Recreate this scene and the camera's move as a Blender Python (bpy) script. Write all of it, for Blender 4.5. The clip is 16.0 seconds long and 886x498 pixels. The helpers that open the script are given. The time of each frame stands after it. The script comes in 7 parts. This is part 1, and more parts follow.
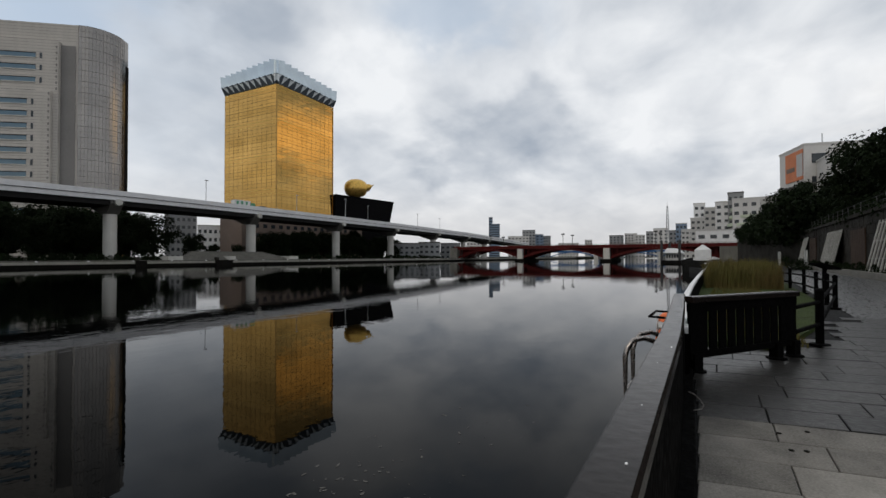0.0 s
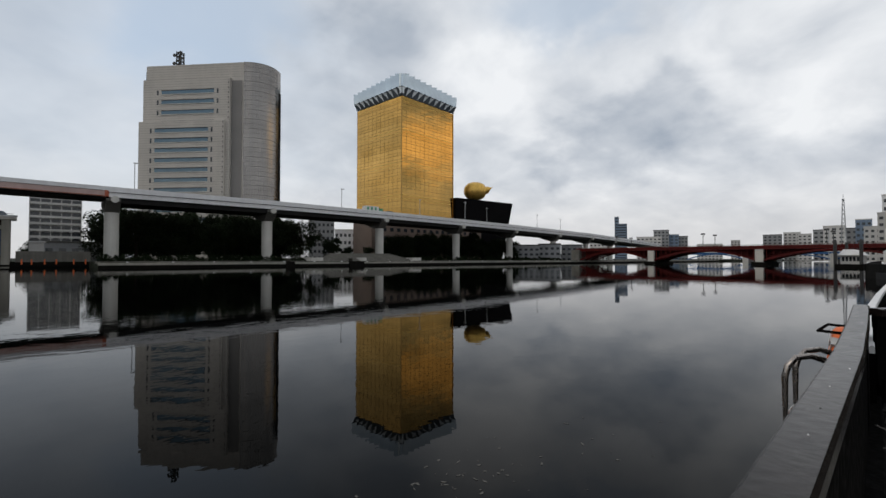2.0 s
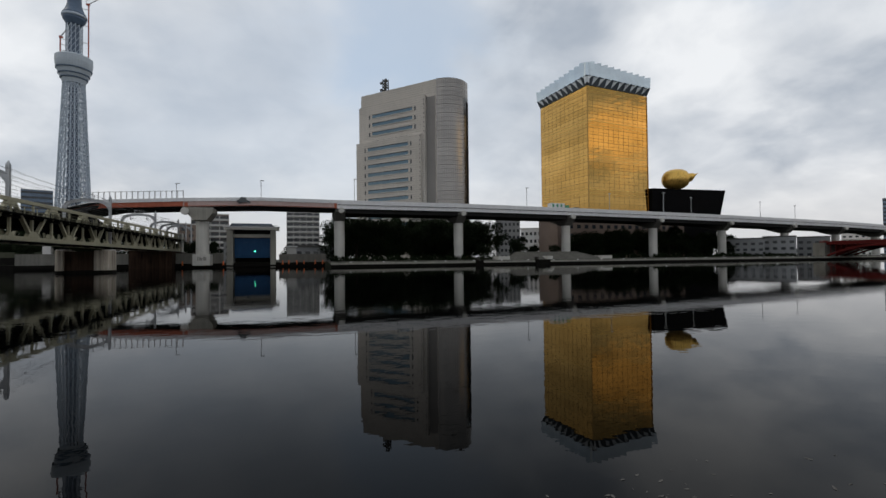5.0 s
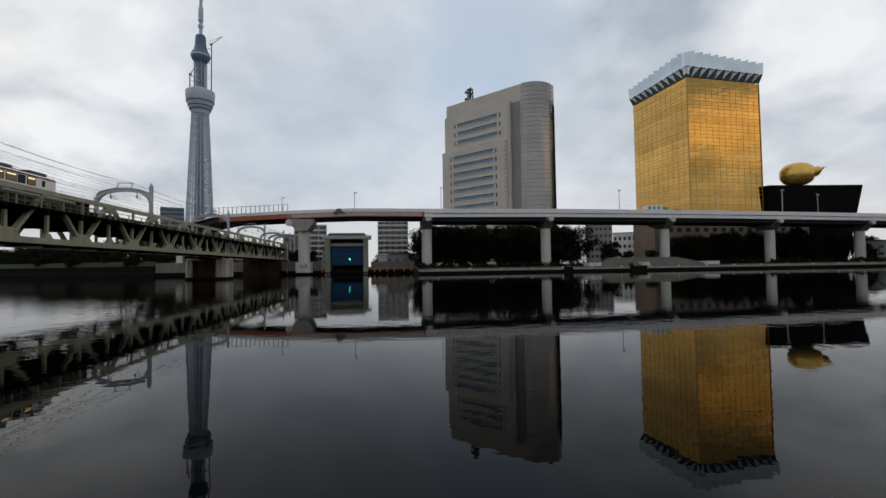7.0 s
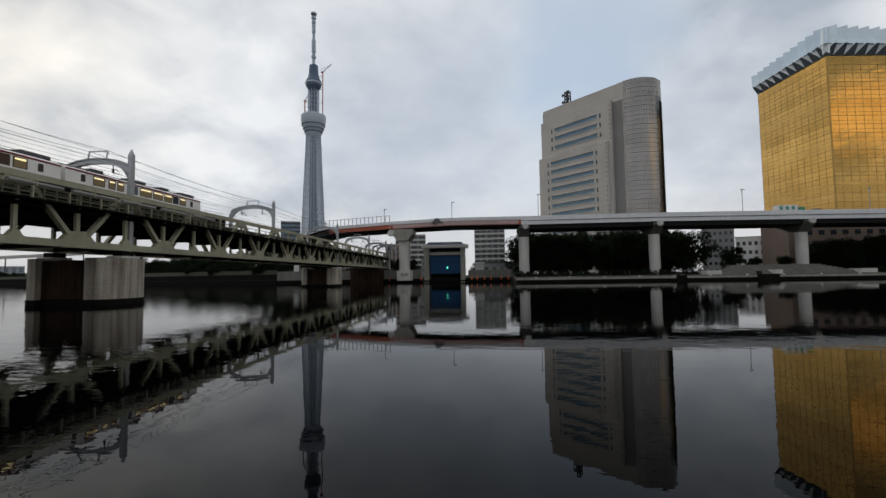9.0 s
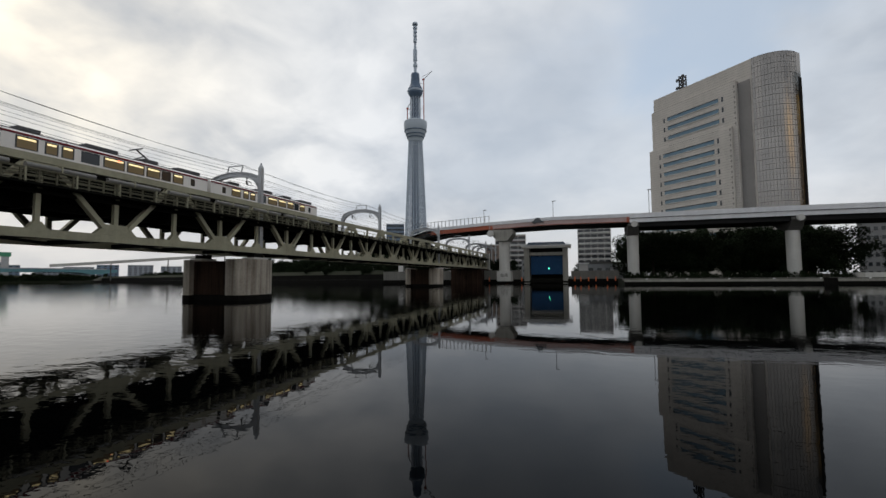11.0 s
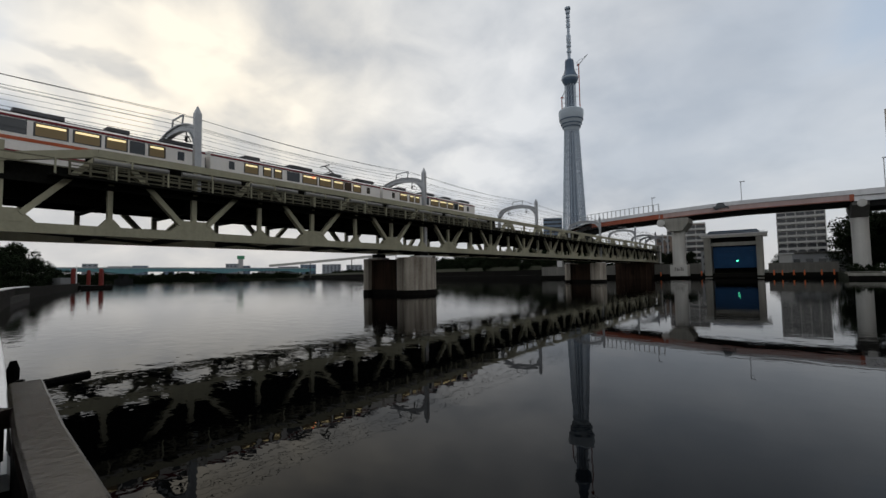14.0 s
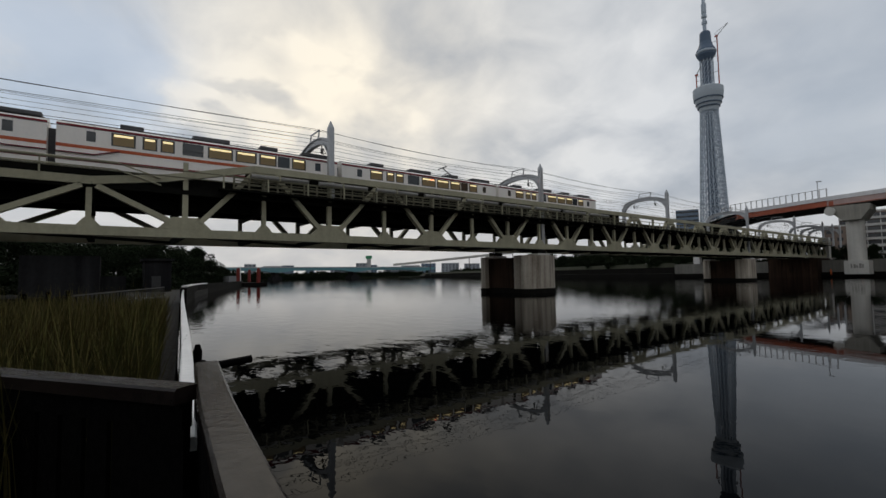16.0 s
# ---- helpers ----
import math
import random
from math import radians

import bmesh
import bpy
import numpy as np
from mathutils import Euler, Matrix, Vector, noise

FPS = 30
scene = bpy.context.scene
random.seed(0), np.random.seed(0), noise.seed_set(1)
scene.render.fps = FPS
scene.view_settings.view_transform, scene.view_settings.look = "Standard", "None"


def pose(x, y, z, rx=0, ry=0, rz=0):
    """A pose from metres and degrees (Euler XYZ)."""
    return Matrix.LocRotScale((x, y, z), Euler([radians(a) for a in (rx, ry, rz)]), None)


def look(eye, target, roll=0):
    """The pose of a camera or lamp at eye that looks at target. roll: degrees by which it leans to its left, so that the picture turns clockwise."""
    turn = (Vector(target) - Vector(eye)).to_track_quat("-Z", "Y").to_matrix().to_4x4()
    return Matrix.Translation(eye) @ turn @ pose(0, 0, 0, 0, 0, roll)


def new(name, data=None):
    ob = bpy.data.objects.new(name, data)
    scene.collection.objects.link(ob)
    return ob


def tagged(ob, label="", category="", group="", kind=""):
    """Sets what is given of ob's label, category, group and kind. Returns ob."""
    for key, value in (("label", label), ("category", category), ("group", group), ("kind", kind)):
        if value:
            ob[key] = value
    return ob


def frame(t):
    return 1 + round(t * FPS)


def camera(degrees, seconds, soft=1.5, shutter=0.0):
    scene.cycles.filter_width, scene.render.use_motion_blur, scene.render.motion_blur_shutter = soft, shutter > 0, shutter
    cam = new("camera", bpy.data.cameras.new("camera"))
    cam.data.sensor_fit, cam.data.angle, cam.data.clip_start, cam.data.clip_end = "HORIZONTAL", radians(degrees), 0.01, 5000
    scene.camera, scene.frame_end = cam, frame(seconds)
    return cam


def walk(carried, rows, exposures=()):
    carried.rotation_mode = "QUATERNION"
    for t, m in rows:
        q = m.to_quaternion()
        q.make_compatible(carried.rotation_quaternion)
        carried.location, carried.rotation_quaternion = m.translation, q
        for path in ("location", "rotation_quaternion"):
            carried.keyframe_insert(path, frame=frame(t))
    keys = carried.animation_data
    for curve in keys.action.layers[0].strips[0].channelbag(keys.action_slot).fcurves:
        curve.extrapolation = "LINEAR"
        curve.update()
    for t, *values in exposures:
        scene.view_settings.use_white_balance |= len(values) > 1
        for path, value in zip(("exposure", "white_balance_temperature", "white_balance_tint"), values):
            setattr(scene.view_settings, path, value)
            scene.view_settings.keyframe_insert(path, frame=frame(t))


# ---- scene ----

# Camera: a tripod head at the promenade rail, turning to the left.
# World: x runs downstream, y across the river, z = 0 is the water.
EYE = (0.0, 0.0, 2.3)
cam = camera(89.86, 16.0)
PATH = [
    (0.0, -57.25, 0.98, -0.13),
    (0.5, -53.54, 1.11, -0.01),
    (1.0, -49.81, 1.18, 0.03),
    (1.5, -45.97, 1.26, 0.04),
    (2.0, -42.01, 1.23, 0.06),
    (2.5, -37.85, 1.10, 0.02),
    (3.0, -33.40, 0.96, -0.13),
    (3.5, -28.86, 0.91, -0.32),
    (4.0, -24.88, 0.86, -0.49),
    (6.5, -10.12, 1.91, -0.69),
    (7.0, -7.31, 2.15, -0.85),
    (7.5, -4.41, 2.32, -0.84),
    (8.0, -1.40, 2.64, -0.82),
    (8.5, 1.86, 3.03, -0.83),
    (9.0, 5.12, 3.40, -0.83),
    (11.5, 21.19, 3.58, -0.52),
    (12.0, 24.46, 3.58, -0.68),
    (12.5, 27.77, 3.57, -0.78),
    (13.0, 31.11, 3.61, -0.88),
    (13.5, 34.53, 3.53, -0.94),
    (14.0, 38.09, 3.30, -0.94),
    (14.5, 41.82, 3.09, -0.99),
    (15.0, 45.68, 3.04, -1.06),
    (15.5, 49.47, 3.19, -1.06),
    (16.0, 53.09, 3.34, -1.00),
]
walk(cam, [(t, pose(*EYE, 90, 0, yaw) @ pose(0, 0, 0, pitch, 0, 0) @ pose(0, 0, 0, 0, 0, roll)) for t, yaw, pitch, roll in PATH],
     exposures=[(0.0, 0.0), (9.0, -0.02), (12.5, -0.07), (13.5, -0.15), (14.5, -0.18), (16.0, -0.28)])

# ---- world and sun ----
def V(*a):
    return Vector(a)


def heading(az, el=0.0):
    """Unit direction at az degrees to the left of +y and el degrees up."""
    a, e = radians(az), radians(el)
    return V(-math.sin(a) * math.cos(e), math.cos(a) * math.cos(e), math.sin(e))


SUN_AZ, SUN_EL, GLOW_EL = 66.0, 50.0, 22.0
world = bpy.data.worlds.new("overcast_dawn")
scene.world = world
world.use_nodes = True
wt = world.node_tree
wt.nodes.clear()


def wn(kind, **sets):
    n = wt.nodes.new(kind)
    for k, v in sets.items():
        n.inputs[k].default_value = v
    return n


def wmath(op, a, b=None, clamp=False):
    n = wt.nodes.new("ShaderNodeMath")
    n.operation, n.use_clamp = op, clamp
    for i, v in enumerate((a, b)):
        if v is None:
            continue
        if isinstance(v, (int, float)):
            n.inputs[i].default_value = v
        else:
            wt.links.new(v, n.inputs[i])
    return n.outputs[0]


def wmix(fac, a, b):
    n = wt.nodes.new("ShaderNodeMix")
    n.data_type = "RGBA"
    for i, v in ((0, fac), (6, a), (7, b)):
        if isinstance(v, (int, float, tuple)):
            n.inputs[i].default_value = v
        else:
            wt.links.new(v, n.inputs[i])
    return n.outputs[2]


coord = wn("ShaderNodeTexCoord").outputs["Generated"]
sep = wt.nodes.new("ShaderNodeSeparateXYZ")
wt.links.new(coord, sep.inputs[0])
up = wmath("ABSOLUTE", sep.outputs[2])
# the cloud layer lies in a plane, so it closes up towards the horizon
lift = wmath("ADD", up, 0.42)
plane = wt.nodes.new("ShaderNodeCombineXYZ")
wt.links.new(wmath("DIVIDE", sep.outputs[0], lift), plane.inputs[0])
wt.links.new(wmath("DIVIDE", sep.outputs[1], lift), plane.inputs[1])


def cloud_noise(scale, detail, rough, shift, warp=0.4):
    m = wt.nodes.new("ShaderNodeMapping")
    m.inputs["Location"].default_value = shift
    wt.links.new(plane.outputs[0], m.inputs[0])
    n = wn("ShaderNodeTexNoise", Scale=scale, Detail=detail, Roughness=rough, Distortion=warp)
    wt.links.new(m.outputs[0], n.inputs["Vector"])
    return n.outputs[0]


def wramp(v, lo, hi):
    n = wt.nodes.new("ShaderNodeMapRange")
    n.interpolation_type = "SMOOTHSTEP"
    n.inputs[1].default_value, n.inputs[2].default_value = lo, hi
    wt.links.new(v, n.inputs[0])
    return n.outputs[0]


sky = wt.nodes.new("ShaderNodeTexSky")
sky.sky_type, sky.sun_disc = "NISHITA", False
sky.sun_elevation, sky.sun_rotation = radians(SUN_EL), radians(-SUN_AZ)
scaled = wt.nodes.new("ShaderNodeVectorMath")
scaled.operation = "SCALE"
scaled.inputs["Scale"].default_value = 0.13
wt.links.new(sky.outputs[0], scaled.inputs[0])
big = cloud_noise(1.9, 5.0, 0.5, (3.1, 1.7, 0.4), 0.2)
small = cloud_noise(5.0, 6.0, 0.5, (7.4, 2.2, 1.3), 0.3)
ragged_a = wmath("MULTIPLY", wmath("SUBTRACT", cloud_noise(4.2, 4.0, 0.5, (1.3, 8.2, 0.0), 0.2), 0.5), 24.0)
ragged_e = wmath("MULTIPLY", wmath("SUBTRACT", cloud_noise(4.6, 4.0, 0.5, (5.9, 0.4, 0.0), 0.2), 0.5), 16.0)
bearing = wmath("ADD", wmath("MULTIPLY", wmath("ARCTAN2", wmath("MULTIPLY", sep.outputs[0], -1.0), sep.outputs[1]), 57.2958), ragged_a)
height = wmath("ADD", wmath("MULTIPLY", wmath("ARCSINE", up), 57.2958), ragged_e)


def cloud_bank(az, el, wide, high):
    """How much of a cloud bank of that bearing, height and size lies in a direction."""
    d = wmath("ADD", wmath("POWER", wmath("ABSOLUTE", wmath("DIVIDE", wmath("SUBTRACT", bearing, az), wide)), 2.0),
              wmath("POWER", wmath("ABSOLUTE", wmath("DIVIDE", wmath("SUBTRACT", height, el), high)), 2.0))
    return wmath("DIVIDE", 1.0, wmath("ADD", 1.0, wmath("POWER", d, 2.6)))


# (bearing, height, half width, half height, lighter or darker)
# the pair at bearing -127 is unseen, added to darken the gold tower's reflection
BANKS = [(-68, 18, 6.5, 3.2, -0.40), (-62, 12.5, 11, 3.0, -0.32), (-33, 26, 7, 6, -0.42), (-30, 14, 6, 7, -0.16), (-51, 21, 8, 7, 0.2), (-90, 18, 14, 7, 0.20), (-84, 9, 12, 3, -0.12), (-76, 28, 10, 4, -0.10),
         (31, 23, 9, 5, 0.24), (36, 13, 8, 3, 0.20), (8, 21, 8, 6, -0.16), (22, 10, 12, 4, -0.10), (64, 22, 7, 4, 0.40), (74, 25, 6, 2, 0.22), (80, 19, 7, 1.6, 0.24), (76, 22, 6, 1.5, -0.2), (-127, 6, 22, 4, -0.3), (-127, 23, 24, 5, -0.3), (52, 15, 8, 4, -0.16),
         (42, 19, 6, 4, -0.12), (70, 13, 9, 2.5, -0.22), (92, 14, 10, 3, -0.26), (13, 12, 14, 5, -0.16), (-12, 10, 10, 4, 0.05), (9, 24, 12, 9, -0.14), (85, 15, 6, 2.2, -0.26), (55, 24, 5, 5, -0.16), (72, 17.5, 5, 1.4, 0.22)]
even = wmath("SUBTRACT", 1.0, wmath("MULTIPLY", cloud_bank(-4, 14, 24, 20), 0.6))
tone = wmath("ADD", wmath("MULTIPLY", wmath("SUBTRACT", big, 0.5), 0.5), wmath("MULTIPLY", wmath("SUBTRACT", small, 0.5), 1.3))
tone = wmath("ADD", 0.68, wmath("MULTIPLY", tone, even))
for az, el, wide, high, amount in BANKS:
    tone = wmath("ADD", tone, wmath("MULTIPLY", cloud_bank(az, el, wide, high), amount))
tone = wmath("ADD", tone, 0.0, True)
# thin places where the blue of the sky comes through
clear = wmath("MAXIMUM", wmath("MAXIMUM", cloud_bank(-13, 27, 11, 9), cloud_bank(94, 22, 9, 8)), cloud_bank(-60, 31, 9, 4))
clear = wmath("ADD", wmath("MULTIPLY", clear, 0.7), wmath("MULTIPLY", cloud_bank(-2, 17, 24, 12), 0.22), True)
sunward = wt.nodes.new("ShaderNodeVectorMath")
sunward.operation = "DOT_PRODUCT"
wt.links.new(coord, sunward.inputs[0])
sunward.inputs[1].default_value = heading(SUN_AZ, GLOW_EL)
glow = wmath("POWER", wmath("MAXIMUM", sunward.outputs["Value"], 0.0), 16.0)
cloud = wmix(tone, (0.33, 0.385, 0.465, 1), (0.875, 0.895, 0.92, 1))
bright = wmix(tone, (0.38, 0.43, 0.51, 1), (1.24, 1.14, 0.96, 1))
cloud = wmix(glow, cloud, bright)
# unseen warm bank behind the eye, added for the gold tower to reflect
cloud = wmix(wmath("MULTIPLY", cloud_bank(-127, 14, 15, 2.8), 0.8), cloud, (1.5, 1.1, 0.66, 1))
cloud = wmix(wmath("MULTIPLY", wramp(up, 0.2, 0.0), 0.6), cloud, (0.655, 0.635, 0.62, 1))
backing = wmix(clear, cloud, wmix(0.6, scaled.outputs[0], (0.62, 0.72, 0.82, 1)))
wout, wbg = wn("ShaderNodeOutputWorld"), wn("ShaderNodeBackground", Strength=1.0)
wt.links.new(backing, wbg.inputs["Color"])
wt.links.new(wbg.outputs[0], wout.inputs[0])

sun_data = bpy.data.lights.new("sun", "SUN")
sun_data.energy, sun_data.angle, sun_data.color = 0.5, radians(28), (1.0, 0.90, 0.76)
sun = new("sun", sun_data)
sun.matrix_world = look(heading(SUN_AZ, SUN_EL) * 60, (0, 0, 0))


# ---- materials ----
def mat(name, color, rough=0.7, metal=0.0, var=0.25, scale=1.0, bump=0.0, bump_scale=None, tint=None, spec=0.12, objrand=0.0, streak=0.0, coat=0.0):
    """A procedural surface: two scales of noise on the colour, roughness and relief; streak adds rain marks."""
    m = bpy.data.materials.new(name)
    m.use_nodes = True
    nt = m.node_tree
    b = nt.nodes["Principled BSDF"]
    b.inputs["Roughness"].default_value, b.inputs["Metallic"].default_value = rough, metal
    b.inputs["Specular IOR Level"].default_value = spec
    b.inputs["Coat Weight"].default_value = coat
    tc = nt.nodes.new("ShaderNodeTexCoord")
    geo = nt.nodes.new("ShaderNodeNewGeometry")

    def nz(s, d, stretch=None):
        n = nt.nodes.new("ShaderNodeTexNoise")
        n.inputs["Scale"].default_value, n.inputs["Detail"].default_value = s, d
        mp = nt.nodes.new("ShaderNodeMapping")
        if stretch:
            mp.inputs["Scale"].default_value = stretch
        nt.links.new(geo.outputs["Position"], mp.inputs[0])
        nt.links.new(mp.outputs[0], n.inputs["Vector"])
        return n.outputs[0]

    def mth(op, a, c):
        n = nt.nodes.new("ShaderNodeMath")
        n.operation = op
        for i, v in enumerate((a, c)):
            if isinstance(v, (int, float)):
                n.inputs[i].default_value = v
            else:
                nt.links.new(v, n.inputs[i])
        return n.outputs[0]

    coarse, fine = nz(0.35 * scale, 4), nz(6.0 * scale, 5)
    f = mth("ADD", mth("MULTIPLY", coarse, 0.6), mth("MULTIPLY", fine, 0.4))
    if streak:
        f = mth("ADD", mth("MULTIPLY", f, 1 - streak), mth("MULTIPLY", nz(1.0 * scale, 4, (2.2, 2.2, 0.12)), streak))
    if objrand:
        oi = nt.nodes.new("ShaderNodeObjectInfo")
        f = mth("ADD", mth("MULTIPLY", f, 1 - objrand), mth("MULTIPLY", oi.outputs["Random"], objrand))
    mr = nt.nodes.new("ShaderNodeMapRange")
    mr.inputs[1].default_value, mr.inputs[2].default_value = 0.3, 0.7
    nt.links.new(f, mr.inputs[0])
    mx = nt.nodes.new("ShaderNodeMix")
    mx.data_type = "RGBA"
    dark = tint or tuple(c * (1 - var) for c in color)
    light = tuple(min(1.0, c * (1 + var * 0.6)) for c in color)
    mx.inputs[6].default_value, mx.inputs[7].default_value = (*dark, 1), (*light, 1)
    nt.links.new(mr.outputs[0], mx.inputs[0])
    nt.links.new(mx.outputs[2], b.inputs["Base Color"])
    rr = nt.nodes.new("ShaderNodeMapRange")
    rr.inputs[1].default_value, rr.inputs[2].default_value = 0.3, 0.7
    rr.inputs[3].default_value, rr.inputs[4].default_value = min(1, rough * 1.15), rough * 0.8
    nt.links.new(fine, rr.inputs[0])
    nt.links.new(rr.outputs[0], b.inputs["Roughness"])
    if bump:
        bp = nt.nodes.new("ShaderNodeBump")
        bp.inputs["Strength"].default_value = bump
        bp.inputs["Distance"].default_value = 0.05
        nt.links.new(nz(bump_scale or 9.0 * scale, 6), bp.inputs["Height"])
        nt.links.new(bp.outputs[0], b.inputs["Normal"])
    return m


def lamp_mat(name, color, strength):
    m = bpy.data.materials.new(name)
    m.use_nodes = True
    b = m.node_tree.nodes["Principled BSDF"]
    b.inputs["Base Color"].default_value = (*color, 1)
    b.inputs["Emission Color"].default_value = (*color, 1)
    b.inputs["Emission Strength"].default_value = strength
    return m


def water_mat():
    m = bpy.data.materials.new("river_water")
    m.use_nodes = True
    nt = m.node_tree
    b = nt.nodes["Principled BSDF"]
    b.inputs["Base Color"].default_value = (0.0006, 0.0007, 0.0007, 1)
    b.inputs["IOR"].default_value = 1.33
    b.inputs["Specular IOR Level"].default_value = 0.115
    geo = nt.nodes.new("ShaderNodeNewGeometry")

    def waves(scale, stretch, detail):
        mp = nt.nodes.new("ShaderNodeMapping")
        mp.inputs["Scale"].default_value = stretch
        nt.links.new(geo.outputs["Position"], mp.inputs[0])
        n = nt.nodes.new("ShaderNodeTexNoise")
        n.inputs["Scale"].default_value, n.inputs["Detail"].default_value = scale, detail
        nt.links.new(mp.outputs[0], n.inputs["Vector"])
        return n.outputs[0]

    def mth(op, a, c):
        n = nt.nodes.new("ShaderNodeMath")
        n.operation = op
        for i, v in enumerate((a, c)):
            if isinstance(v, (int, float)):
                n.inputs[i].default_value = v
            else:
                nt.links.new(v, n.inputs[i])
        return n.outputs[0]

    def ramp(v, lo, hi, a, c):
        n = nt.nodes.new("ShaderNodeMapRange")
        n.inputs[1].default_value, n.inputs[2].default_value, n.inputs[3].default_value, n.inputs[4].default_value = lo, hi, a, c
        nt.links.new(v, n.inputs[0])
        return n.outputs[0]

    # a light breeze ruffles patches, most of all under the railway bridge and upstream of it
    sx = nt.nodes.new("ShaderNodeSeparateXYZ")
    nt.links.new(geo.outputs["Position"], sx.inputs[0])
    breeze = mth("ADD", ramp(waves(0.035, (1, 1, 1), 3), 0.42, 0.7, 0.0, 0.7), ramp(sx.outputs[0], -6.0, -20.0, 0.0, 0.9))
    prev = None
    for scale, stretch, detail, dist, keep in ((0.16, (1, 1, 1), 2, 0.005, 1.0), (1.1, (1, 1.5, 1), 3, 0.010, 0.35), (4.0, (1, 1.4, 1), 2, 0.0014, 0.4)):
        bp = nt.nodes.new("ShaderNodeBump")
        bp.inputs["Distance"].default_value = dist
        nt.links.new(mth("ADD", mth("MULTIPLY", breeze, 1 - 0.5 * keep), 0.5 * keep), bp.inputs["Strength"])
        nt.links.new(waves(scale, stretch, detail), bp.inputs["Height"])
        if prev:
            nt.links.new(prev, bp.inputs["Normal"])
        prev = bp.outputs[0]
    nt.links.new(prev, b.inputs["Normal"])
    nt.links.new(ramp(breeze, 0.0, 1.5, 0.006, 0.03), b.inputs["Roughness"])
    return m


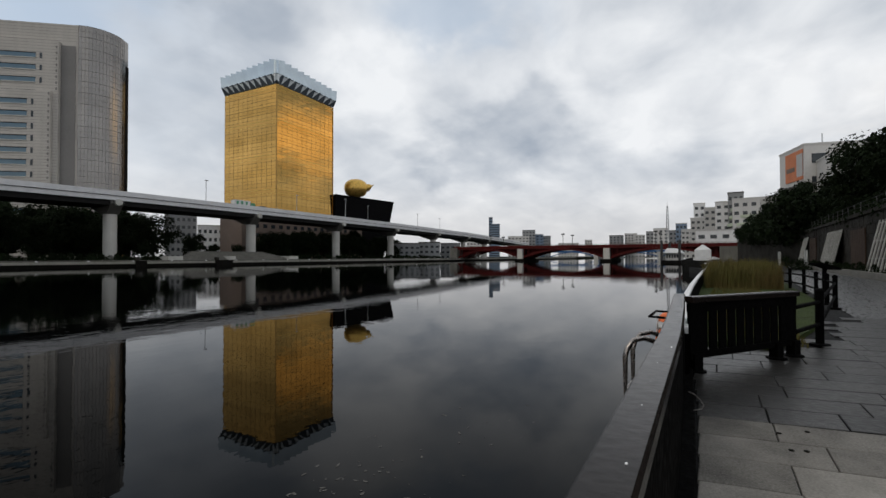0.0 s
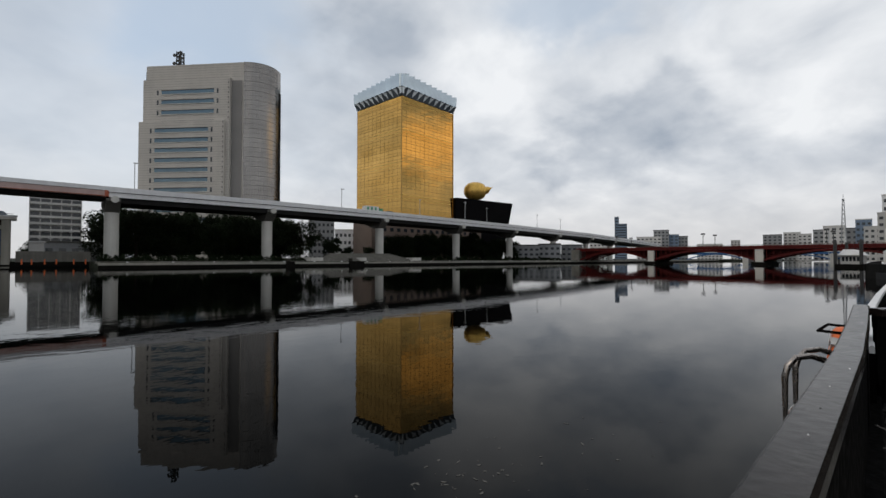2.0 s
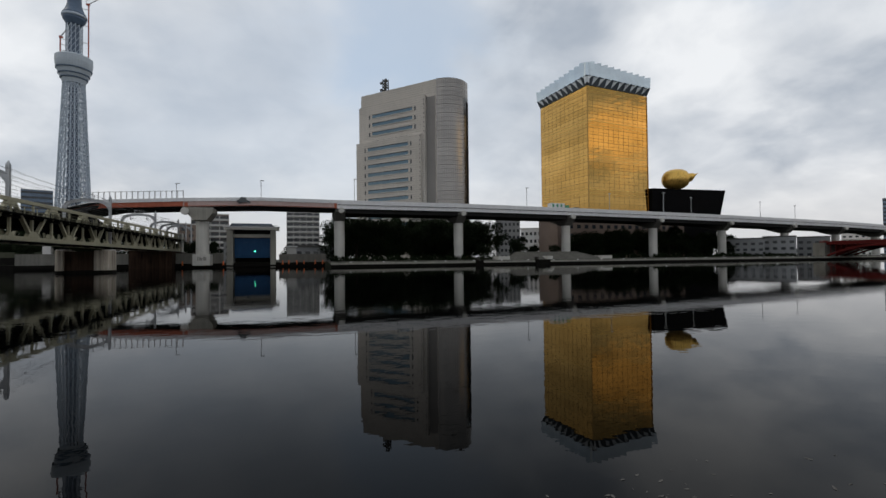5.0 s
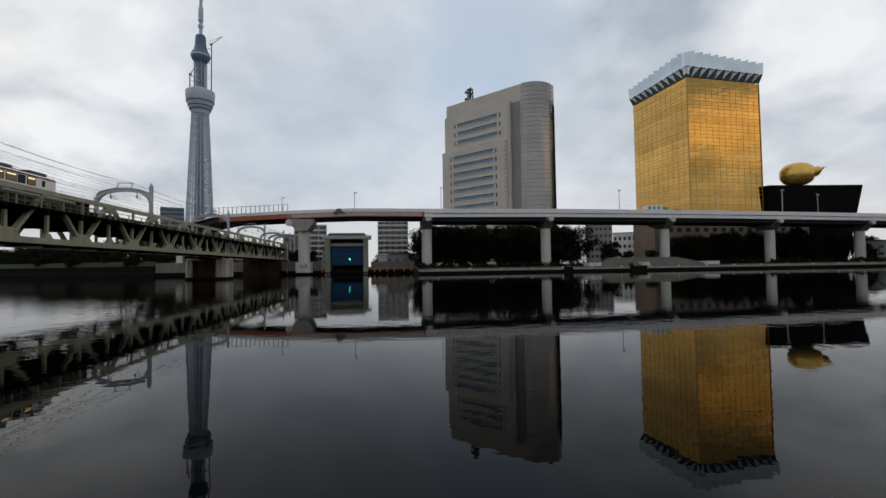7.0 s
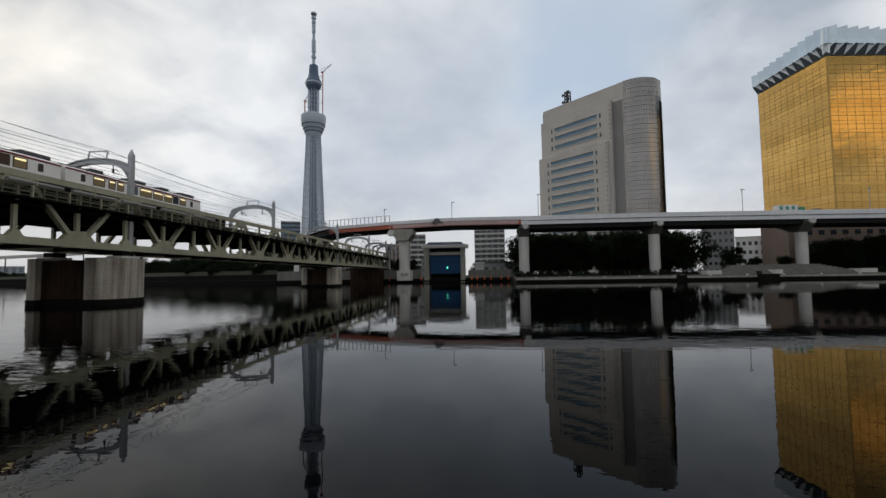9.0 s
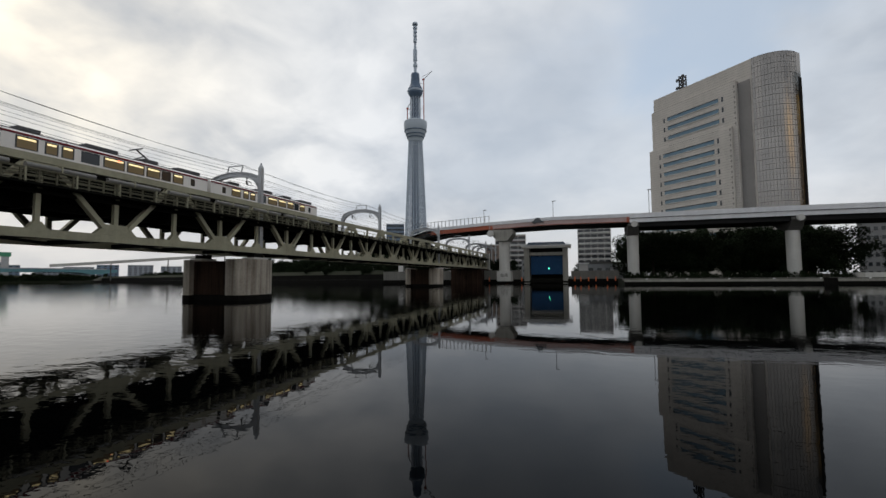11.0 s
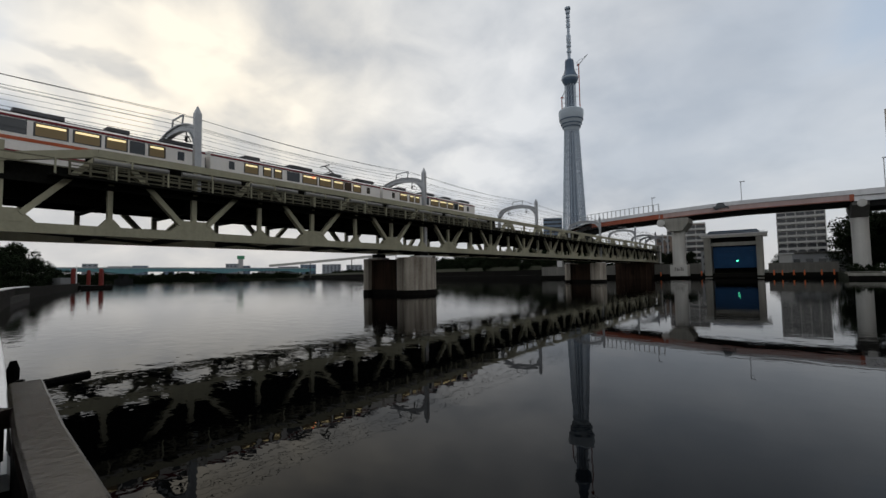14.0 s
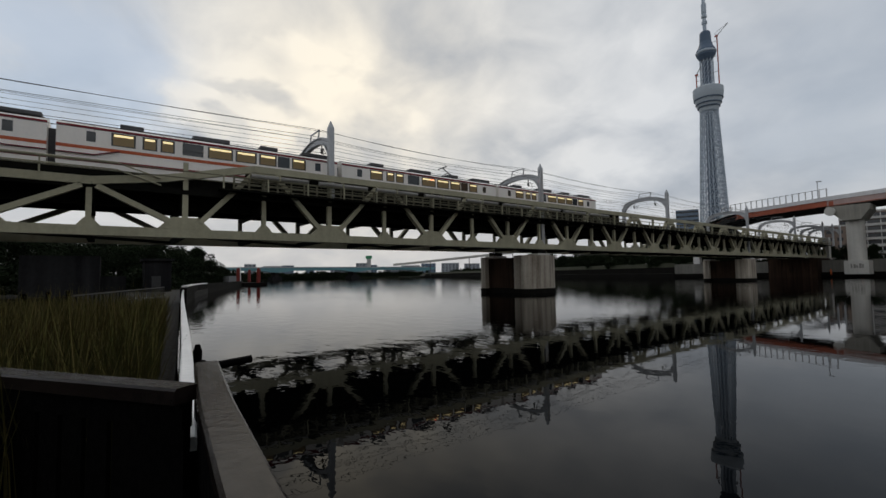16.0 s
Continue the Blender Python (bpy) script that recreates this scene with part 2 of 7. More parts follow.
M = {
    "water": water_mat(),
    "soil": mat("river_bank_soil", (0.018, 0.021, 0.012), 0.95, bump=0.6, scale=0.4),
    "quay": mat("quay_concrete", (0.15, 0.145, 0.13), 0.85, var=0.45, scale=0.8, bump=0.4, streak=0.4),
    # wet wall tone, also darkened to stand for shade under bridges and the sluice
    "quay_dark": mat("wet_and_shaded_wall", (0.009, 0.0085, 0.0075), 0.9, var=0.5, scale=0.8, bump=0.5, streak=0.4, spec=0.04),
    "concrete": mat("pale_concrete", (0.46, 0.45, 0.42), 0.8, var=0.25, scale=0.6, bump=0.2, streak=0.45),
    "deckwhite": mat("painted_steel_girder", (0.62, 0.62, 0.63), 0.5, var=0.16, scale=0.4, streak=0.5),
    "towercore": mat("tower_core_grey", (0.12, 0.155, 0.21), 0.6, var=0.15),
    "towerdeck": mat("deck_cladding_grey_blue", (0.40, 0.45, 0.50), 0.5, var=0.12),
    "cranered": mat("crane_red", (0.40, 0.12, 0.09), 0.6, var=0.2),
    "palestone": mat("pale_pier_stone", (0.55, 0.53, 0.49), 0.8, var=0.2, scale=0.6, streak=0.3),
    "chrome": mat("wet_stainless_tube", (0.30, 0.27, 0.25), 0.25, 0.9, var=0.2, scale=3.0),
    "rope": mat("grey_white_rope", (0.16, 0.15, 0.14), 0.9, var=0.3, scale=8.0),
    "palepath": mat("pale_path_concrete", (0.11, 0.11, 0.108), 0.6, var=0.3, scale=1.0),
    "trellisback": mat("dull_trellis_mesh", (0.03, 0.031, 0.028), 0.9, var=0.4, scale=3.0),
    "bluebuilding": mat("blue_grey_cladding", (0.14, 0.19, 0.26), 0.5, var=0.15, scale=0.1),
    "palegreen": mat("pale_green_plaster", (0.42, 0.46, 0.36), 0.8, var=0.15),
    "signorange": mat("faded_orange_sign", (0.55, 0.20, 0.10), 0.7, var=0.2),
    "pilered": mat("dull_red_pile_paint", (0.16, 0.03, 0.025), 0.6, var=0.3),
    "pier": mat("rust_streaked_pier_concrete", (0.36, 0.33, 0.28), 0.85, var=0.5, scale=0.9, bump=0.3, streak=0.6, tint=(0.085, 0.065, 0.048)),
    # stained concrete, with the shade below the railway bridge put into the colour
    "pierdark": mat("stained_shaded_concrete", (0.018, 0.018, 0.019), 0.9, var=0.6, scale=0.8, bump=0.4, streak=0.6, spec=0.04),
    # rust stains, with the recess's shade also put into the colour
    "rustweb": mat("rusty_shaded_web", (0.038, 0.023, 0.016), 0.9, var=0.7, scale=1.2, bump=0.3, streak=0.6, tint=(0.007, 0.006, 0.005), spec=0.03),
    "foam": mat("pale_floating_scum", (0.10, 0.097, 0.09), 0.8, var=0.3, scale=8.0),
    "pinkgirder": mat("faded_pink_girder", (0.40, 0.30, 0.28), 0.55, var=0.2, scale=0.5, streak=0.4),
    "concretemid": mat("weathered_beige_concrete", (0.26, 0.25, 0.22), 0.85, var=0.35, scale=0.7, bump=0.2, streak=0.5),
    "concretedark": mat("dark_concrete", (0.10, 0.097, 0.09), 0.85, var=0.3, scale=0.6, bump=0.2, streak=0.4),
    "crowndark": mat("crown_shadow_gap", (0.10, 0.12, 0.14), 0.4, 0.3, var=0.2),
    "crownlow": mat("pale_crown_facet", (0.68, 0.72, 0.74), 0.35, 0.1, var=0.25, scale=0.5),
    "vangreen": mat("green_truck_paint", (0.08, 0.28, 0.16), 0.4, var=0.2),
    # the shade below the road deck is put into this near-black colour
    "deckunder": mat("shaded_girder_underside", (0.018, 0.018, 0.018), 0.8, var=0.3, spec=0.05),
    "redsteel": mat("weathered_red_girder", (0.33, 0.10, 0.06), 0.6, var=0.3, scale=0.5, streak=0.4),
    "bridgered": mat("red_bridge_paint", (0.085, 0.010, 0.009), 0.5, var=0.3, scale=0.5, streak=0.3),
    "truss": mat("grey_green_truss_paint", (0.315, 0.30, 0.215), 0.6, var=0.3, scale=0.8, streak=0.35, bump=0.15),
    "trussmid": mat("mid_truss_paint", (0.13, 0.122, 0.085), 0.7, var=0.4, scale=0.8),
    "ductgrey": mat("grey_cable_duct", (0.22, 0.215, 0.20), 0.6, var=0.25),
    # near-black: the shade under the tracks is put into this colour
    "truss_dark": mat("shaded_truss_steel", (0.006, 0.006, 0.005), 0.8, var=0.4, scale=0.8, spec=0.05),
    "steel": mat("galvanised_steel", (0.36, 0.37, 0.38), 0.45, 0.6, var=0.2),
    "wire": mat("wire", (0.06, 0.06, 0.06), 0.5, 0.3),
    "trainwhite": mat("train_ivory_paint", (0.80, 0.77, 0.73), 0.4, var=0.1, streak=0.3),
    "trainred": mat("train_vermilion_paint", (0.45, 0.11, 0.05), 0.4, var=0.15),
    "traindarkred": mat("train_dark_red_paint", (0.18, 0.02, 0.03), 0.4, var=0.15),
    "trainroof": mat("train_roof_grey", (0.09, 0.09, 0.095), 0.7, var=0.3),
    "glassdark": mat("dark_window_glass", (0.03, 0.035, 0.04), 0.08, var=0.2, spec=0.5),
    "goldglass": mat("gold_glass", (0.50, 0.315, 0.10), 0.07, 1.0, var=0.25, scale=0.22, objrand=0.2, tint=(0.37, 0.22, 0.06)),
    "golddark": mat("bronze_mullion", (0.30, 0.185, 0.06), 0.22, 0.95, var=0.2),
    "goldpaint": mat("gold_flame_paint", (0.62, 0.39, 0.10), 0.3, 0.7, var=0.12, scale=0.3),
    "blackstone": mat("black_granite", (0.0035, 0.0035, 0.004), 0.5, var=0.3, spec=0.03),
    "crownglass": mat("pale_crown_glass", (0.60, 0.68, 0.73), 0.15, 0.5, var=0.2, scale=0.4),
    "tile": mat("pinkish_grey_tile", (0.49, 0.46, 0.42), 0.6, var=0.18, scale=0.3, streak=0.3),
    "tilejoint": mat("tile_joint_grey", (0.30, 0.28, 0.26), 0.7, var=0.2, scale=0.3),
    "tile_dark": mat("grey_shadow_tile", (0.22, 0.21, 0.20), 0.6, var=0.14, scale=0.3),
    "bluewin": mat("blue_ribbon_glass", (0.10, 0.165, 0.21), 0.06, 0.1, var=0.2, scale=0.6, spec=0.5),
    "curveglass": mat("silver_grey_curtain_glass", (0.25, 0.235, 0.22), 0.12, 0.9, var=0.2, scale=0.4),
    "towersteel": mat("bluish_white_tower_steel", (0.40, 0.46, 0.53), 0.5, var=0.15),
    "towerdark": mat("dark_blue_grey_cladding", (0.10, 0.14, 0.20), 0.45, var=0.2),
    "blackrail": mat("dark_painted_rail", (0.002, 0.0019, 0.0019), 0.75, var=0.4, scale=3.0, bump=0.12, spec=0.02),
    "railtop": mat("worn_brown_grey_rail_top", (0.012, 0.009, 0.008), 0.22, var=0.8, scale=2.2, bump=0.05, spec=0.12),
    "whitepaint": mat("weathered_white_slat", (0.36, 0.36, 0.34), 0.7, var=0.35, scale=3.0),
    "boards": mat("brown_weathered_boards", (0.05, 0.033, 0.024), 0.85, var=0.4, scale=2.0, streak=0.4),
    "white": mat("white_coping", (0.66, 0.66, 0.66), 0.6, var=0.15, scale=2.0, streak=0.2),
    "paver": mat("wet_grey_granite_paver", (0.019, 0.018, 0.017), 0.36, var=0.55, scale=2.0, bump=0.2, objrand=0.35, spec=0.25),
    "paverlight": mat("pale_granite_paver", (0.20, 0.188, 0.168), 0.6, var=0.7, scale=9.0, bump=0.35, objrand=0.35),
    "joint": mat("paving_joint", (0.010, 0.010, 0.010), 0.8, scale=2.0),
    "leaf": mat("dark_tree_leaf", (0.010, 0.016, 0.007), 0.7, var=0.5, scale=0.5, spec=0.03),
    "bark": mat("bark", (0.02, 0.016, 0.012), 0.9, var=0.3, bump=0.5),
    "grass": mat("reed_grass", (0.016, 0.020, 0.005), 0.8, var=0.5, scale=1.5, tint=(0.034, 0.021, 0.007), spec=0.04),
    "drygrass": mat("dry_reed_grass", (0.05, 0.062, 0.015), 0.8, var=0.5, scale=1.2, tint=(0.13, 0.085, 0.038), spec=0.04),
    "wetpaving": mat("wet_far_paving", (0.05, 0.05, 0.05), 0.3, var=0.5, scale=1.5, bump=0.25, spec=0.5),
    "lawn": mat("short_grass", (0.028, 0.042, 0.009), 0.9, var=0.5, scale=3.0, bump=0.6),
    "bluegate": mat("blue_gate_paint", (0.012, 0.05, 0.12), 0.5, var=0.25, streak=0.3),
    "building": mat("pale_building_wall", (0.50, 0.49, 0.475), 0.8, var=0.18, scale=0.2, objrand=0.4),
    "buildingdark": mat("grey_building_wall", (0.24, 0.245, 0.25), 0.8, var=0.2, scale=0.2, objrand=0.4),
    "brickred": mat("reddish_building_wall", (0.19, 0.145, 0.12), 0.8, var=0.2, scale=0.3),
    "orange": mat("orange_plastic", (0.70, 0.16, 0.05), 0.5, var=0.15),
    "stone": mat("embankment_stone", (0.034, 0.032, 0.028), 0.9, var=0.65, scale=1.6, spec=0.04, bump=0.6),
    # distance haze is put into this wall colour
    "hazegrey": mat("haze_tinted_distant_wall", (0.25, 0.27, 0.30), 0.85, var=0.15, scale=0.1, objrand=0.5),
    "amber": lamp_mat("dim_amber_cabin", (0.10, 0.07, 0.03), 0.45),
    "deepblue": mat("blue_bridge_paint", (0.03, 0.09, 0.22), 0.5, var=0.2),
    "bluebridge": mat("pale_blue_bridge_paint", (0.12, 0.25, 0.28), 0.5, var=0.15),
}
GLOW = lamp_mat("warm_train_light", (1.0, 0.80, 0.42), 1.0)


# ---- mesh helpers ----
def box(bm, x0, x1, y0, y1, z0, z1):
    vs = [bm.verts.new((x, y, z)) for z in (z0, z1) for x, y in ((x0, y0), (x1, y0), (x1, y1), (x0, y1))]
    for f in ((3, 2, 1, 0), (4, 5, 6, 7), (0, 1, 5, 4), (1, 2, 6, 5), (2, 3, 7, 6), (3, 0, 4, 7)):
        bm.faces.new([vs[i] for i in f])


def beam(bm, a, b, w, h, up=(0, 0, 1)):
    """A bar of width w and height h from a to b."""
    a, b = Vector(a), Vector(b)
    d = (b - a).normalized()
    s = d.cross(Vector(up))
    if s.length < 1e-4:
        s = d.cross(V(1, 0, 0))
    s.normalize()
    n = s.cross(d)
    s, n = s * w / 2, n * h / 2
    vs = [bm.verts.new(p + i * s + j * n) for p in (a, b) for i, j in ((-1, -1), (1, -1), (1, 1), (-1, 1))]
    for f in ((3, 2, 1, 0), (4, 5, 6, 7), (0, 1, 5, 4), (1, 2, 6, 5), (2, 3, 7, 6), (3, 0, 4, 7)):
        bm.faces.new([vs[i] for i in f])


def prism(bm, pts, z0, z1, top=None):
    """An upright prism on the plan pts; top: another plan for the upper face."""
    lo = [bm.verts.new((x, y, z0)) for x, y in pts]
    hi = [bm.verts.new((x, y, z1)) for x, y in (top or pts)]
    n = len(pts)
    for i in range(n):
        bm.faces.new((lo[i], lo[(i + 1) % n], hi[(i + 1) % n], hi[i]))
    bm.faces.new(hi)
    bm.faces.new(lo[::-1])


def lathe(bm, profile, seg=24, c=(0, 0), caps=True):
    rings = [[bm.verts.new((c[0] + r * math.cos(k * 2 * math.pi / seg), c[1] + r * math.sin(k * 2 * math.pi / seg), z)) for k in range(seg)] for r, z in profile]
    for a, b in zip(rings, rings[1:]):
        for k in range(seg):
            bm.faces.new((a[k], a[(k + 1) % seg], b[(k + 1) % seg], b[k]))
    if caps:
        bm.faces.new(rings[0][::-1])
        bm.faces.new(rings[-1])


def tube(bm, pts, r, seg=8):
    """A round bar along pts."""
    pts = [Vector(p) for p in pts]
    rings = []
    for i, p in enumerate(pts):
        d = (pts[min(i + 1, len(pts) - 1)] - pts[max(i - 1, 0)]).normalized()
        s = d.cross(V(0, 0, 1))
        if s.length < 1e-3:
            s = d.cross(V(1, 0, 0))
        s.normalize()
        n = s.cross(d)
        rings.append([bm.verts.new(p + r * (math.cos(k * 2 * math.pi / seg) * s + math.sin(k * 2 * math.pi / seg) * n)) for k in range(seg)])
    for a, b in zip(rings, rings[1:]):
        for k in range(seg):
            bm.faces.new((a[k], a[(k + 1) % seg], b[(k + 1) % seg], b[k]))
    bm.faces.new(rings[0][::-1])
    bm.faces.new(rings[-1])


def mesh_of(name, bm, material, smooth=False):
    bmesh.ops.recalc_face_normals(bm, faces=bm.faces)
    me = bpy.data.meshes.new(name)
    bm.to_mesh(me)
    bm.free()
    me.materials.append(material)
    if smooth:
        for p in me.polygons:
            p.use_smooth = True
    return me


def part(name, bm, material, parent, label="", smooth=False, kind=""):
    ob = new(name, mesh_of(name, bm, material, smooth))
    ob.parent = parent
    if parent is not None:
        ob.matrix_parent_inverse = Matrix.Identity(4)
    return tagged(ob, label=label, kind=kind)


def thing(name, label, category, group="", kind="", m=None):
    ob = new(name)
    ob.empty_display_size = 0.2
    if m is not None:
        ob.matrix_world = m
    return tagged(ob, label, category, group, kind)


def solid(name, bm, material, label, category, group="", kind="", smooth=False, m=None):
    ob = new(name, mesh_of(name, bm, material, smooth))
    if m is not None:
        ob.matrix_world = m
    return tagged(ob, label, category, group, kind)


def B(*boxes):
    bm = bmesh.new()
    for b in boxes:
        box(bm, *b)
    return bm

# ---- water and banks ----
FLOOR_Z, RAIL_Z, BANK_Y = 0.76, 1.76, 122.0
solid("water", B((-4400, 4400, -4400, 4400, -3.0, 0.0)), M["water"], "calm dark river water mirroring the sky", "river", kind="structure")

bm = bmesh.new()
prism(bm, [(-4400, 900), (-900, 420), (-430, 292), (-142, 183), (-71, 157), (-20, 150.6), (9, 150), (9.5, BANK_Y + 0.5), (4400, BANK_Y + 0.5), (4400, 4400), (-4400, 4400)], -2.0, 1.4)
solid("ground", bm, M["soil"], "dark soil and grass of the far river bank", "ground", kind="structure")
bm = bmesh.new()
prism(bm, [(-4400, -900), (-4400, 260), (-900, 210), (-430, 84), (-260, 58), (-150, 33), (-90, 15), (-53, 6.4), (-32, 3.5), (-12.6, 1.35), (-4.6, 0.45), (8.0, 0.5),
           (22, 1.0), (56, 1.5), (77, 5.6), (124, 8.4), (205, 12), (400, 14), (4400, 90), (4400, -900)], -2.0, FLOOR_Z - 0.03)
solid("ground", bm, M["joint"], "dark wet ground of the near promenade", "ground", kind="structure")

terrace = thing("quay", "low concrete river terrace with a pale worn edge", "quay", kind="structure")
part("quay_wall", B((9, 420, BANK_Y, BANK_Y + 0.6, -1.5, 0.7)), M["quay_dark"], terrace, "dark wet wall with tide marks")
for k in range(40):
    x = 9 + k * 10.3
    part("coping", B((x, x + 10.24, BANK_Y - 0.25, BANK_Y + 1.8 + 0.1 * (k % 3), 0.7, 1.28 + 0.02 * (k % 2))), M["concretemid"], terrace)
part("terrace_floor", B((9, 420, BANK_Y + 2.1, BANK_Y + 9, 1.0, 1.5)), M["quay"], terrace)
for k in range(26):
    part("edge_lamp", B((14 + k * 9.0, 14.35 + k * 9.0, BANK_Y - 0.1, BANK_Y + 0.15, 1.3, 1.5)), M["white"], terrace)
for x, w in ((50.5, 2.4), (70.5, 5.0)):
    t = thing("mooring_dolphin", "dark weathered timber mooring on the quay edge", "mooring", "moorings")
    part("fender", B((x, x + w, BANK_Y - 1.0, BANK_Y - 0.26, -0.6, 1.5)), M["quay_dark"], t)
    part("bollard", B((x + 0.3, x + 0.9, BANK_Y - 0.8, BANK_Y + 0.6, 1.5, 2.3)), M["stone"], t)

fw = thing("embankment_wall", "brown stained concrete flood wall beside the sluice", "wall", kind="structure")
part("wall_face", B((-72, 9.4, 149.4, 150.0, -1.5, 1.3)), M["quay_dark"], fw)
part("wall_top", B((-72, -21, 150.2, 150.9, 1.3, 4.4)), M["quay"], fw)
part("wall_top", B((-5, 9.4, 150.2, 150.9, 1.3, 4.0)), M["quay"], fw)
for k, x in enumerate((-60, -52, -45, -38.5, -32, -26, -21, -4, -2.2, 0.2, 2.4, 5.8, 8.2)):
    t = thing("marker_post", "orange reflective marker post on the flood wall", "post", "orange marker posts")
    part("post", B((x, x + 0.28, 149.25, 149.4, 0.7, 2.0)), M["orange"], t)
part("ledge", B((-72, 9.4, 148.9, 149.4, 0.2, 0.7)), M["quay_dark"], fw)
wall_up = thing("embankment_wall", "grey sloping river wall upstream of the railway bridge", "wall", kind="structure")
bm = bmesh.new()
for a, b in (((-72, 156.5), (-142, 182)), ((-142, 182), (-300, 241)), ((-300, 241), (-430, 290))):
    beam(bm, (a[0], a[1], 0.4), (b[0], b[1], 0.4), 1.2, 2.0)
    beam(bm, (a[0], a[1] + 6, 2.4), (b[0], b[1] + 6, 2.4), 0.5, 2.4)
part("wall_face", bm, M["quay_dark"], wall_up)

bank_up = thing("grass_bank", "dark green grassy flood bank upstream", "bank", kind="structure")
bm = bmesh.new()
prism(bm, [(-58, 160), (-72, 163), (-142, 189), (-300, 248), (-460, 306), (-460, 340), (-60, 200)], 1.0, 5.4, [(-60, 166), (-74, 170), (-144, 196), (-302, 256), (-460, 316), (-460, 338), (-62, 198)])
part("slope", bm, M["soil"], bank_up)
# paved ramp and steps on the far bank
ramp = thing("stepped_slope", "grey paved slope with steps down to the terrace", "steps", kind="structure")
for k in range(9):
    part("step", B((64 + k * 1.0, 104 - k * 0.9, 131 + k * 0.75, 131.75 + k * 0.75, 1.3, 1.7 + 0.3 * k)), M["quay"], ramp)
for a, b in ((62, 66), (80, 82), (102, 106)):
    part("side_wall", B((a, b, 130, 138, 1.3, 2.6)), M["concrete"], ramp)


# ---- railway bridge ----
FX, RX = -34.8, -42.4
NODES = [4.05 + 10.35 * k for k in range(-2, 16)]
Y0, Y1 = NODES[0], NODES[-1]
bridge = thing("railway_bridge", "grey-green steel truss railway bridge on concrete piers", "bridge")


def bar(name, a, b, w, h, material="truss", up=(0, 0, 1), parent=None):
    bm = bmesh.new()
    beam(bm, a, b, w, h, up)
    return part(name, bm, M[material], parent or bridge)


for fx, side in ((FX, 1), (RX, -1)):
    bar("bottom_chord", (fx, Y0, 5.42), (fx, Y1, 5.42), 0.5, 0.6)
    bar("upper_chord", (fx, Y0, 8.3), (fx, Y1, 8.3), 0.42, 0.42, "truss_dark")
    for i, y in enumerate(NODES):
        bar("post", (fx, y, 5.72), (fx, y, 8.2), 0.3, 0.34, up=(0, 1, 0))
        bm = bmesh.new()
        prism(bm, [(fx - 0.2, y - 1.6), (fx + 0.27, y - 1.6), (fx + 0.27, y + 1.6), (fx - 0.2, y + 1.6)], 5.71, 6.5,
              [(fx - 0.2, y - 0.8), (fx + 0.27, y - 0.8), (fx + 0.27, y + 0.8), (fx - 0.2, y + 0.8)])
        part("gusset", bm, M["truss"], bridge)
        if y == Y1:
            break
        ym = y + 5.175
        bm = bmesh.new()
        beam(bm, (fx, ym, 5.7), (fx, ym, 8.2), 0.28, 0.3, up=(0, 1, 0))
        prism(bm, [(fx - 0.18, ym - 0.6), (fx + 0.24, ym - 0.6), (fx + 0.24, ym + 0.6), (fx - 0.18, ym + 0.6)], 5.71, 6.2,
              [(fx - 0.18, ym - 0.2), (fx + 0.24, ym - 0.2), (fx + 0.24, ym + 0.2), (fx - 0.18, ym + 0.2)])
        part("post", bm, M["truss"], bridge)
        high = y > 3.5
        for a, b in ((y + 0.9, ym - (0.75 if high else 0.35)), (y + 9.45, ym + (0.75 if high else 0.35))):
            bar("diagonal", (fx + 0.1 * side, a, 6.2), (fx + 0.1 * side, b, 10.1 if high else 8.2), 0.34, 0.46, up=(1, 0, 0))
        if side > 0 and y > 3.5:
            bm = bmesh.new()
            prism(bm, [(fx + 0.2, ym - 1.15), (fx + 0.3, ym - 1.15), (fx + 0.3, ym + 1.15), (fx + 0.2, ym + 1.15)], 9.5, 10.12,
                  [(fx + 0.2, ym - 0.7), (fx + 0.3, ym - 0.7), (fx + 0.3, ym + 0.7), (fx + 0.2, ym + 0.7)])
            part("gusset", bm, M["truss"], bridge)
            bar("strut", (fx + 0.14, ym, 8.4), (fx + 0.14, ym, 10.3), 0.22, 0.3, up=(0, 1, 0))
            bar("strut", (fx + 0.14, y, 8.4), (fx + 0.14, y, 10.3), 0.22, 0.3, up=(0, 1, 0))
    ys = [(Y0, 8.75), (-1.0, 8.75), (3.0, 9.35), (8.5, 10.65), (Y1, 10.65)]
    bm = bmesh.new()
    for (a, za), (b, zb) in zip(ys, ys[1:]):
        beam(bm, (fx + 0.15 * side, a, za - 0.25), (fx + 0.15 * side, b, zb - 0.25), 0.36, 0.5)
    part("top_girder", bm, M["truss"], bridge, "pale weathered plate girder along the top edge")
# underside steel in near-black, standing for the shade between the trusses
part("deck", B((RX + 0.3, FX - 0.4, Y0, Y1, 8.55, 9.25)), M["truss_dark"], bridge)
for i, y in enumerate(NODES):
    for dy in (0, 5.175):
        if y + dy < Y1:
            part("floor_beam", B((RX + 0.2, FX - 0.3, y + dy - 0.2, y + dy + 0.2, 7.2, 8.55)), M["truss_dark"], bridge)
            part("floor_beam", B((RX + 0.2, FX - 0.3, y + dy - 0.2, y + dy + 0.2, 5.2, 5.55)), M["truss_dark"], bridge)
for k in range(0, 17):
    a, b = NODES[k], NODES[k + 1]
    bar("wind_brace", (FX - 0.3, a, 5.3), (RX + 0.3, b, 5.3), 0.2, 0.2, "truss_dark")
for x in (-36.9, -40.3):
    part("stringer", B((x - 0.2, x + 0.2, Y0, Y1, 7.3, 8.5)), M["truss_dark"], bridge)
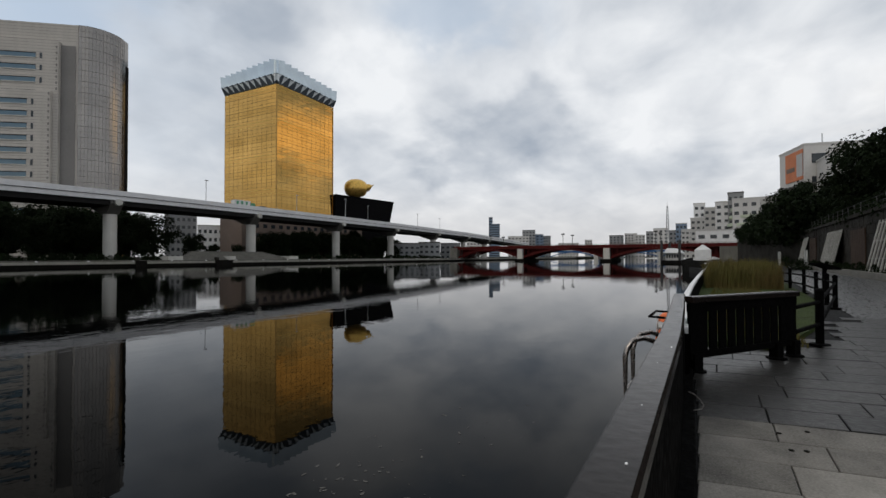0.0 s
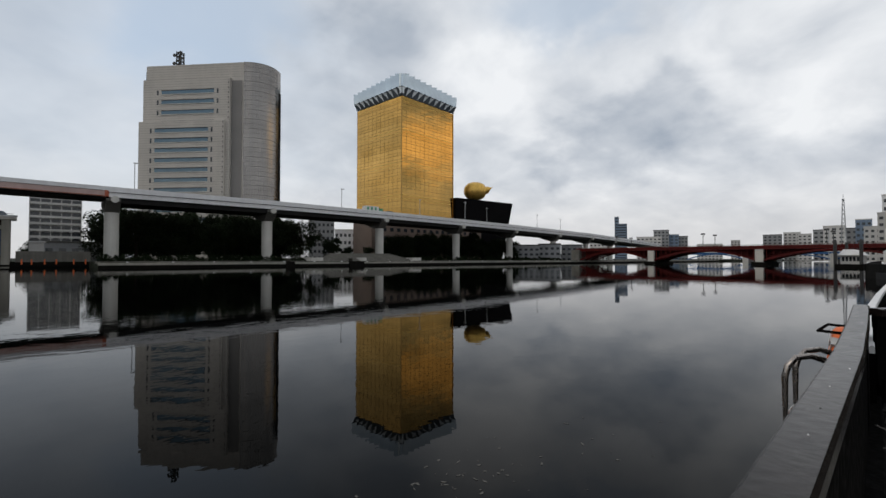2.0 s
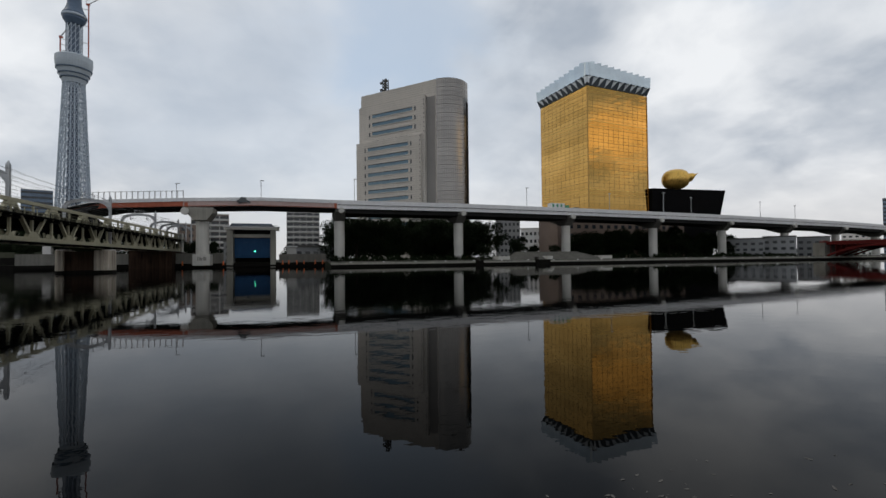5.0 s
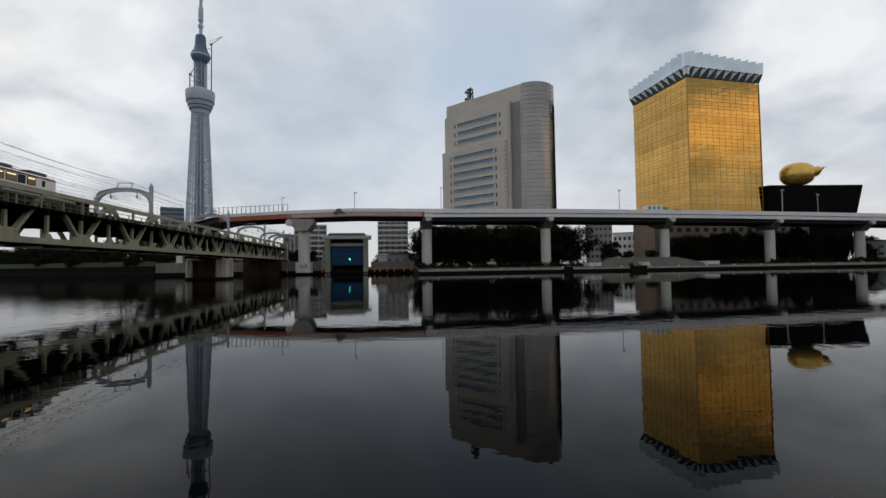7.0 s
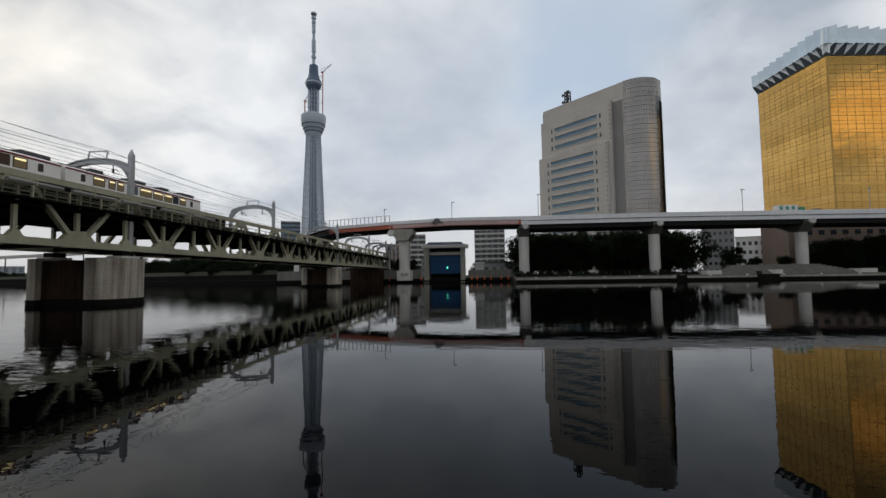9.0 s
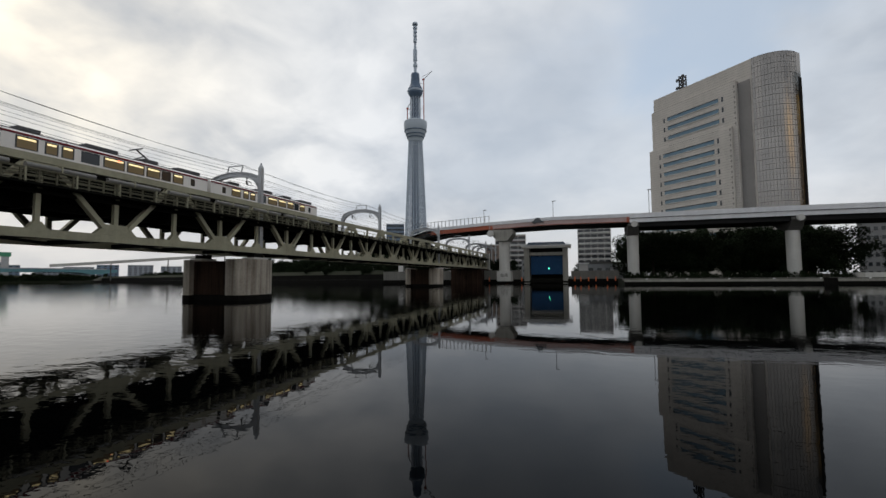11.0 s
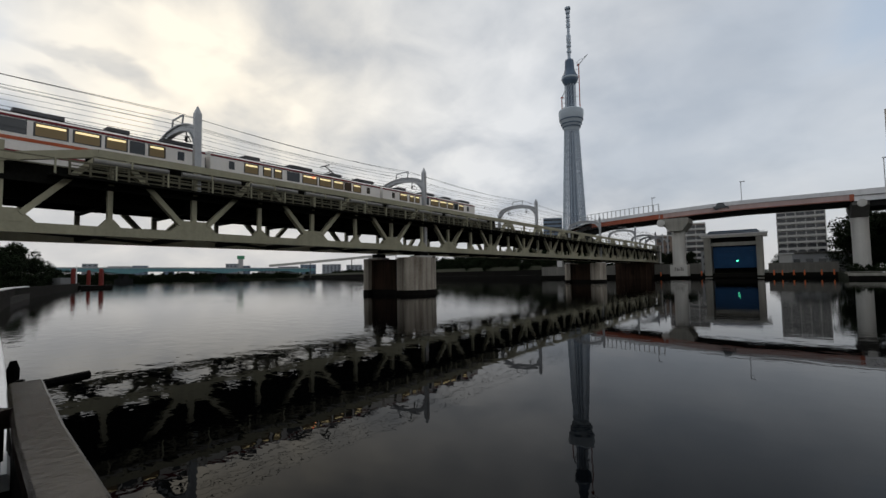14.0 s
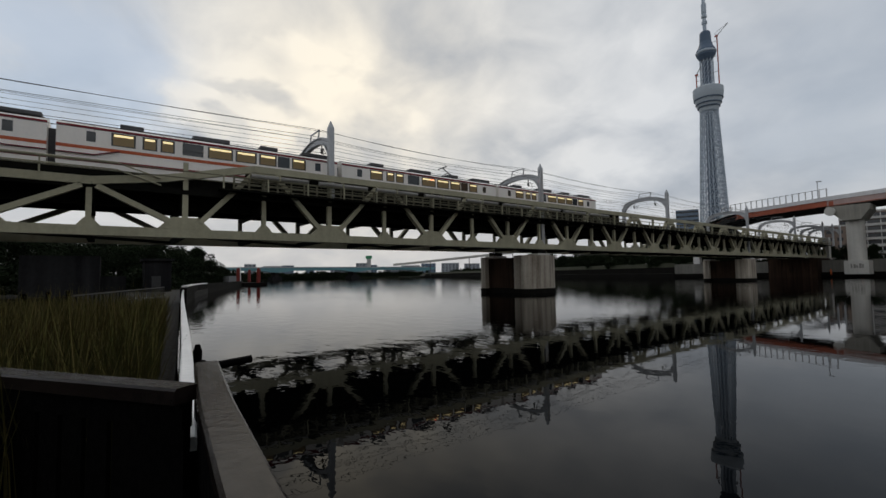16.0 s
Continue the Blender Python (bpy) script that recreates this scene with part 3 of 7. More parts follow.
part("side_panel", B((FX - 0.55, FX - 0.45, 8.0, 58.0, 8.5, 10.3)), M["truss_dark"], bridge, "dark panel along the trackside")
for x in (-39.43, -36.4):
    part("track_bed", B((x - 1.2, x + 1.2, Y0, Y1, 9.25, 9.33)), M["truss_dark"], bridge, "dark timber track bed")
    for dx in (-0.55, 0.55):
        part("rail", B((x + dx - 0.05, x + dx + 0.05, Y0, Y1, 9.33, 9.4)), M["wire"], bridge)
# walkway with its fence and cable ducts on the near side
part("walkway", B((FX + 0.3, FX + 1.2, 6, Y1, 8.5, 8.62)), M["truss_dark"], bridge)
for z in (9.05, 9.5):
    bar("fence_rail", (FX + 1.15, -12, z), (FX + 1.15, Y1, z), 0.06, 0.07, "trussmid")
for k in range(52):
    y = 6.2 + k * 3.0
    part("fence_post", B((FX + 1.1, FX + 1.2, y, y + 0.09, 8.55, 9.55)), M["truss"], bridge)
for k in range(9):
    y = 8.2 + k * 5.175
    bm = bmesh.new()
    tube(bm, [(FX + 0.5, y, 9.82), (FX + 0.5, y + 4.3, 9.82)], 0.17, 10)
    part("cable_duct", bm, M["ductgrey"], bridge, "grey cable duct slung below the girder")
    part("duct_clip", B((FX + 0.3, FX + 0.7, y + 2.0, y + 2.1, 9.62, 10.1)), M["truss"], bridge)
for k in range(150):
    y = 7 + k * 1.03
    part("picket", B((FX + 0.36, FX + 0.44, y, y + 0.12, 8.62, 9.6 if y < 58 else 9.2)), M["trussmid"], bridge)
for z in (8.86, 9.12, 9.38, 9.6):
    bar("mesh_rail", (FX + 0.40, 7, z), (FX + 0.40, Y1 if z < 9.2 else 58.0, z), 0.05, 0.06, "trussmid")
# lower landing rail at the near end
for z in (9.3, 9.75):
    bm = bmesh.new()
    tube(bm, [(FX + 0.4, Y0, z), (FX + 0.4, 0.2, z), (FX + 0.4, 2.6, z - 0.75)], 0.05)
    part("landing_rail", bm, M["truss"], bridge)
for k in range(7):
    part("landing_post", B((FX + 0.36, FX + 0.44, Y0 + 2.2 * k, Y0 + 2.2 * k + 0.08, 8.7, 9.78)), M["truss"], bridge)


def pier(y, label, x1=-34.0, depth=9.3):
    t = thing("bridge_pier", label, "pier", "railway bridge piers")
    x0 = x1 - depth
    bm = bmesh.new()
    end = [(x1 - 1.3 + 1.3 * math.cos(a), y + 2.7 * math.sin(a)) for a in [math.radians(d) for d in range(-90, 91, 18)]]
    back = [(x0 + 1.3 - 1.3 * math.cos(a), y - 2.7 * math.sin(a)) for a in [math.radians(d) for d in range(-90, 91, 18)]]
    prism(bm, [(x1 - 2.5, y - 2.7)] + end + [(x1 - 2.5, y + 2.7)], -2.5, 4.4)
    part("column", bm, M["pier"], t, "rust-streaked concrete column with rounded nose")
    bm = bmesh.new()
    prism(bm, [(x0 + 1.9, y + 2.7)] + back + [(x0 + 1.9, y - 2.7)], -2.5, 4.4)
    part("column", bm, M["pier"], t)
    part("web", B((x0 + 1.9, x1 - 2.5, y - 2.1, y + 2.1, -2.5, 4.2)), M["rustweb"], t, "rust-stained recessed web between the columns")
    part("web_tide", B((x0 + 1.9, x1 - 2.5, y - 2.14, y + 2.14, -2.5, 0.6)), M["quay_dark"], t)
    for plan in ([(x1 - 2.55, y - 2.75)] + [(a + 0.04, y + (b - y) * 1.02) for a, b in end] + [(x1 - 2.55, y + 2.75)], [(x0 + 1.95, y + 2.75)] + [(a - 0.04, y + (b - y) * 1.02) for a, b in back] + [(x0 + 1.95, y - 2.75)]):
        bm = bmesh.new()
        prism(bm, plan, -2.5, 0.55)
        part("tide_band", bm, M["quay_dark"], t, "black tidal stain round the base")
    for x in (x1 - 1.0, x0 + 1.0):
        part("bearing", B((x - 0.5, x + 0.5, y - 0.7, y + 0.7, 4.4, 5.06)), M["truss_dark"], t)
        part("bearing_block", B((x - 0.8, x + 0.8, y - 1.1, y + 1.1, 4.4, 4.6)), M["concrete"], t)
    return t


for y in (40.4, 104.0):
    pier(y, "weathered concrete river pier under the railway bridge")
ab_far = thing("bridge_abutment", "stained concrete abutment at the far end of the bridge", "abutment")
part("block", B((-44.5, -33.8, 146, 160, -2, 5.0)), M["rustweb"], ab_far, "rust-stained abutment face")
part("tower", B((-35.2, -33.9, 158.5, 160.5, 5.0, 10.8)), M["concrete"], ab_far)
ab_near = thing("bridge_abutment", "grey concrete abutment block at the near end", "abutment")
# abutment under the bridge near-black, the shade put into its colours
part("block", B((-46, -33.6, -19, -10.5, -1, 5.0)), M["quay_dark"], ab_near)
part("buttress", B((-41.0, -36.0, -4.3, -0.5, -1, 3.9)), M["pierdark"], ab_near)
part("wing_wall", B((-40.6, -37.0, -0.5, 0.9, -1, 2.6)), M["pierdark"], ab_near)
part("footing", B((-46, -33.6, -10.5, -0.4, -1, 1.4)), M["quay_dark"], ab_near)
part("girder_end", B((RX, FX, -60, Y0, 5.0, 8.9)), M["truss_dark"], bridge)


def gantry(y, foot=8.5):
    t = thing("catenary_gantry", "grey steel catenary gantry arching over the railway tracks", "gantry", "gantries on the railway bridge")
    xa, xb = FX - 0.05, RX + 0.05
    for x, zt in ((xa, 14.75), (xb, 13.2)):
        bm = bmesh.new()
        q = [(x - 0.2, y - 0.24), (x + 0.2, y - 0.24), (x + 0.2, y + 0.24), (x - 0.2, y + 0.24)]
        prism(bm, q, foot if x == xa else 8.5, zt)
        if x == xa:
            prism(bm, q, zt, 15.35, [(x - 0.03, y - 0.03), (x + 0.03, y - 0.03), (x + 0.03, y + 0.03), (x - 0.03, y + 0.03)])
        part("pole", bm, M["steel"], t)
    n = 24
    for name, th, w in (("arch_web", 0.0, 0.16), ("top_flange", 0.1, 0.40), ("bottom_flange", 0.1, 0.40)):
        bm = bmesh.new()
        rows = []
        for k in range(n + 1):
            f = k / n
            e = abs(1 - 2 * f)
            top = 13.5 + 1.1 * math.sin(math.pi * f) ** 0.5
            low = top - 0.55 - 1.3 * e ** 7
            x = xa + (xb - xa) * f
            rows.append((x, top, low))
        loop = []
        for x, top, low in rows:
            if name == "top_flange":
                low = top - th
            elif name == "bottom_flange":
                top, low = low + th / 2, low - th / 2
            loop.append([bm.verts.new((x, y + s * w / 2, zz)) for s, zz in ((-1, low), (1, low), (1, top), (-1, top))])
        for p, q in zip(loop, loop[1:]):
            for i in range(4):
                bm.faces.new((p[i], p[(i + 1) % 4], q[(i + 1) % 4], q[i]))
        bm.faces.new(loop[0]), bm.faces.new(loop[-1][::-1])
        part(name, bm, M["steel"], t)
    for x in (-36.8, -40.4):
        bm = bmesh.new()
        tube(bm, [(x, y, 14.0), (x, y, 13.0), (x + 0.9, y, 12.8), (x + 0.3, y, 13.4)], 0.05, 6)
        part("wire_hanger", bm, M["wire"], t)
        bm = bmesh.new()
        lathe(bm, [(0.07, 13.05), (0.16, 13.15), (0.07, 13.25), (0.16, 13.35), (0.07, 13.45)], 8, (x, y))
        part("insulator", bm, M["wire"], t)
    for a, b in (((-37.6, 14.5), (-37.4, 15.3)), ((-39.6, 14.5), (-39.4, 15.3)), ((-37.4, 15.3), (-39.4, 15.3))):
        bm = bmesh.new()
        beam(bm, (a[0], y, a[1]), (b[0], y, b[1]), 0.1, 0.1)
        part("feeder_bracket", bm, M["steel"], t)
    return t


GANTRY_Y = (14.6, 40.9, 71.2, 104.1, 134.0, 158.0, 168.0, 176.0)
for y in GANTRY_Y:
    gantry(y, 5.0 if y in (40.9, 104.1) else 8.5)
bar("side_rest", (FX + 0.2, 158, 4.9), (FX + 0.2, 180, 4.9), 1.6, 0.5, "concrete", parent=ab_far)
bar("side_rest", (RX - 0.2, 158, 4.9), (RX - 0.2, 180, 4.9), 1.6, 0.5, "concrete", parent=ab_far)
part("approach", B((-44.5, -33.8, 160, 186, -1, 4.66)), M["quay"], ab_far)


def wire(points, r, sag):
    bm = bmesh.new()
    for a, b in zip(points, points[1:]):
        pts = []
        for k in range(9):
            f = k / 8
            p = Vector(a).lerp(Vector(b), f)
            p.z -= sag * ((Vector(b) - Vector(a)).length / 30) ** 0.4 * 4 * f * (1 - f)
            pts.append(p)
        tube(bm, pts, r, 5)
    return bm


lines = thing("catenary_wires", "thin dark overhead wires strung between the gantries", "wire")
ends = (-62.0,) + GANTRY_Y
for x, z, sag, r in ((-36.8, 13.1, 0.35, 0.017), (-40.4, 13.1, 0.35, 0.017), (-36.8, 12.3, 0.0, 0.016), (-40.4, 12.3, 0.0, 0.016), (-37.3, 15.3, 0.5, 0.02),
                     (-39.3, 15.3, 0.5, 0.02), (FX + 0.1, 14.3, 0.35, 0.017), (RX, 13.1, 0.4, 0.016), (FX - 0.1, 13.6, 0.3, 0.014), (FX - 0.1, 12.9, 0.3, 0.014), (FX - 0.1, 12.3, 0.25, 0.014), (-38.4, 14.7, 0.4, 0.014), (RX, 14.2, 0.4, 0.014), (-38.0, 14.2, 0.35, 0.014)):
    part("wire", wire([(x, y, z) for y in ends], r, sag), M["wire"], lines)
for x in (-36.8, -40.4):
    bm = bmesh.new()
    for k in range(56):
        y = -40 + k * 3.9
        beam(bm, (x, y, 12.2), (x, y, 12.65), 0.02, 0.02)
    part("dropper", bm, M["wire"], lines, kind="stuff")


# ---- train ----
def train_car(y0, stripe, pantograph, head):
    t = thing("train_car", "ivory and red commuter train car with lit windows", "train car", "cars of the train", m=pose(0, 0, 0.15))
    x0, x1, y1 = -40.85, -38.0, y0 + 19.55
    bm = bmesh.new()
    prof = [(x0, 9.75), (x1 - 0.05, 9.75), (x1, 10.2), (x1, 12.55), (x1 - 0.25, 12.82), (x1 - 0.9, 13.0), (x0 + 0.9, 13.0), (x0 + 0.25, 12.82), (x0, 12.55)]
    a = [bm.verts.new((x, y0, z)) for x, z in prof]
    b = [bm.verts.new((x, y1, z)) for x, z in prof]
    for i in range(len(prof)):
        bm.faces.new((a[i], a[(i + 1) % 9], b[(i + 1) % 9], b[i]))
    bm.faces.new(a), bm.faces.new(b[::-1])
    part("body", bm, M["trainwhite"], t)
    part("roof_edge", B((x1 - 0.02, x1 + 0.02, y0, y1, 12.5, 12.64)), M["traindarkred"], t, "dark red line under the roof")
    bm = bmesh.new()
    box(bm, x1 - 0.02, x1 + 0.02, y0, y1, 11.06, 11.28)
    part("waist_stripe", bm, M["trainred"], t, "vermilion stripe below the windows")
    part("skirt_stripe", B((x1 - 0.02, x1 + 0.022, y0, y1, 10.2, 10.42)), M["traindarkred"], t)
    for ya, yb, yc in ((y1 - 3.4, y1 - 2.0, y1), (y0 + 3.4, y0 + 2.0, y0)):
        bm = bmesh.new()
        beam(bm, (x1, ya, 11.15), (x1, yb, 10.72), 0.05, 0.3, up=(1, 0, 0))
        beam(bm, (x1, yb, 10.72), (x1, yc, 10.72), 0.05, 0.34, up=(1, 0, 0))
        part("end_stripe", bm, M["traindarkred"], t, "dark red stripe dropping towards the car end")
    part("roof", B((x0 + 0.85, x1 - 0.85, y0 + 0.2, y1 - 0.2, 13.0, 13.06)), M["trainroof"], t)
    doors = [(1.3, 2.3), (17.2, 18.2)]
    wins = [(3.0, 4.2), (4.8, 5.5), (5.9, 6.6), (7.3, 8.5), (9.0, 10.6), (11.0, 12.4), (12.8, 14.0), (14.3, 15.1), (15.5, 16.5)]
    for i, (a, c) in enumerate(wins):
        dim = (i + int(y0)) % 4 == 0
        w = part("window", B((x1 - 0.03, x1 + 0.012, y0 + a - 0.1, y0 + c + 0.1, 11.5, 12.42)), M["glassdark"], t, "dark framed side window")
        part("interior", B((x1 + 0.012, x1 + 0.016, y0 + a, y0 + c, 11.56, 12.36)), M["glassdark" if dim else "amber"], w, "dim amber cabin behind the glass")
        if not dim:
            part("ceiling_light", B((x1 + 0.016, x1 + 0.02, y0 + a + 0.05, y0 + c - 0.05, 12.17, 12.31)), GLOW, w, "warm strip light in the window")
    for a, c in doors:
        d = part("door", B((x1 - 0.03, x1 + 0.01, y0 + a, y0 + c, 10.8, 12.45)), M["trainwhite"], t)
        part("door_window", B((x1 + 0.01, x1 + 0.016, y0 + a + 0.25, y0 + c - 0.25, 11.6, 12.3)), M["glassdark"], d)
    for k, yy in enumerate((3.4, 8.0, 13.0, 16.6)):
        part("roof_unit", B((x0 + 0.7, x1 - 0.7, y0 + yy, y0 + yy + (2.6 if k % 2 else 1.4), 13.06, 13.32)), M["trainroof"], t, "dark rooftop equipment box")
    part("gangway", B((x0 + 0.9, x1 - 0.9, y1, y1 + 0.45, 9.9, 12.4)), M["trainroof"], t)
    for yy in (3.0, 15.2):
        bm = bmesh.new()
        box(bm, x0 + 0.3, x1 - 0.3, y0 + yy, y0 + yy + 2.4, 9.25, 9.75)
        part("bogie", bm, M["trainroof"], t)
    if pantograph:
        bm = bmesh.new()
        for a, b in (((0.4, 13.1), (1.5, 13.7)), ((1.5, 13.7), (0.7, 14.15)), ((2.6, 13.1), (1.5, 13.7))):
            beam(bm, (-39.4, y0 + 12 + a[0], a[1]), (-39.4, y0 + 12 + b[0], b[1]), 0.1, 0.1)
        beam(bm, (-40.2, y0 + 12.7, 14.15), (-38.6, y0 + 12.7, 14.15), 0.12, 0.08)
        part("pantograph", bm, M["wire"], t)
    if head:
        part("marker_light", B((x1 - 0.02, x1 + 0.02, y0 + 10.1, y0 + 10.3, 12.2, 12.32)), lamp_mat("red_lamp", (1, 0.08, 0.05), 1.2), t)
    return t


for k in range(5):
    train_car(37.0 - 20.0 * k, k > 2, k % 2 == 1, k == 1)

# ---- expressway ----
hw = thing("expressway", "pale grey elevated expressway viaduct on round columns", "viaduct")
HW = [(-112, 420, 18.5), (-98, 320, 19.2), (-88, 235, 19.8), (-74, 180, 20.1), (-54, 154.5, 20.3), (-31, 146, 20.5), (-10, 140.5, 20.6), (12, 138, 20.2), (52, 137.6, 20.2), (95, 138, 19.9), (136, 138, 19.4),
      (174, 138.6, 18.9), (213, 140, 18.3), (253, 143, 17.9), (293, 148, 17.3), (350, 157, 16.6), (430, 172, 16.0)]


def along(i0, i1, w, h, dy, dz, name, material, label=""):
    """A bar of one piece along the viaduct's line."""
    bm = bmesh.new()
    pts = [V(*HW[i]) + V(0, dy, dz) for i in range(i0, i1 + 1)]
    rows = []
    for i, p in enumerate(pts):
        d = (pts[min(i + 1, len(pts) - 1)] - pts[max(i - 1, 0)]).normalized()
        n = V(-d.y, d.x, 0).normalized() * w / 2
        rows.append([bm.verts.new(p + k * n + V(0, 0, q * h / 2)) for k, q in ((-1, -1), (1, -1), (1, 1), (-1, 1))])
    for a, b in zip(rows, rows[1:]):
        for k in range(4):
            bm.faces.new((a[k], a[(k + 1) % 4], b[(k + 1) % 4], b[k]))
    bm.faces.new(rows[0]), bm.faces.new(rows[-1][::-1])
    return part(name, bm, M[material], hw, label)


along(7, 16, 0.35, 1.35, 0.0, -0.68, "parapet", "deckwhite")
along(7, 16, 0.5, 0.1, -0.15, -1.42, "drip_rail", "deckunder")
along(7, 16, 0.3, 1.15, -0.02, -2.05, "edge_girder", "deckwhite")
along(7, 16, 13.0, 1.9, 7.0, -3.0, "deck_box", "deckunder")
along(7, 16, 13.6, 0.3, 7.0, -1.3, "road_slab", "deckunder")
along(7, 16, 0.35, 1.1, 14.2, -0.68, "parapet", "deckwhite")
along(0, 7, 0.35, 1.0, 0.0, -0.5, "parapet", "deckwhite")
along(0, 5, 0.3, 1.35, 0.12, -1.7, "girder_face", "redsteel", "faded red steel girder side")
along(5, 7, 0.3, 1.5, 0.12, -1.8, "girder_face", "pinkgirder", "pinkish grey painted girder side")
along(0, 7, 0.5, 0.12, -0.12, -2.4, "girder_flange", "redsteel")
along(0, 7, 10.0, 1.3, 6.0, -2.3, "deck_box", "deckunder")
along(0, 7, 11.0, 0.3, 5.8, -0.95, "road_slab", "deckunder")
for x0, y0 in ((11.2, 137.85), (-30.6, 145.6)):
    part("splice_panel", B((x0, x0 + 0.9, y0, y0 + 0.25, 17.6, 19.2)), M["redsteel"], hw, "red primed splice panel")
bm = bmesh.new()
COLS = [(13, 142, 20.2), (52.7, 142, 20.2), (95.2, 142, 19.9), (135.6, 142, 19.4), (173.5, 143, 18.9), (213, 144, 18.3), (253, 147, 17.9), (293, 152, 17.3)]
for x, y, zt in COLS:
    bm = bmesh.new()
    lathe(bm, [(1.75, 1.2), (1.75, 1.6), (1.6, 1.7), (1.6, zt - 6.2)], 24, (x, y))
    part("column", bm, M["concrete"], hw, "weathered round concrete column", smooth=False)
    bm = bmesh.new()
    w = 1.5
    prof = [(y - 4.4, zt - 2.9), (y - 4.4, zt - 3.6), (y - 1.6, zt - 6.2), (y + 1.6, zt - 6.2), (y + 9.5, zt - 3.8), (y + 9.5, zt - 2.9)]
    a = [bm.verts.new((x - w, p, q)) for p, q in prof]
    b = [bm.verts.new((x + w, p, q)) for p, q in prof]
    for i in range(6):
        bm.faces.new((a[i], a[(i + 1) % 6], b[(i + 1) % 6], b[i]))
    bm.faces.new(a), bm.faces.new(b[::-1])
    part("crosshead", bm, M["concretedark"], hw)
    bm = bmesh.new()
    lathe(bm, [(0.1, -0.6), (0.85, -0.55), (0.85, 0.5), (0.1, 0.55)], 16)
    bmesh.ops.transform(bm, matrix=Matrix.Translation((x + 0.2, y - 4.6, zt - 3.2)) @ Matrix.Rotation(math.pi / 2, 4, "X"), verts=bm.verts)
    part("bearing_cap", bm, M["concrete"], hw)
# square portal column by the sluice
part("column_base", B((-27.6, -23.2, 141, 145.4, 0.8, 4.0)), M["concrete"], hw)
for k in range(5):
    part("base_mark", B((-26.4 + 0.5 * k, -26.1 + 0.5 * k + 0.12 * (k % 2), 140.985, 141.0, 2.2, 3.3 - 0.2 * (k % 3))), M["ductgrey"], hw, "dark scrawled mark on the column base")
bm = bmesh.new()
lathe(bm, [(1.72, 4.0), (1.72, 13.7)], 28, (-25.4, 143))
part("round_column", bm, M["concrete"], hw, "pale round concrete column")
bm = bmesh.new()
prof = [(-29.9, 17.2), (-29.9, 16.5), (-27.0, 13.6), (-23.8, 13.6), (-22.2, 15.8), (-22.2, 17.2)]
a = [bm.verts.new((x, 139.6, z)) for x, z in prof]
b = [bm.verts.new((x, 147, z)) for x, z in prof]
for i in range(6):
    bm.faces.new((a[i], a[(i + 1) % 6], b[(i + 1) % 6], b[i]))
bm.faces.new(a), bm.faces.new(b[::-1])
part("column_head", bm, M["concretemid"], hw)
bm = bmesh.new()
lathe(bm, [(0.1, -0.6), (1.0, -0.55), (1.0, 0.5), (0.1, 0.55)], 16)
bmesh.ops.transform(bm, matrix=Matrix.Translation((-29.0, 138.5, 15.9)) @ Matrix.Rotation(math.pi / 2, 4, "X"), verts=bm.verts)
part("bearing_cap", bm, M["concrete"], hw)
for x, y, z in ((-76, 196, 17), (-86, 250, 16.6)):
    part("square_column", B((x - 1.5, x + 1.5, y, y + 4, 1.2, z)), M["concretedark"], hw)


def light_pole(x, y, z0, h):
    t = thing("street_lamp", "thin grey lamp pole on the expressway parapet", "lamp pole", "expressway lamps")
    bm = bmesh.new()
    tube(bm, [(x, y, z0), (x, y, z0 + h), (x + 0.2, y + 0.2, z0 + h + 0.1)], 0.11, 6)
    part("pole", bm, M["steel"], t)
    part("lamp_head", B((x - 0.25, x + 0.85, y, y + 0.35, z0 + h, z0 + h + 0.2)), M["steel"], t)


for x, y, z0, h in ((-33, 147.3, 20.2, 4.6), (-9.6, 140.6, 20.3, 5.2), (17.3, 138.2, 20.0, 6.8), (77, 138.2, 19.8, 6.6), (112, 138.3, 19.5, 6.2), (152, 138.6, 19.0, 6.5), (192, 139.6, 18.5, 6.6), (215, 140.5, 18.2, 6.0)):
    light_pole(x, y, z0, h)
fence = thing("noise_fence", "thin steel post fence on the viaduct parapet", "fence")
for k in range(17):
    f = k / 16
    p = V(-31, 146.1, 20.4).lerp(V(-56, 154.3, 20.2), f)
    part("fence_post", B((p.x - 0.14, p.x + 0.14, p.y, p.y + 0.1, p.z - 0.3, p.z + 2.3)), M["deckwhite"], fence)
bm = bmesh.new()
beam(bm, (-31, 146.15, 22.6), (-56, 154.35, 22.4), 0.1, 0.12)
part("top_rail", bm, M["steel"], fence)

for x, ln in ((-14, 4.4), (8.8, 4.2), (27.5, 4.6), (100, 4.5)):
    car = thing("car", "dark roofed car passing on the expressway", "car", "cars on the expressway", m=pose(x, 142.0, 18.75))
    bm = bmesh.new()
    prism(bm, [(-ln / 2, -0.85), (ln / 2, -0.85), (ln / 2, 0.85), (-ln / 2, 0.85)], 0.35, 0.95)
    part("body", bm, M["glassdark"], car)
    bm = bmesh.new()
    prism(bm, [(-ln / 2 + 0.5, -0.8), (ln / 2 - 0.9, -0.8), (ln / 2 - 0.9, 0.8), (-ln / 2 + 0.5, 0.8)], 0.95, 1.9,
          [(-ln / 2 + 1.0, -0.65), (ln / 2 - 1.6, -0.65), (ln / 2 - 1.6, 0.65), (-ln / 2 + 1.0, 0.65)])
    part("cabin", bm, M["glassdark"], car)
    for dx in (-1.4, 1.4):
        part("wheel", B((dx - 0.3, dx + 0.3, -0.86, 0.86, 0.06, 0.5)), M["wire"], car)

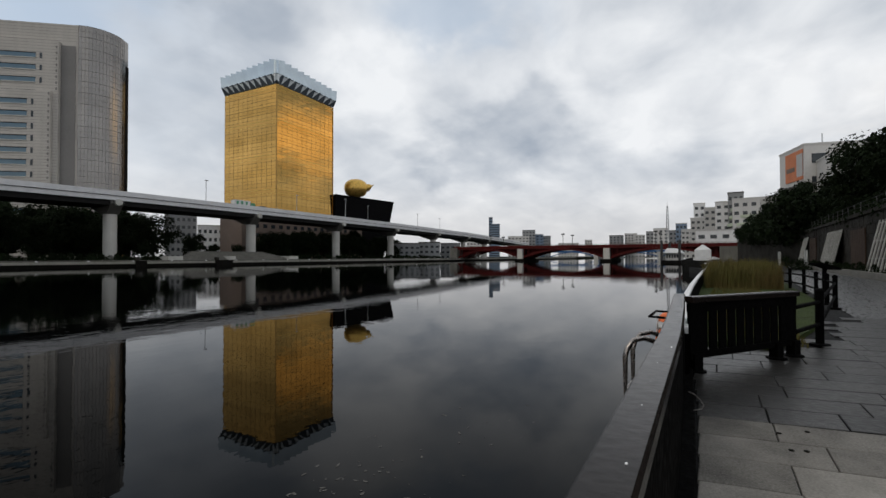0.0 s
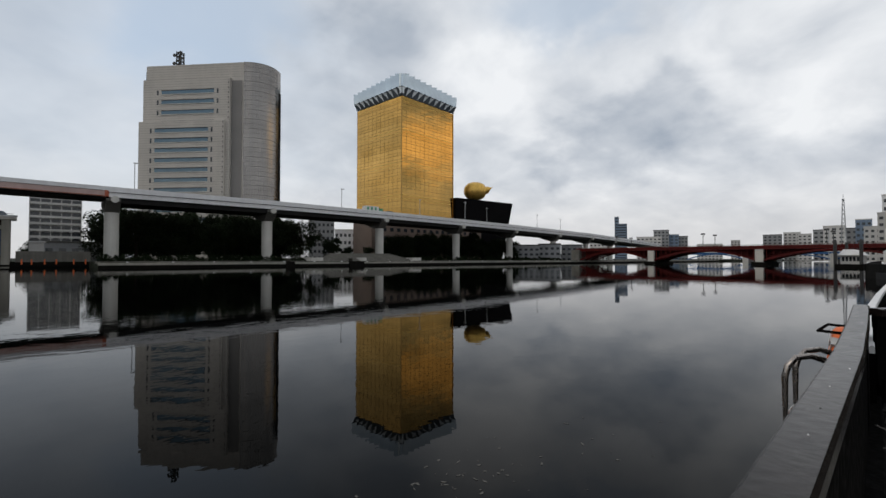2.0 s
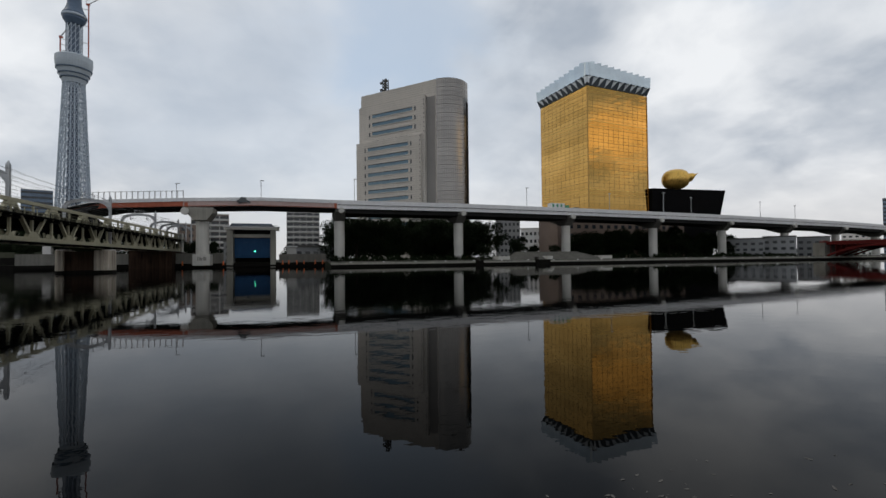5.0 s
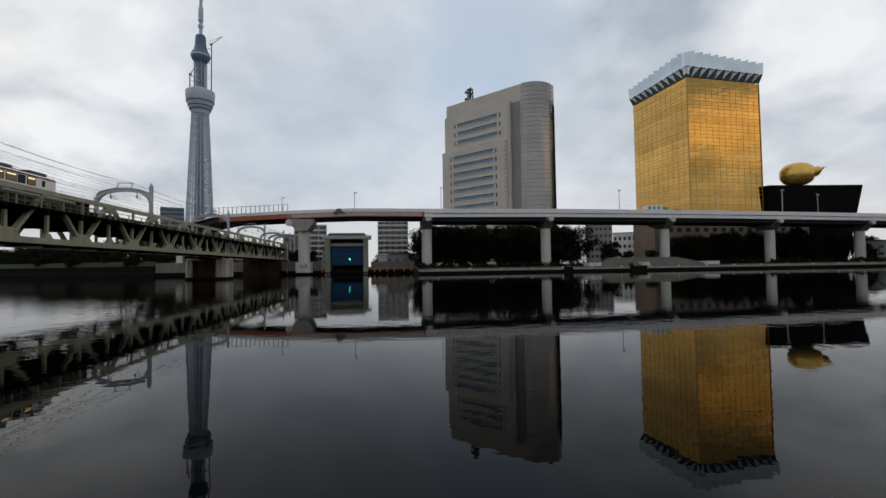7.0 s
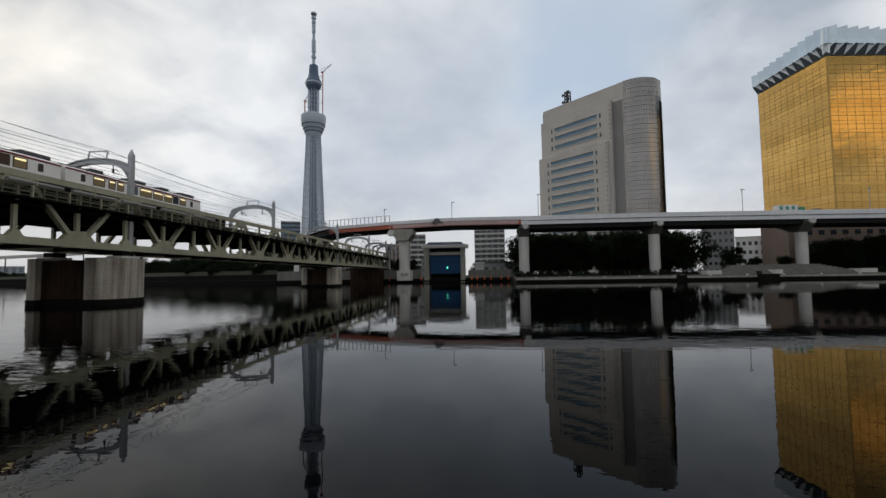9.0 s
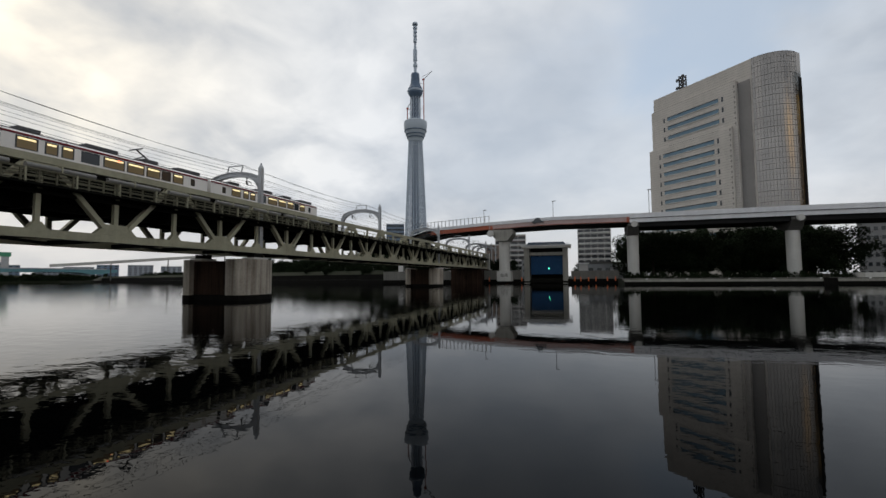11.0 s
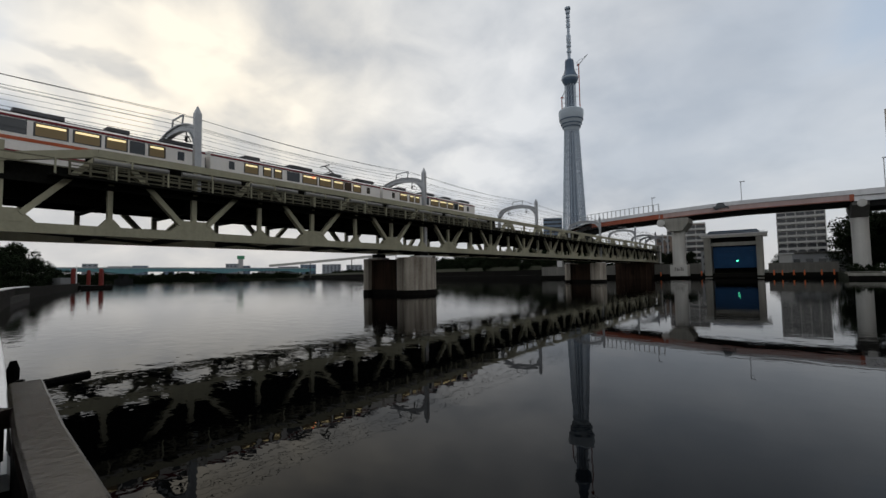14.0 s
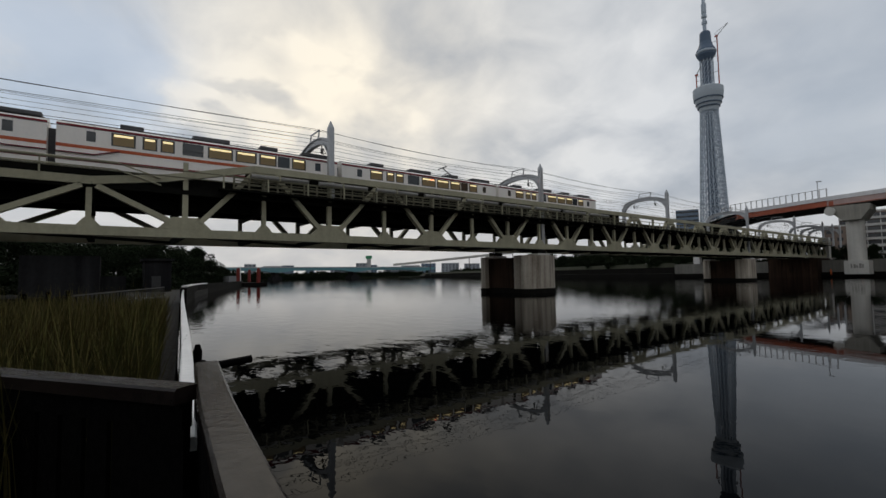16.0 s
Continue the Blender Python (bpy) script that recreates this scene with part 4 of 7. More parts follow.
truck = thing("truck", "white box truck with green markings on the expressway", "truck", m=pose(92, 142.0, 18.55))
part("cargo_box", B((-3.6, 2.2, -1.15, 1.15, 0.9, 3.3)), M["white"], truck)
part("cab", B((2.4, 4.1, -1.1, 1.1, 0.7, 2.7)), M["vangreen"], truck, "green driver's cab")
part("chassis", B((-3.5, 4.0, -0.9, 0.9, 0.45, 0.9)), M["wire"], truck)
for k in range(3):
    part("green_mark", B((-3.0 + 1.7 * k, -2.2 + 1.7 * k, -1.18, -1.15, 1.9, 3.0)), M["vangreen"], truck)
for dx in (-2.6, -1.6, 3.0):
    for y in (-0.95, 0.95):
        bm = bmesh.new()
        lathe(bm, [(0.1, -0.16), (0.44, -0.14), (0.44, 0.14), (0.1, 0.16)], 14)
        bmesh.ops.transform(bm, matrix=Matrix.Translation((dx, y, 0.5)) @ Matrix.Rotation(math.pi / 2, 4, "X"), verts=bm.verts)
        part("wheel", bm, M["wire"], truck)

# ---- sluice gate ----
gate = thing("sluice_gate", "blue steel sluice gate between concrete towers", "sluice")
part("gate_leaf", B((-17.9, -7.6, 150.5, 151.2, 2.9, 9.0)), M["bluegate"], gate, "blue steel gate leaf")
for k in range(3):
    part("leaf_rib", B((-17.7, -7.8, 150.3, 150.5, 3.6 + 2 * k, 3.8 + 2 * k)), M["bluegate"], gate)
for a, b in ((-20.0, -18.2), (-7.5, -6.0)):
    part("tower", B((a, b, 149, 154, -1.5, 11.6)), M["concretemid"], gate)
part("roof", B((-20.6, -5.0, 148.5, 155, 11.6, 12.5)), M["palestone"], gate)
bm = bmesh.new()
prism(bm, [(-19.5, 149.2), (-6.2, 149.2), (-6.2, 154), (-19.5, 154)], 12.4, 13.6, [(-18.5, 150), (-7.2, 150), (-7.2, 153), (-18.5, 153)])
part("machine_house", bm, M["bluebuilding"], gate)
part("machine_rail", B((-20.2, -5.4, 148.7, 148.8, 12.9, 13.0)), M["steel"], gate)
part("cross_beam", B((-18.2, -7.5, 149.6, 150.4, 9.2, 10.2)), M["concretemid"], gate)
part("platform_edge", B((-20.9, -4.7, 148.2, 148.5, 12.2, 12.6)), M["white"], gate)
# lintel and backing sheet near-black, standing for the shade inside the gate
part("lintel", B((-18.0, -7.5, 150.6, 153.6, 8.95, 11.6)), M["quay_dark"], gate, "lintel above the gate leaf, its shade put into the colour")
part("culvert", B((-18.0, -7.6, 153.0, 153.6, -1.5, 11.0)), M["quay_dark"], gate, "dark sheet added behind the gate leaf for its shade")
part("signal_lamp", B((-12.2, -11.85, 150.15, 150.3, 4.7, 5.05)), lamp_mat("green_lamp", (0.1, 1.0, 0.5), 4.0), gate, "small lit green signal lamp")
hut = thing("control_hut", "small white hut beside the sluice", "hut")
part("wall", B((-2.6, 0.2, 152, 155, 1.3, 6.3)), M["building"], hut)
part("roof", B((-3.0, 0.6, 151.6, 155.4, 6.3, 6.6)), M["white"], hut)

# ---- gold tower ----
GC, E1, E2 = V(134.3, 180.5, 0), V(-0.0985, 0.995, 0), V(0.995, 0.0985, 0)
gm = Matrix(((E2.x, E1.x, 0, GC.x), (E2.y, E1.y, 0, GC.y), (0, 0, 1, 0), (0, 0, 0, 1)))
tower = thing("gold_office_tower", "gold-glass office tower with a pale faceted glass crown", "tower", m=gm)
GW, GD, GTOP, NF = 39.6, 37.1, 85.0, 25
FH = (GTOP - 1.4) / NF
part("core", B((0.3, GW - 0.3, 0.3, GD - 0.3, 1.4, GTOP)), M["golddark"], tower)


def glass_band(n, w, z, h, axis):
    """One storey of gold glass on a face: a single strip whose panes are very slightly out of true."""
    bm = bmesh.new()
    rows = []
    for f in (0.03, 0.41, 0.44, 0.97):
        row = []
        for i in range(n + 1):
            u, q = i * w / n, 0.06 + random.uniform(-0.010, 0.010)
            row.append(bm.verts.new((u, q, z + f * h) if axis == "x" else (q, u, z + f * h)))
        rows.append(row)
    for a, b in zip(rows, rows[1:]):
        for i in range(n):
            bm.faces.new((a[i], a[i + 1], b[i + 1], b[i]))
    return bm


for k in range(NF):
    z = 1.4 + k * FH
    part("glass_band", glass_band(12, GW, z, FH, "x"), M["goldglass"], tower)
    part("glass_band", glass_band(11, GD, z, FH, "y"), M["goldglass"], tower)
    pale = k % 5 == 4
    for za, hh in ((z + 0.42 * FH, 0.08), (z + FH, 0.18)):
        part("transom", B((0, GW, -0.03, 0.1, za - hh / 2, za + hh / 2)), M["goldpaint" if pale else "golddark"], tower)
        part("transom", B((-0.03, 0.1, 0, GD, za - hh / 2, za + hh / 2)), M["goldpaint" if pale else "golddark"], tower)
for n, w, axis in ((12, GW, "x"), (11, GD, "y")):
    for i in range(n + 1):
        u = i * w / n
        part("mullion", B((u - 0.05, u + 0.05, 0.0, 0.1, 1.4, GTOP) if axis == "x" else (0.0, 0.1, u - 0.05, u + 0.05, 1.4, GTOP)), M["golddark"], tower)
for x in (0.0, GW):
    part("corner_post", B((x - 0.2, x + 0.2, -0.2, 0.3, 1.4, GTOP)), M["golddark"], tower)
part("crown_neck", B((0.8, GW - 0.8, 0.8, GD - 0.8, GTOP, 88)), M["blackstone"], tower)
part("crown_core", B((1.2, GW - 1.2, 1.2, GD - 1.2, 88, 92.6)), M["crowndark"], tower)
NC = 10
for axis, w in (("x", GW), ("y", GD)):
    s = (w + 2.0) / NC
    for i in range(NC):
        lift = 1.3 - 0.24 * i
        u0, u1 = -1.0 + i * s, -1.0 + (i + 1) * s
        zt, zm, zb = 95.4 + lift, 89.4 + 0.3 * lift, 85.5

        def P(u, v, z):
            return (u, v, z) if axis == "x" else (v, u, z)

        bm = bmesh.new()
        A, C, D, E = [bm.verts.new(P(*p)) for p in ((u0, -0.2, zt - 0.5), (u1, -2.0, zt), (u1, -1.6, zm), (u0, -0.1, zm))]
        F, G = bm.verts.new(P(u1, 1.0, zt)), bm.verts.new(P(u1, 1.0, zm))
        H_, I_ = bm.verts.new(P(u0, 1.0, zt - 0.5)), bm.verts.new(P(u0, 1.0, zm))
        for f in ((A, C, D, E), (C, F, G, D), (A, H_, I_, E), (A, C, F, H_)):
            bm.faces.new(f)
        cp = part("crown_panel", bm, M["crownglass"], tower, "pale blue-grey faceted glass panel")
        bm = bmesh.new()
        vs = [bm.verts.new(P(*p)) for p in ((u0, -0.1, zm), (u0 + 0.78 * s, -1.3, zm), (u0 + 0.1, 0.6, zb + 0.3), (u0, 0.9, zm - 0.1))]
        for f in ((0, 1, 2), (1, 3, 2), (0, 2, 3)):
            bm.faces.new([vs[j] for j in f])
        part("facet", bm, M["crownlow"], cp, "pale triangular lower facet")
        bm = bmesh.new()
        vs = [bm.verts.new(P(*p)) for p in ((u0 + 0.78 * s, -1.3, zm), (u1, -1.6, zm), (u1, 0.7, zb), (u0 + 0.1, 0.62, zb + 0.3))]
        bm.faces.new(vs)
        part("facet", bm, M["crowndark"], cp, "dark triangular lower facet")
        part("sill", B((u0, u1, -1.0, -0.8, zm - 0.25, zm) if axis == "x" else (-1.0, -0.8, u0, u1, zm - 0.25, zm)), M["blackstone"], cp)
annexe = thing("annexe_building", "low brown-brick annexe at the tower's foot", "building")
part("wall", B((104, 172, 161, 176, 1.3, 18.2)), M["brickred"], annexe)
part("roof_edge", B((103.7, 172.3, 160.7, 161.0, 17.6, 18.4)), M["concretedark"], annexe)
for k in range(34):
    x, z = 106 + (k % 17) * 3.8, 14.2 - 3.8 * (k // 17)
    part("window", B((x, x + 1.8, 160.9, 161.1, z, z + 1.6)), M["glassdark"], annexe)

# ---- office tower with ribbon windows ----
L = V(29.7, 216.4, 0)
we, wi = V(0.671, -0.741, 0), V(0.741, 0.671, 0)
wm = Matrix(((we.x, wi.x, 0, L.x), (we.y, wi.y, 0, L.y), (0, 0, 1, 0), (0, 0, 0, 1)))
wo = thing("ribbon_window_tower", "grey tiled office tower with blue ribbon windows", "tower", m=wm)
WT = 80.9
bm = bmesh.new()
prism(bm, [(1.2, 0.0), (43.3, 0.0), (43.3, 11), (46, 22), (6, 22)], 1.4, WT)
part("main_block", bm, M["tile"], wo)
bm = bmesh.new()
prism(bm, [(1.0, 1.2), (1.0, -1.4), (38.2, -1.4), (38.2, 0.05)], 1.4, 74.5)
part("front_bay", bm, M["tile"], wo)
bm = bmesh.new()
prism(bm, [(0.0, 2.0), (0.0, -2.4), (36.6, -2.4), (36.6, -1.3)], 1.4, 57.3)
part("front_bay", bm, M["tile"], wo)
part("recess_panel", B((38.25, 42.6, -0.25, 0.02, 1.4, 73.6)), M["tile_dark"], wo, "dark grey recessed tile strip")
arc = [(43.3 + 9.4 * math.sin(radians(a)), 9.4 - 9.4 * math.cos(radians(a))) for a in range(0, 91, 6)]
bm = bmesh.new()
prism(bm, arc + [(52.7, 12.0), (46, 20), (43.35, 11)], 1.4, WT + 0.02)
part("rounded_corner", bm, M["curveglass"], wo, "rounded silver-grey glass corner")
bm = bmesh.new()
for k in range(42):
    z = 3 + k * 1.9
    for p, q in zip(arc, arc[1:]):
        beam(bm, (p[0], p[1], z), (q[0], q[1], z), 0.06, 0.16 if k % 2 else 0.08)
for p in arc[::1]:
    beam(bm, (p[0], p[1], 1.4), (p[0], p[1], WT), 0.08, 0.08, up=(0, 1, 0))
part("corner_mullions", bm, M["tile_dark"], wo)
part("dark_fin", B((52.35, 52.8, 10.4, 12.2, 1.4, 72)), M["blackstone"], wo, "black vertical strip on the corner")
part("edge_slot", B((0.9, 1.25, 0.2, 0.9, 74, 79)), M["glassdark"], wo)
for k in range(14):
    up_, z = k < 3, (68.0, 64.0, 59.8, 52.2, 48.2, 44.2, 40.2, 36.2, 32.2, 28.2, 24.2, 20.2, 16.2, 12.2)[k]
    x0, x1, f = (9.0, 31.5, -1.42) if up_ else (7.0, 29.8, -2.42)
    wn_ = part("ribbon_window", B((x0, x1, f - 0.03, f + 0.05, z + 0.55, z + 2.0)), M["bluewin"], wo, "long blue-grey ribbon window")
    part("frame", B((x0 - 0.1, x1 + 0.1, f - 0.12, f + 0.02, z + 2.0, z + 2.2)), M["blackstone"], wn_)
    part("sill", B((x0 - 0.1, x1 + 0.1, f - 0.2, f + 0.02, z + 0.3, z + 0.55)), M["palestone"], wn_)
    for a in (x0 - 2.0, x1 + 1.2):
        part("slit_window", B((a, a + 0.7, f - 0.03, f + 0.03, z + 0.3, z + 2.2)), M["glassdark"], wo)
part("ledge", B((9.0, 31.5, -1.5, -1.4, 57.4, 57.7)), M["glassdark"], wo)
for k in range(34):
    z = 6 + k * 2.0
    part("edge_tooth", B((37.4 if z > 57 else 35.8, 37.9 if z > 57 else 36.3, -1.46 if z > 57 else -2.46, -1.3 if z > 57 else -2.3, z, z + 0.9)), M["tile_dark"], wo)
bm = bmesh.new()
for k in range(70):
    z = 5.5 + k * 1.0
    box(bm, 1.1, 38.1, -1.425, -1.38, z, z + 0.11)
    if z < 57:
        box(bm, 0.1, 36.5, -2.425, -2.38, z, z + 0.11)
for k in range(6):
    box(bm, 1.3, 43.2, -0.03, 0.02, 75.2 + k, 75.3 + k)
part("tile_joints", bm, M["tilejoint"], wo, kind="stuff")
mast = thing("rooftop_antenna", "black lattice antenna mast with dishes on a rooftop", "antenna", m=wm @ pose(11, 6.5, WT))
bm = bmesh.new()
for a in (-1.0, 1.0):
    for b in (-1.0, 1.0):
        beam(bm, (a, b, -0.1), (a * 0.9, b * 0.9, 8.2), 0.5, 0.5)
for k in range(5):
    z = 1 + k * 1.6
    for p, q in (((-1, -1), (1, -1)), ((1, -1), (1, 1)), ((1, 1), (-1, 1)), ((-1, 1), (-1, -1))):
        beam(bm, (p[0], p[1], z), (q[0], q[1], z + 1.0), 0.4, 0.4)
part("lattice", bm, M["wire"], mast)
for k, (a, z) in enumerate(((-1.6, 3.2), (1.4, 5.0), (-1.5, 6.6), (1.3, 7.6))):
    bm = bmesh.new()
    lathe(bm, [(0.1, 0.0), (0.75, 0.35), (0.75, 0.45), (0.1, 0.5)], 14, (0, 0))
    bmesh.ops.transform(bm, matrix=Matrix.Translation((a, -1.1, z)) @ Matrix.Rotation(math.pi / 2, 4, "X"), verts=bm.verts)
    part("dish", bm, M["wire"], mast)

# ---- black hall with golden flame ----
hall = thing("black_hall", "black granite hall shaped like an inverted trapezoid", "building")
bm = bmesh.new()
prism(bm, [(174.6, 184.6), (216.0, 184.0), (214, 212), (176, 214)], 1.4, 37.0, [(174.2, 182.2), (220.0, 178.6), (217, 214), (175, 216)])
part("body", bm, M["blackstone"], hall)
bm = bmesh.new()
tube(bm, [(180.2, 181.4, 17), (180.2, 181.0, 34.6)], 0.22, 6)
part("corner_rod", bm, M["steel"], hall)
part("rod_lamp", B((179.4, 181.0, 180.6, 181.6, 34.4, 34.8)), M["steel"], hall)
fl = bmesh.new()
fc, ft = heading(-46.15) * 263, heading(-136.15)
prof = [(s, 5.4 * (1 - abs(s / 6.76) ** 2.5) ** 0.47, 0.0) for s in (-6.75, -6.6, -6.2, -5.4, -4.2, -2.6, -0.8, 1.0, 2.8, 4.3, 5.3, 5.8)]
prof += [(6.2, 2.25, 0.3), (6.8, 2.2, 0.45), (7.5, 2.1, 0.6), (8.2, 1.55, 0.9), (8.8, 0.8, 1.3), (9.4, 0.4, 1.8), (10.3, 0.08, 2.2)]
rings = []
for s, r, dz in prof:
    c = fc + ft * s + V(0, 0, 42.2 + dz)
    n1 = heading(-46.15)
    rings.append([fl.verts.new(c + r * (math.cos(k * math.pi / 12) * n1 + math.sin(k * math.pi / 12) * V(0, 0, 1))) for k in range(24)])
for a, b in zip(rings, rings[1:]):
    for k in range(24):
        fl.faces.new((a[k], a[(k + 1) % 24], b[(k + 1) % 24], b[k]))
fl.faces.new(rings[0]), fl.faces.new(rings[-1][::-1])
solid("golden_flame", fl, M["goldpaint"], "gold flame sculpture lying on the black hall", "sculpture", smooth=True)

# ---- lattice broadcast tower ----
TD = 1080.0
SX, SY = (heading(21.45) * TD).xy
bt = thing("broadcast_tower", "tall bluish-white lattice broadcast tower with cranes", "tower", m=Matrix.Translation((SX, SY, 0)))


def tz(tan):
    return 2.3 + tan * TD * 1.006


def leg_r(z):
    return 31.0 - 0.0425 * min(z, 338)


bm = bmesh.new()
lathe(bm, [(leg_r(z) * 0.42, z) for z in (0.5, 60, 130, 230, 338)], 20)
part("core", bm, M["towercore"], bt)
ZS = [0.5 + 16.8 * k for k in range(21)]
NL = 22


def lp(k, z, r=None):
    a = 2 * math.pi * k / NL
    rr = r or leg_r(z)
    return V(rr * math.cos(a), rr * math.sin(a), z)


for k in range(NL):
    bm = bmesh.new()
    tube(bm, [lp(k, z) for z in ZS[::4]], 0.75, 6)
    part("leg", bm, M["towersteel"], bt)
bm = bmesh.new()
for i, (a, b) in enumerate(zip(ZS, ZS[1:])):
    for k in range(NL):
        beam(bm, lp(k, a), lp(k + 1, b), 0.75, 0.75)
        beam(bm, lp(k + 1, a), lp(k, b), 0.75, 0.75)
        beam(bm, lp(k, b), lp(k + 1, b), 1.2, 1.2)
part("bracing", bm, M["towersteel"], bt, kind="stuff")
z0 = tz(0.307)
bm = bmesh.new()
lathe(bm, [(17.2, z0), (19.0, tz(0.314)), (22.0, tz(0.3195)), (24.5, tz(0.326)), (27.6, tz(0.336)), (28.6, tz(0.343)), (28.4, tz(0.352)), (26.5, tz(0.3535)), (15, tz(0.358))], 40)
part("lower_deck", bm, M["towerdeck"], bt, "grey-blue round observation deck")
for tn, r in ((0.3155, 20.4), (0.322, 23.4), (0.331, 26.6)):
    bm = bmesh.new()
    lathe(bm, [(r - 0.8, tz(tn) - 1.1), (r + 0.6, tz(tn) - 1.0), (r + 0.9, tz(tn) + 1.0), (r - 0.3, tz(tn) + 1.2)], 40)
    part("window_band", bm, M["towerdark"], bt, "dark window band round the deck")
bm = bmesh.new()
lathe(bm, [(9.0, tz(0.357)), (8.0, tz(0.412))], 20)
part("upper_core", bm, M["towercore"], bt)
bm = bmesh.new()
for k in range(12):
    a, b = tz(0.357), tz(0.41)
    for i in range(5):
        p, q = a + (b - a) * i / 5, a + (b - a) * (i + 1) / 5
        c0, c1 = 2 * math.pi * k / 12, 2 * math.pi * (k + 1) / 12
        beam(bm, (12.6 * math.cos(c0), 12.6 * math.sin(c0), p), (12.4 * math.cos(c0), 12.4 * math.sin(c0), q), 1.0, 1.0)
        beam(bm, (12.6 * math.cos(c0), 12.6 * math.sin(c0), p), (12.4 * math.cos(c1), 12.4 * math.sin(c1), q), 0.7, 0.7)
part("upper_lattice", bm, M["towersteel"], bt)
bm = bmesh.new()
lathe(bm, [(12.0, tz(0.410)), (17.8, tz(0.419)), (18.4, tz(0.429)), (15.2, tz(0.4345)), (13.6, tz(0.438)), (11.2, tz(0.446)), (10.2, tz(0.464)), (9.0, tz(0.4665))], 32)
part("upper_deck", bm, M["towerdark"], bt, "dark blue upper deck")
bm = bmesh.new()
lathe(bm, [(17.2, tz(0.422)), (19.4, tz(0.4235)), (19.4, tz(0.4265)), (17.2, tz(0.428))], 32)
part("deck_ring", bm, M["towersteel"], bt)
bm = bmesh.new()
lathe(bm, [(3.6, tz(0.466)), (3.4, tz(0.52)), (2.6, tz(0.58))], 14)
part("antenna_mast", bm, M["towersteel"], bt)
for tn, r, h in ((0.487, 5.4, 5), (0.500, 5.2, 5), (0.522, 5.0, 22), (0.548, 4.6, 9), (0.558, 4.6, 6), (0.567, 4.8, 6), (0.5765, 5.4, 5), (0.585, 7.0, 4)):
    bm = bmesh.new()
    lathe(bm, [(r * 0.8, tz(tn) - h), (r, tz(tn) - h * 0.8), (r, tz(tn) + 1), (r * 0.8, tz(tn) + 2)], 14)
    part("antenna_ring", bm, M["towersteel"], bt)


def tower_crane(a, r, z0, z1, jib, s):
    t = thing("tower_crane", "red and white construction crane on the broadcast tower", "crane", "tower cranes")
    bm = bmesh.new()
    x, y = SX + r * math.cos(a), SY + r * math.sin(a)
    beam(bm, (x, y, z0), (x, y, z1), 1.8, 1.8)
    part("mast", bm, M["cranered"], t)
    bm = bmesh.new()
    beam(bm, (x - 4 * s, y, z1 - 1), (x + 2 * s, y, z1), 2.6, 3.0)
    part("cab", bm, M["cranered"], t)
    bm = bmesh.new()
    beam(bm, (x, y, z1), (x + jib[0], y, z1 + jib[1]), 1.2, 1.2)
    beam(bm, (x - 5 * s, y, z1 + 6), (x + jib[0], y, z1 + jib[1]), 0.5, 0.5)
    beam(bm, (x, y, z1), (x - 5 * s, y, z1 + 6), 0.8, 0.8)
    part("jib", bm, M["steel"], t)
    bm = bmesh.new()
    for k in range(3):
        zz = z0 + (z1 - z0) * (0.3 + 0.3 * k)
        beam(bm, (x, y, zz), (SX + 10 * math.cos(a), SY + 10 * math.sin(a), zz), 0.8, 0.8)
    part("tie", bm, M["steel"], t)


tower_crane(0.15, 21.5, tz(0.3525), tz(0.452), (22, 18), 1)
tower_crane(3.5, 20.0, tz(0.3525), tz(0.385), (9, 14), -1)

# ---- red road bridge ----
rb = thing("road_bridge", "low red steel arch road bridge with white stone piers", "bridge")
RBX = 207.0
part("deck", B((RBX, RBX + 17, -6, 126, 6.1, 6.9)), M["bridgered"], rb)
part("parapet", B((RBX - 0.2, RBX + 0.1, -6, 126, 6.9, 7.5)), M["bridgered"], rb)
part("parapet_rail", B((RBX - 0.25, RBX - 0.1, -6, 126, 7.75, 7.9)), M["brickred"], rb)
for k in range(64):
    y = -5 + k * 2.05
    part("baluster", B((RBX - 0.2, RBX - 0.1, y, y + 0.18, 7.5, 7.75)), M["bridgered"], rb)
PY = (2.0, 45.9, 87.2, 124.0)
for y in PY[1:3]:
    t = part("pier", B((RBX - 1.0, RBX + 0.8, y - 1.3, y + 1.3, 1.1, 6.0)), M["palestone"], rb, "white stone pier")
    # pier body under the deck near-black, its shade put into the colour
    part("pier_wall", B((RBX + 0.8, RBX + 18, y - 1.0, y + 1.0, 1.1, 6.0)), M["quay_dark"], t)
    part("pier_base", B((RBX - 1.8, RBX + 18.5, y - 2.5, y + 2.5, -2, 1.1)), M["quay_dark"], t)
for a, b in zip(PY, PY[1:]):
    for x in (RBX + 0.3, RBX + 5.5, RBX + 11, RBX + 16.5):
        bm = bmesh.new()
        pts = [V(x, a + (b - a) * k / 20, 1.3 + 4.4 * (1 - (2 * k / 20 - 1) ** 2)) for k in range(21)]
        for p, q in zip(pts, pts[1:]):
            beam(bm, p, q, 0.5, 0.7)
        part("arch_rib", bm, M["bridgered"], rb)
        bm = bmesh.new()
        for k in range(1, 20):
            if pts[k].z < 5.6:
                beam(bm, pts[k], (x, pts[k].y, 6.2), 0.22, 0.22, up=(0, 1, 0))
        part("spandrel_bracing", bm, M["bridgered"], rb)
        if x == RBX + 5.5:
            bm = bmesh.new()
            lo = [bm.verts.new(p) for p in pts]
            hi = [bm.verts.new((x, p.y, 6.2)) for p in pts]
            for k in range(20):
                bm.faces.new((lo[k], lo[k + 1], hi[k + 1], hi[k]))
            part("spandrel_plate", bm, M["bridgered"], rb, "dark red plate between arch and deck")
part("abutment", B((RBX - 1, RBX + 19, 123.5, 128, -1, 6.9)), M["quay"], rb)
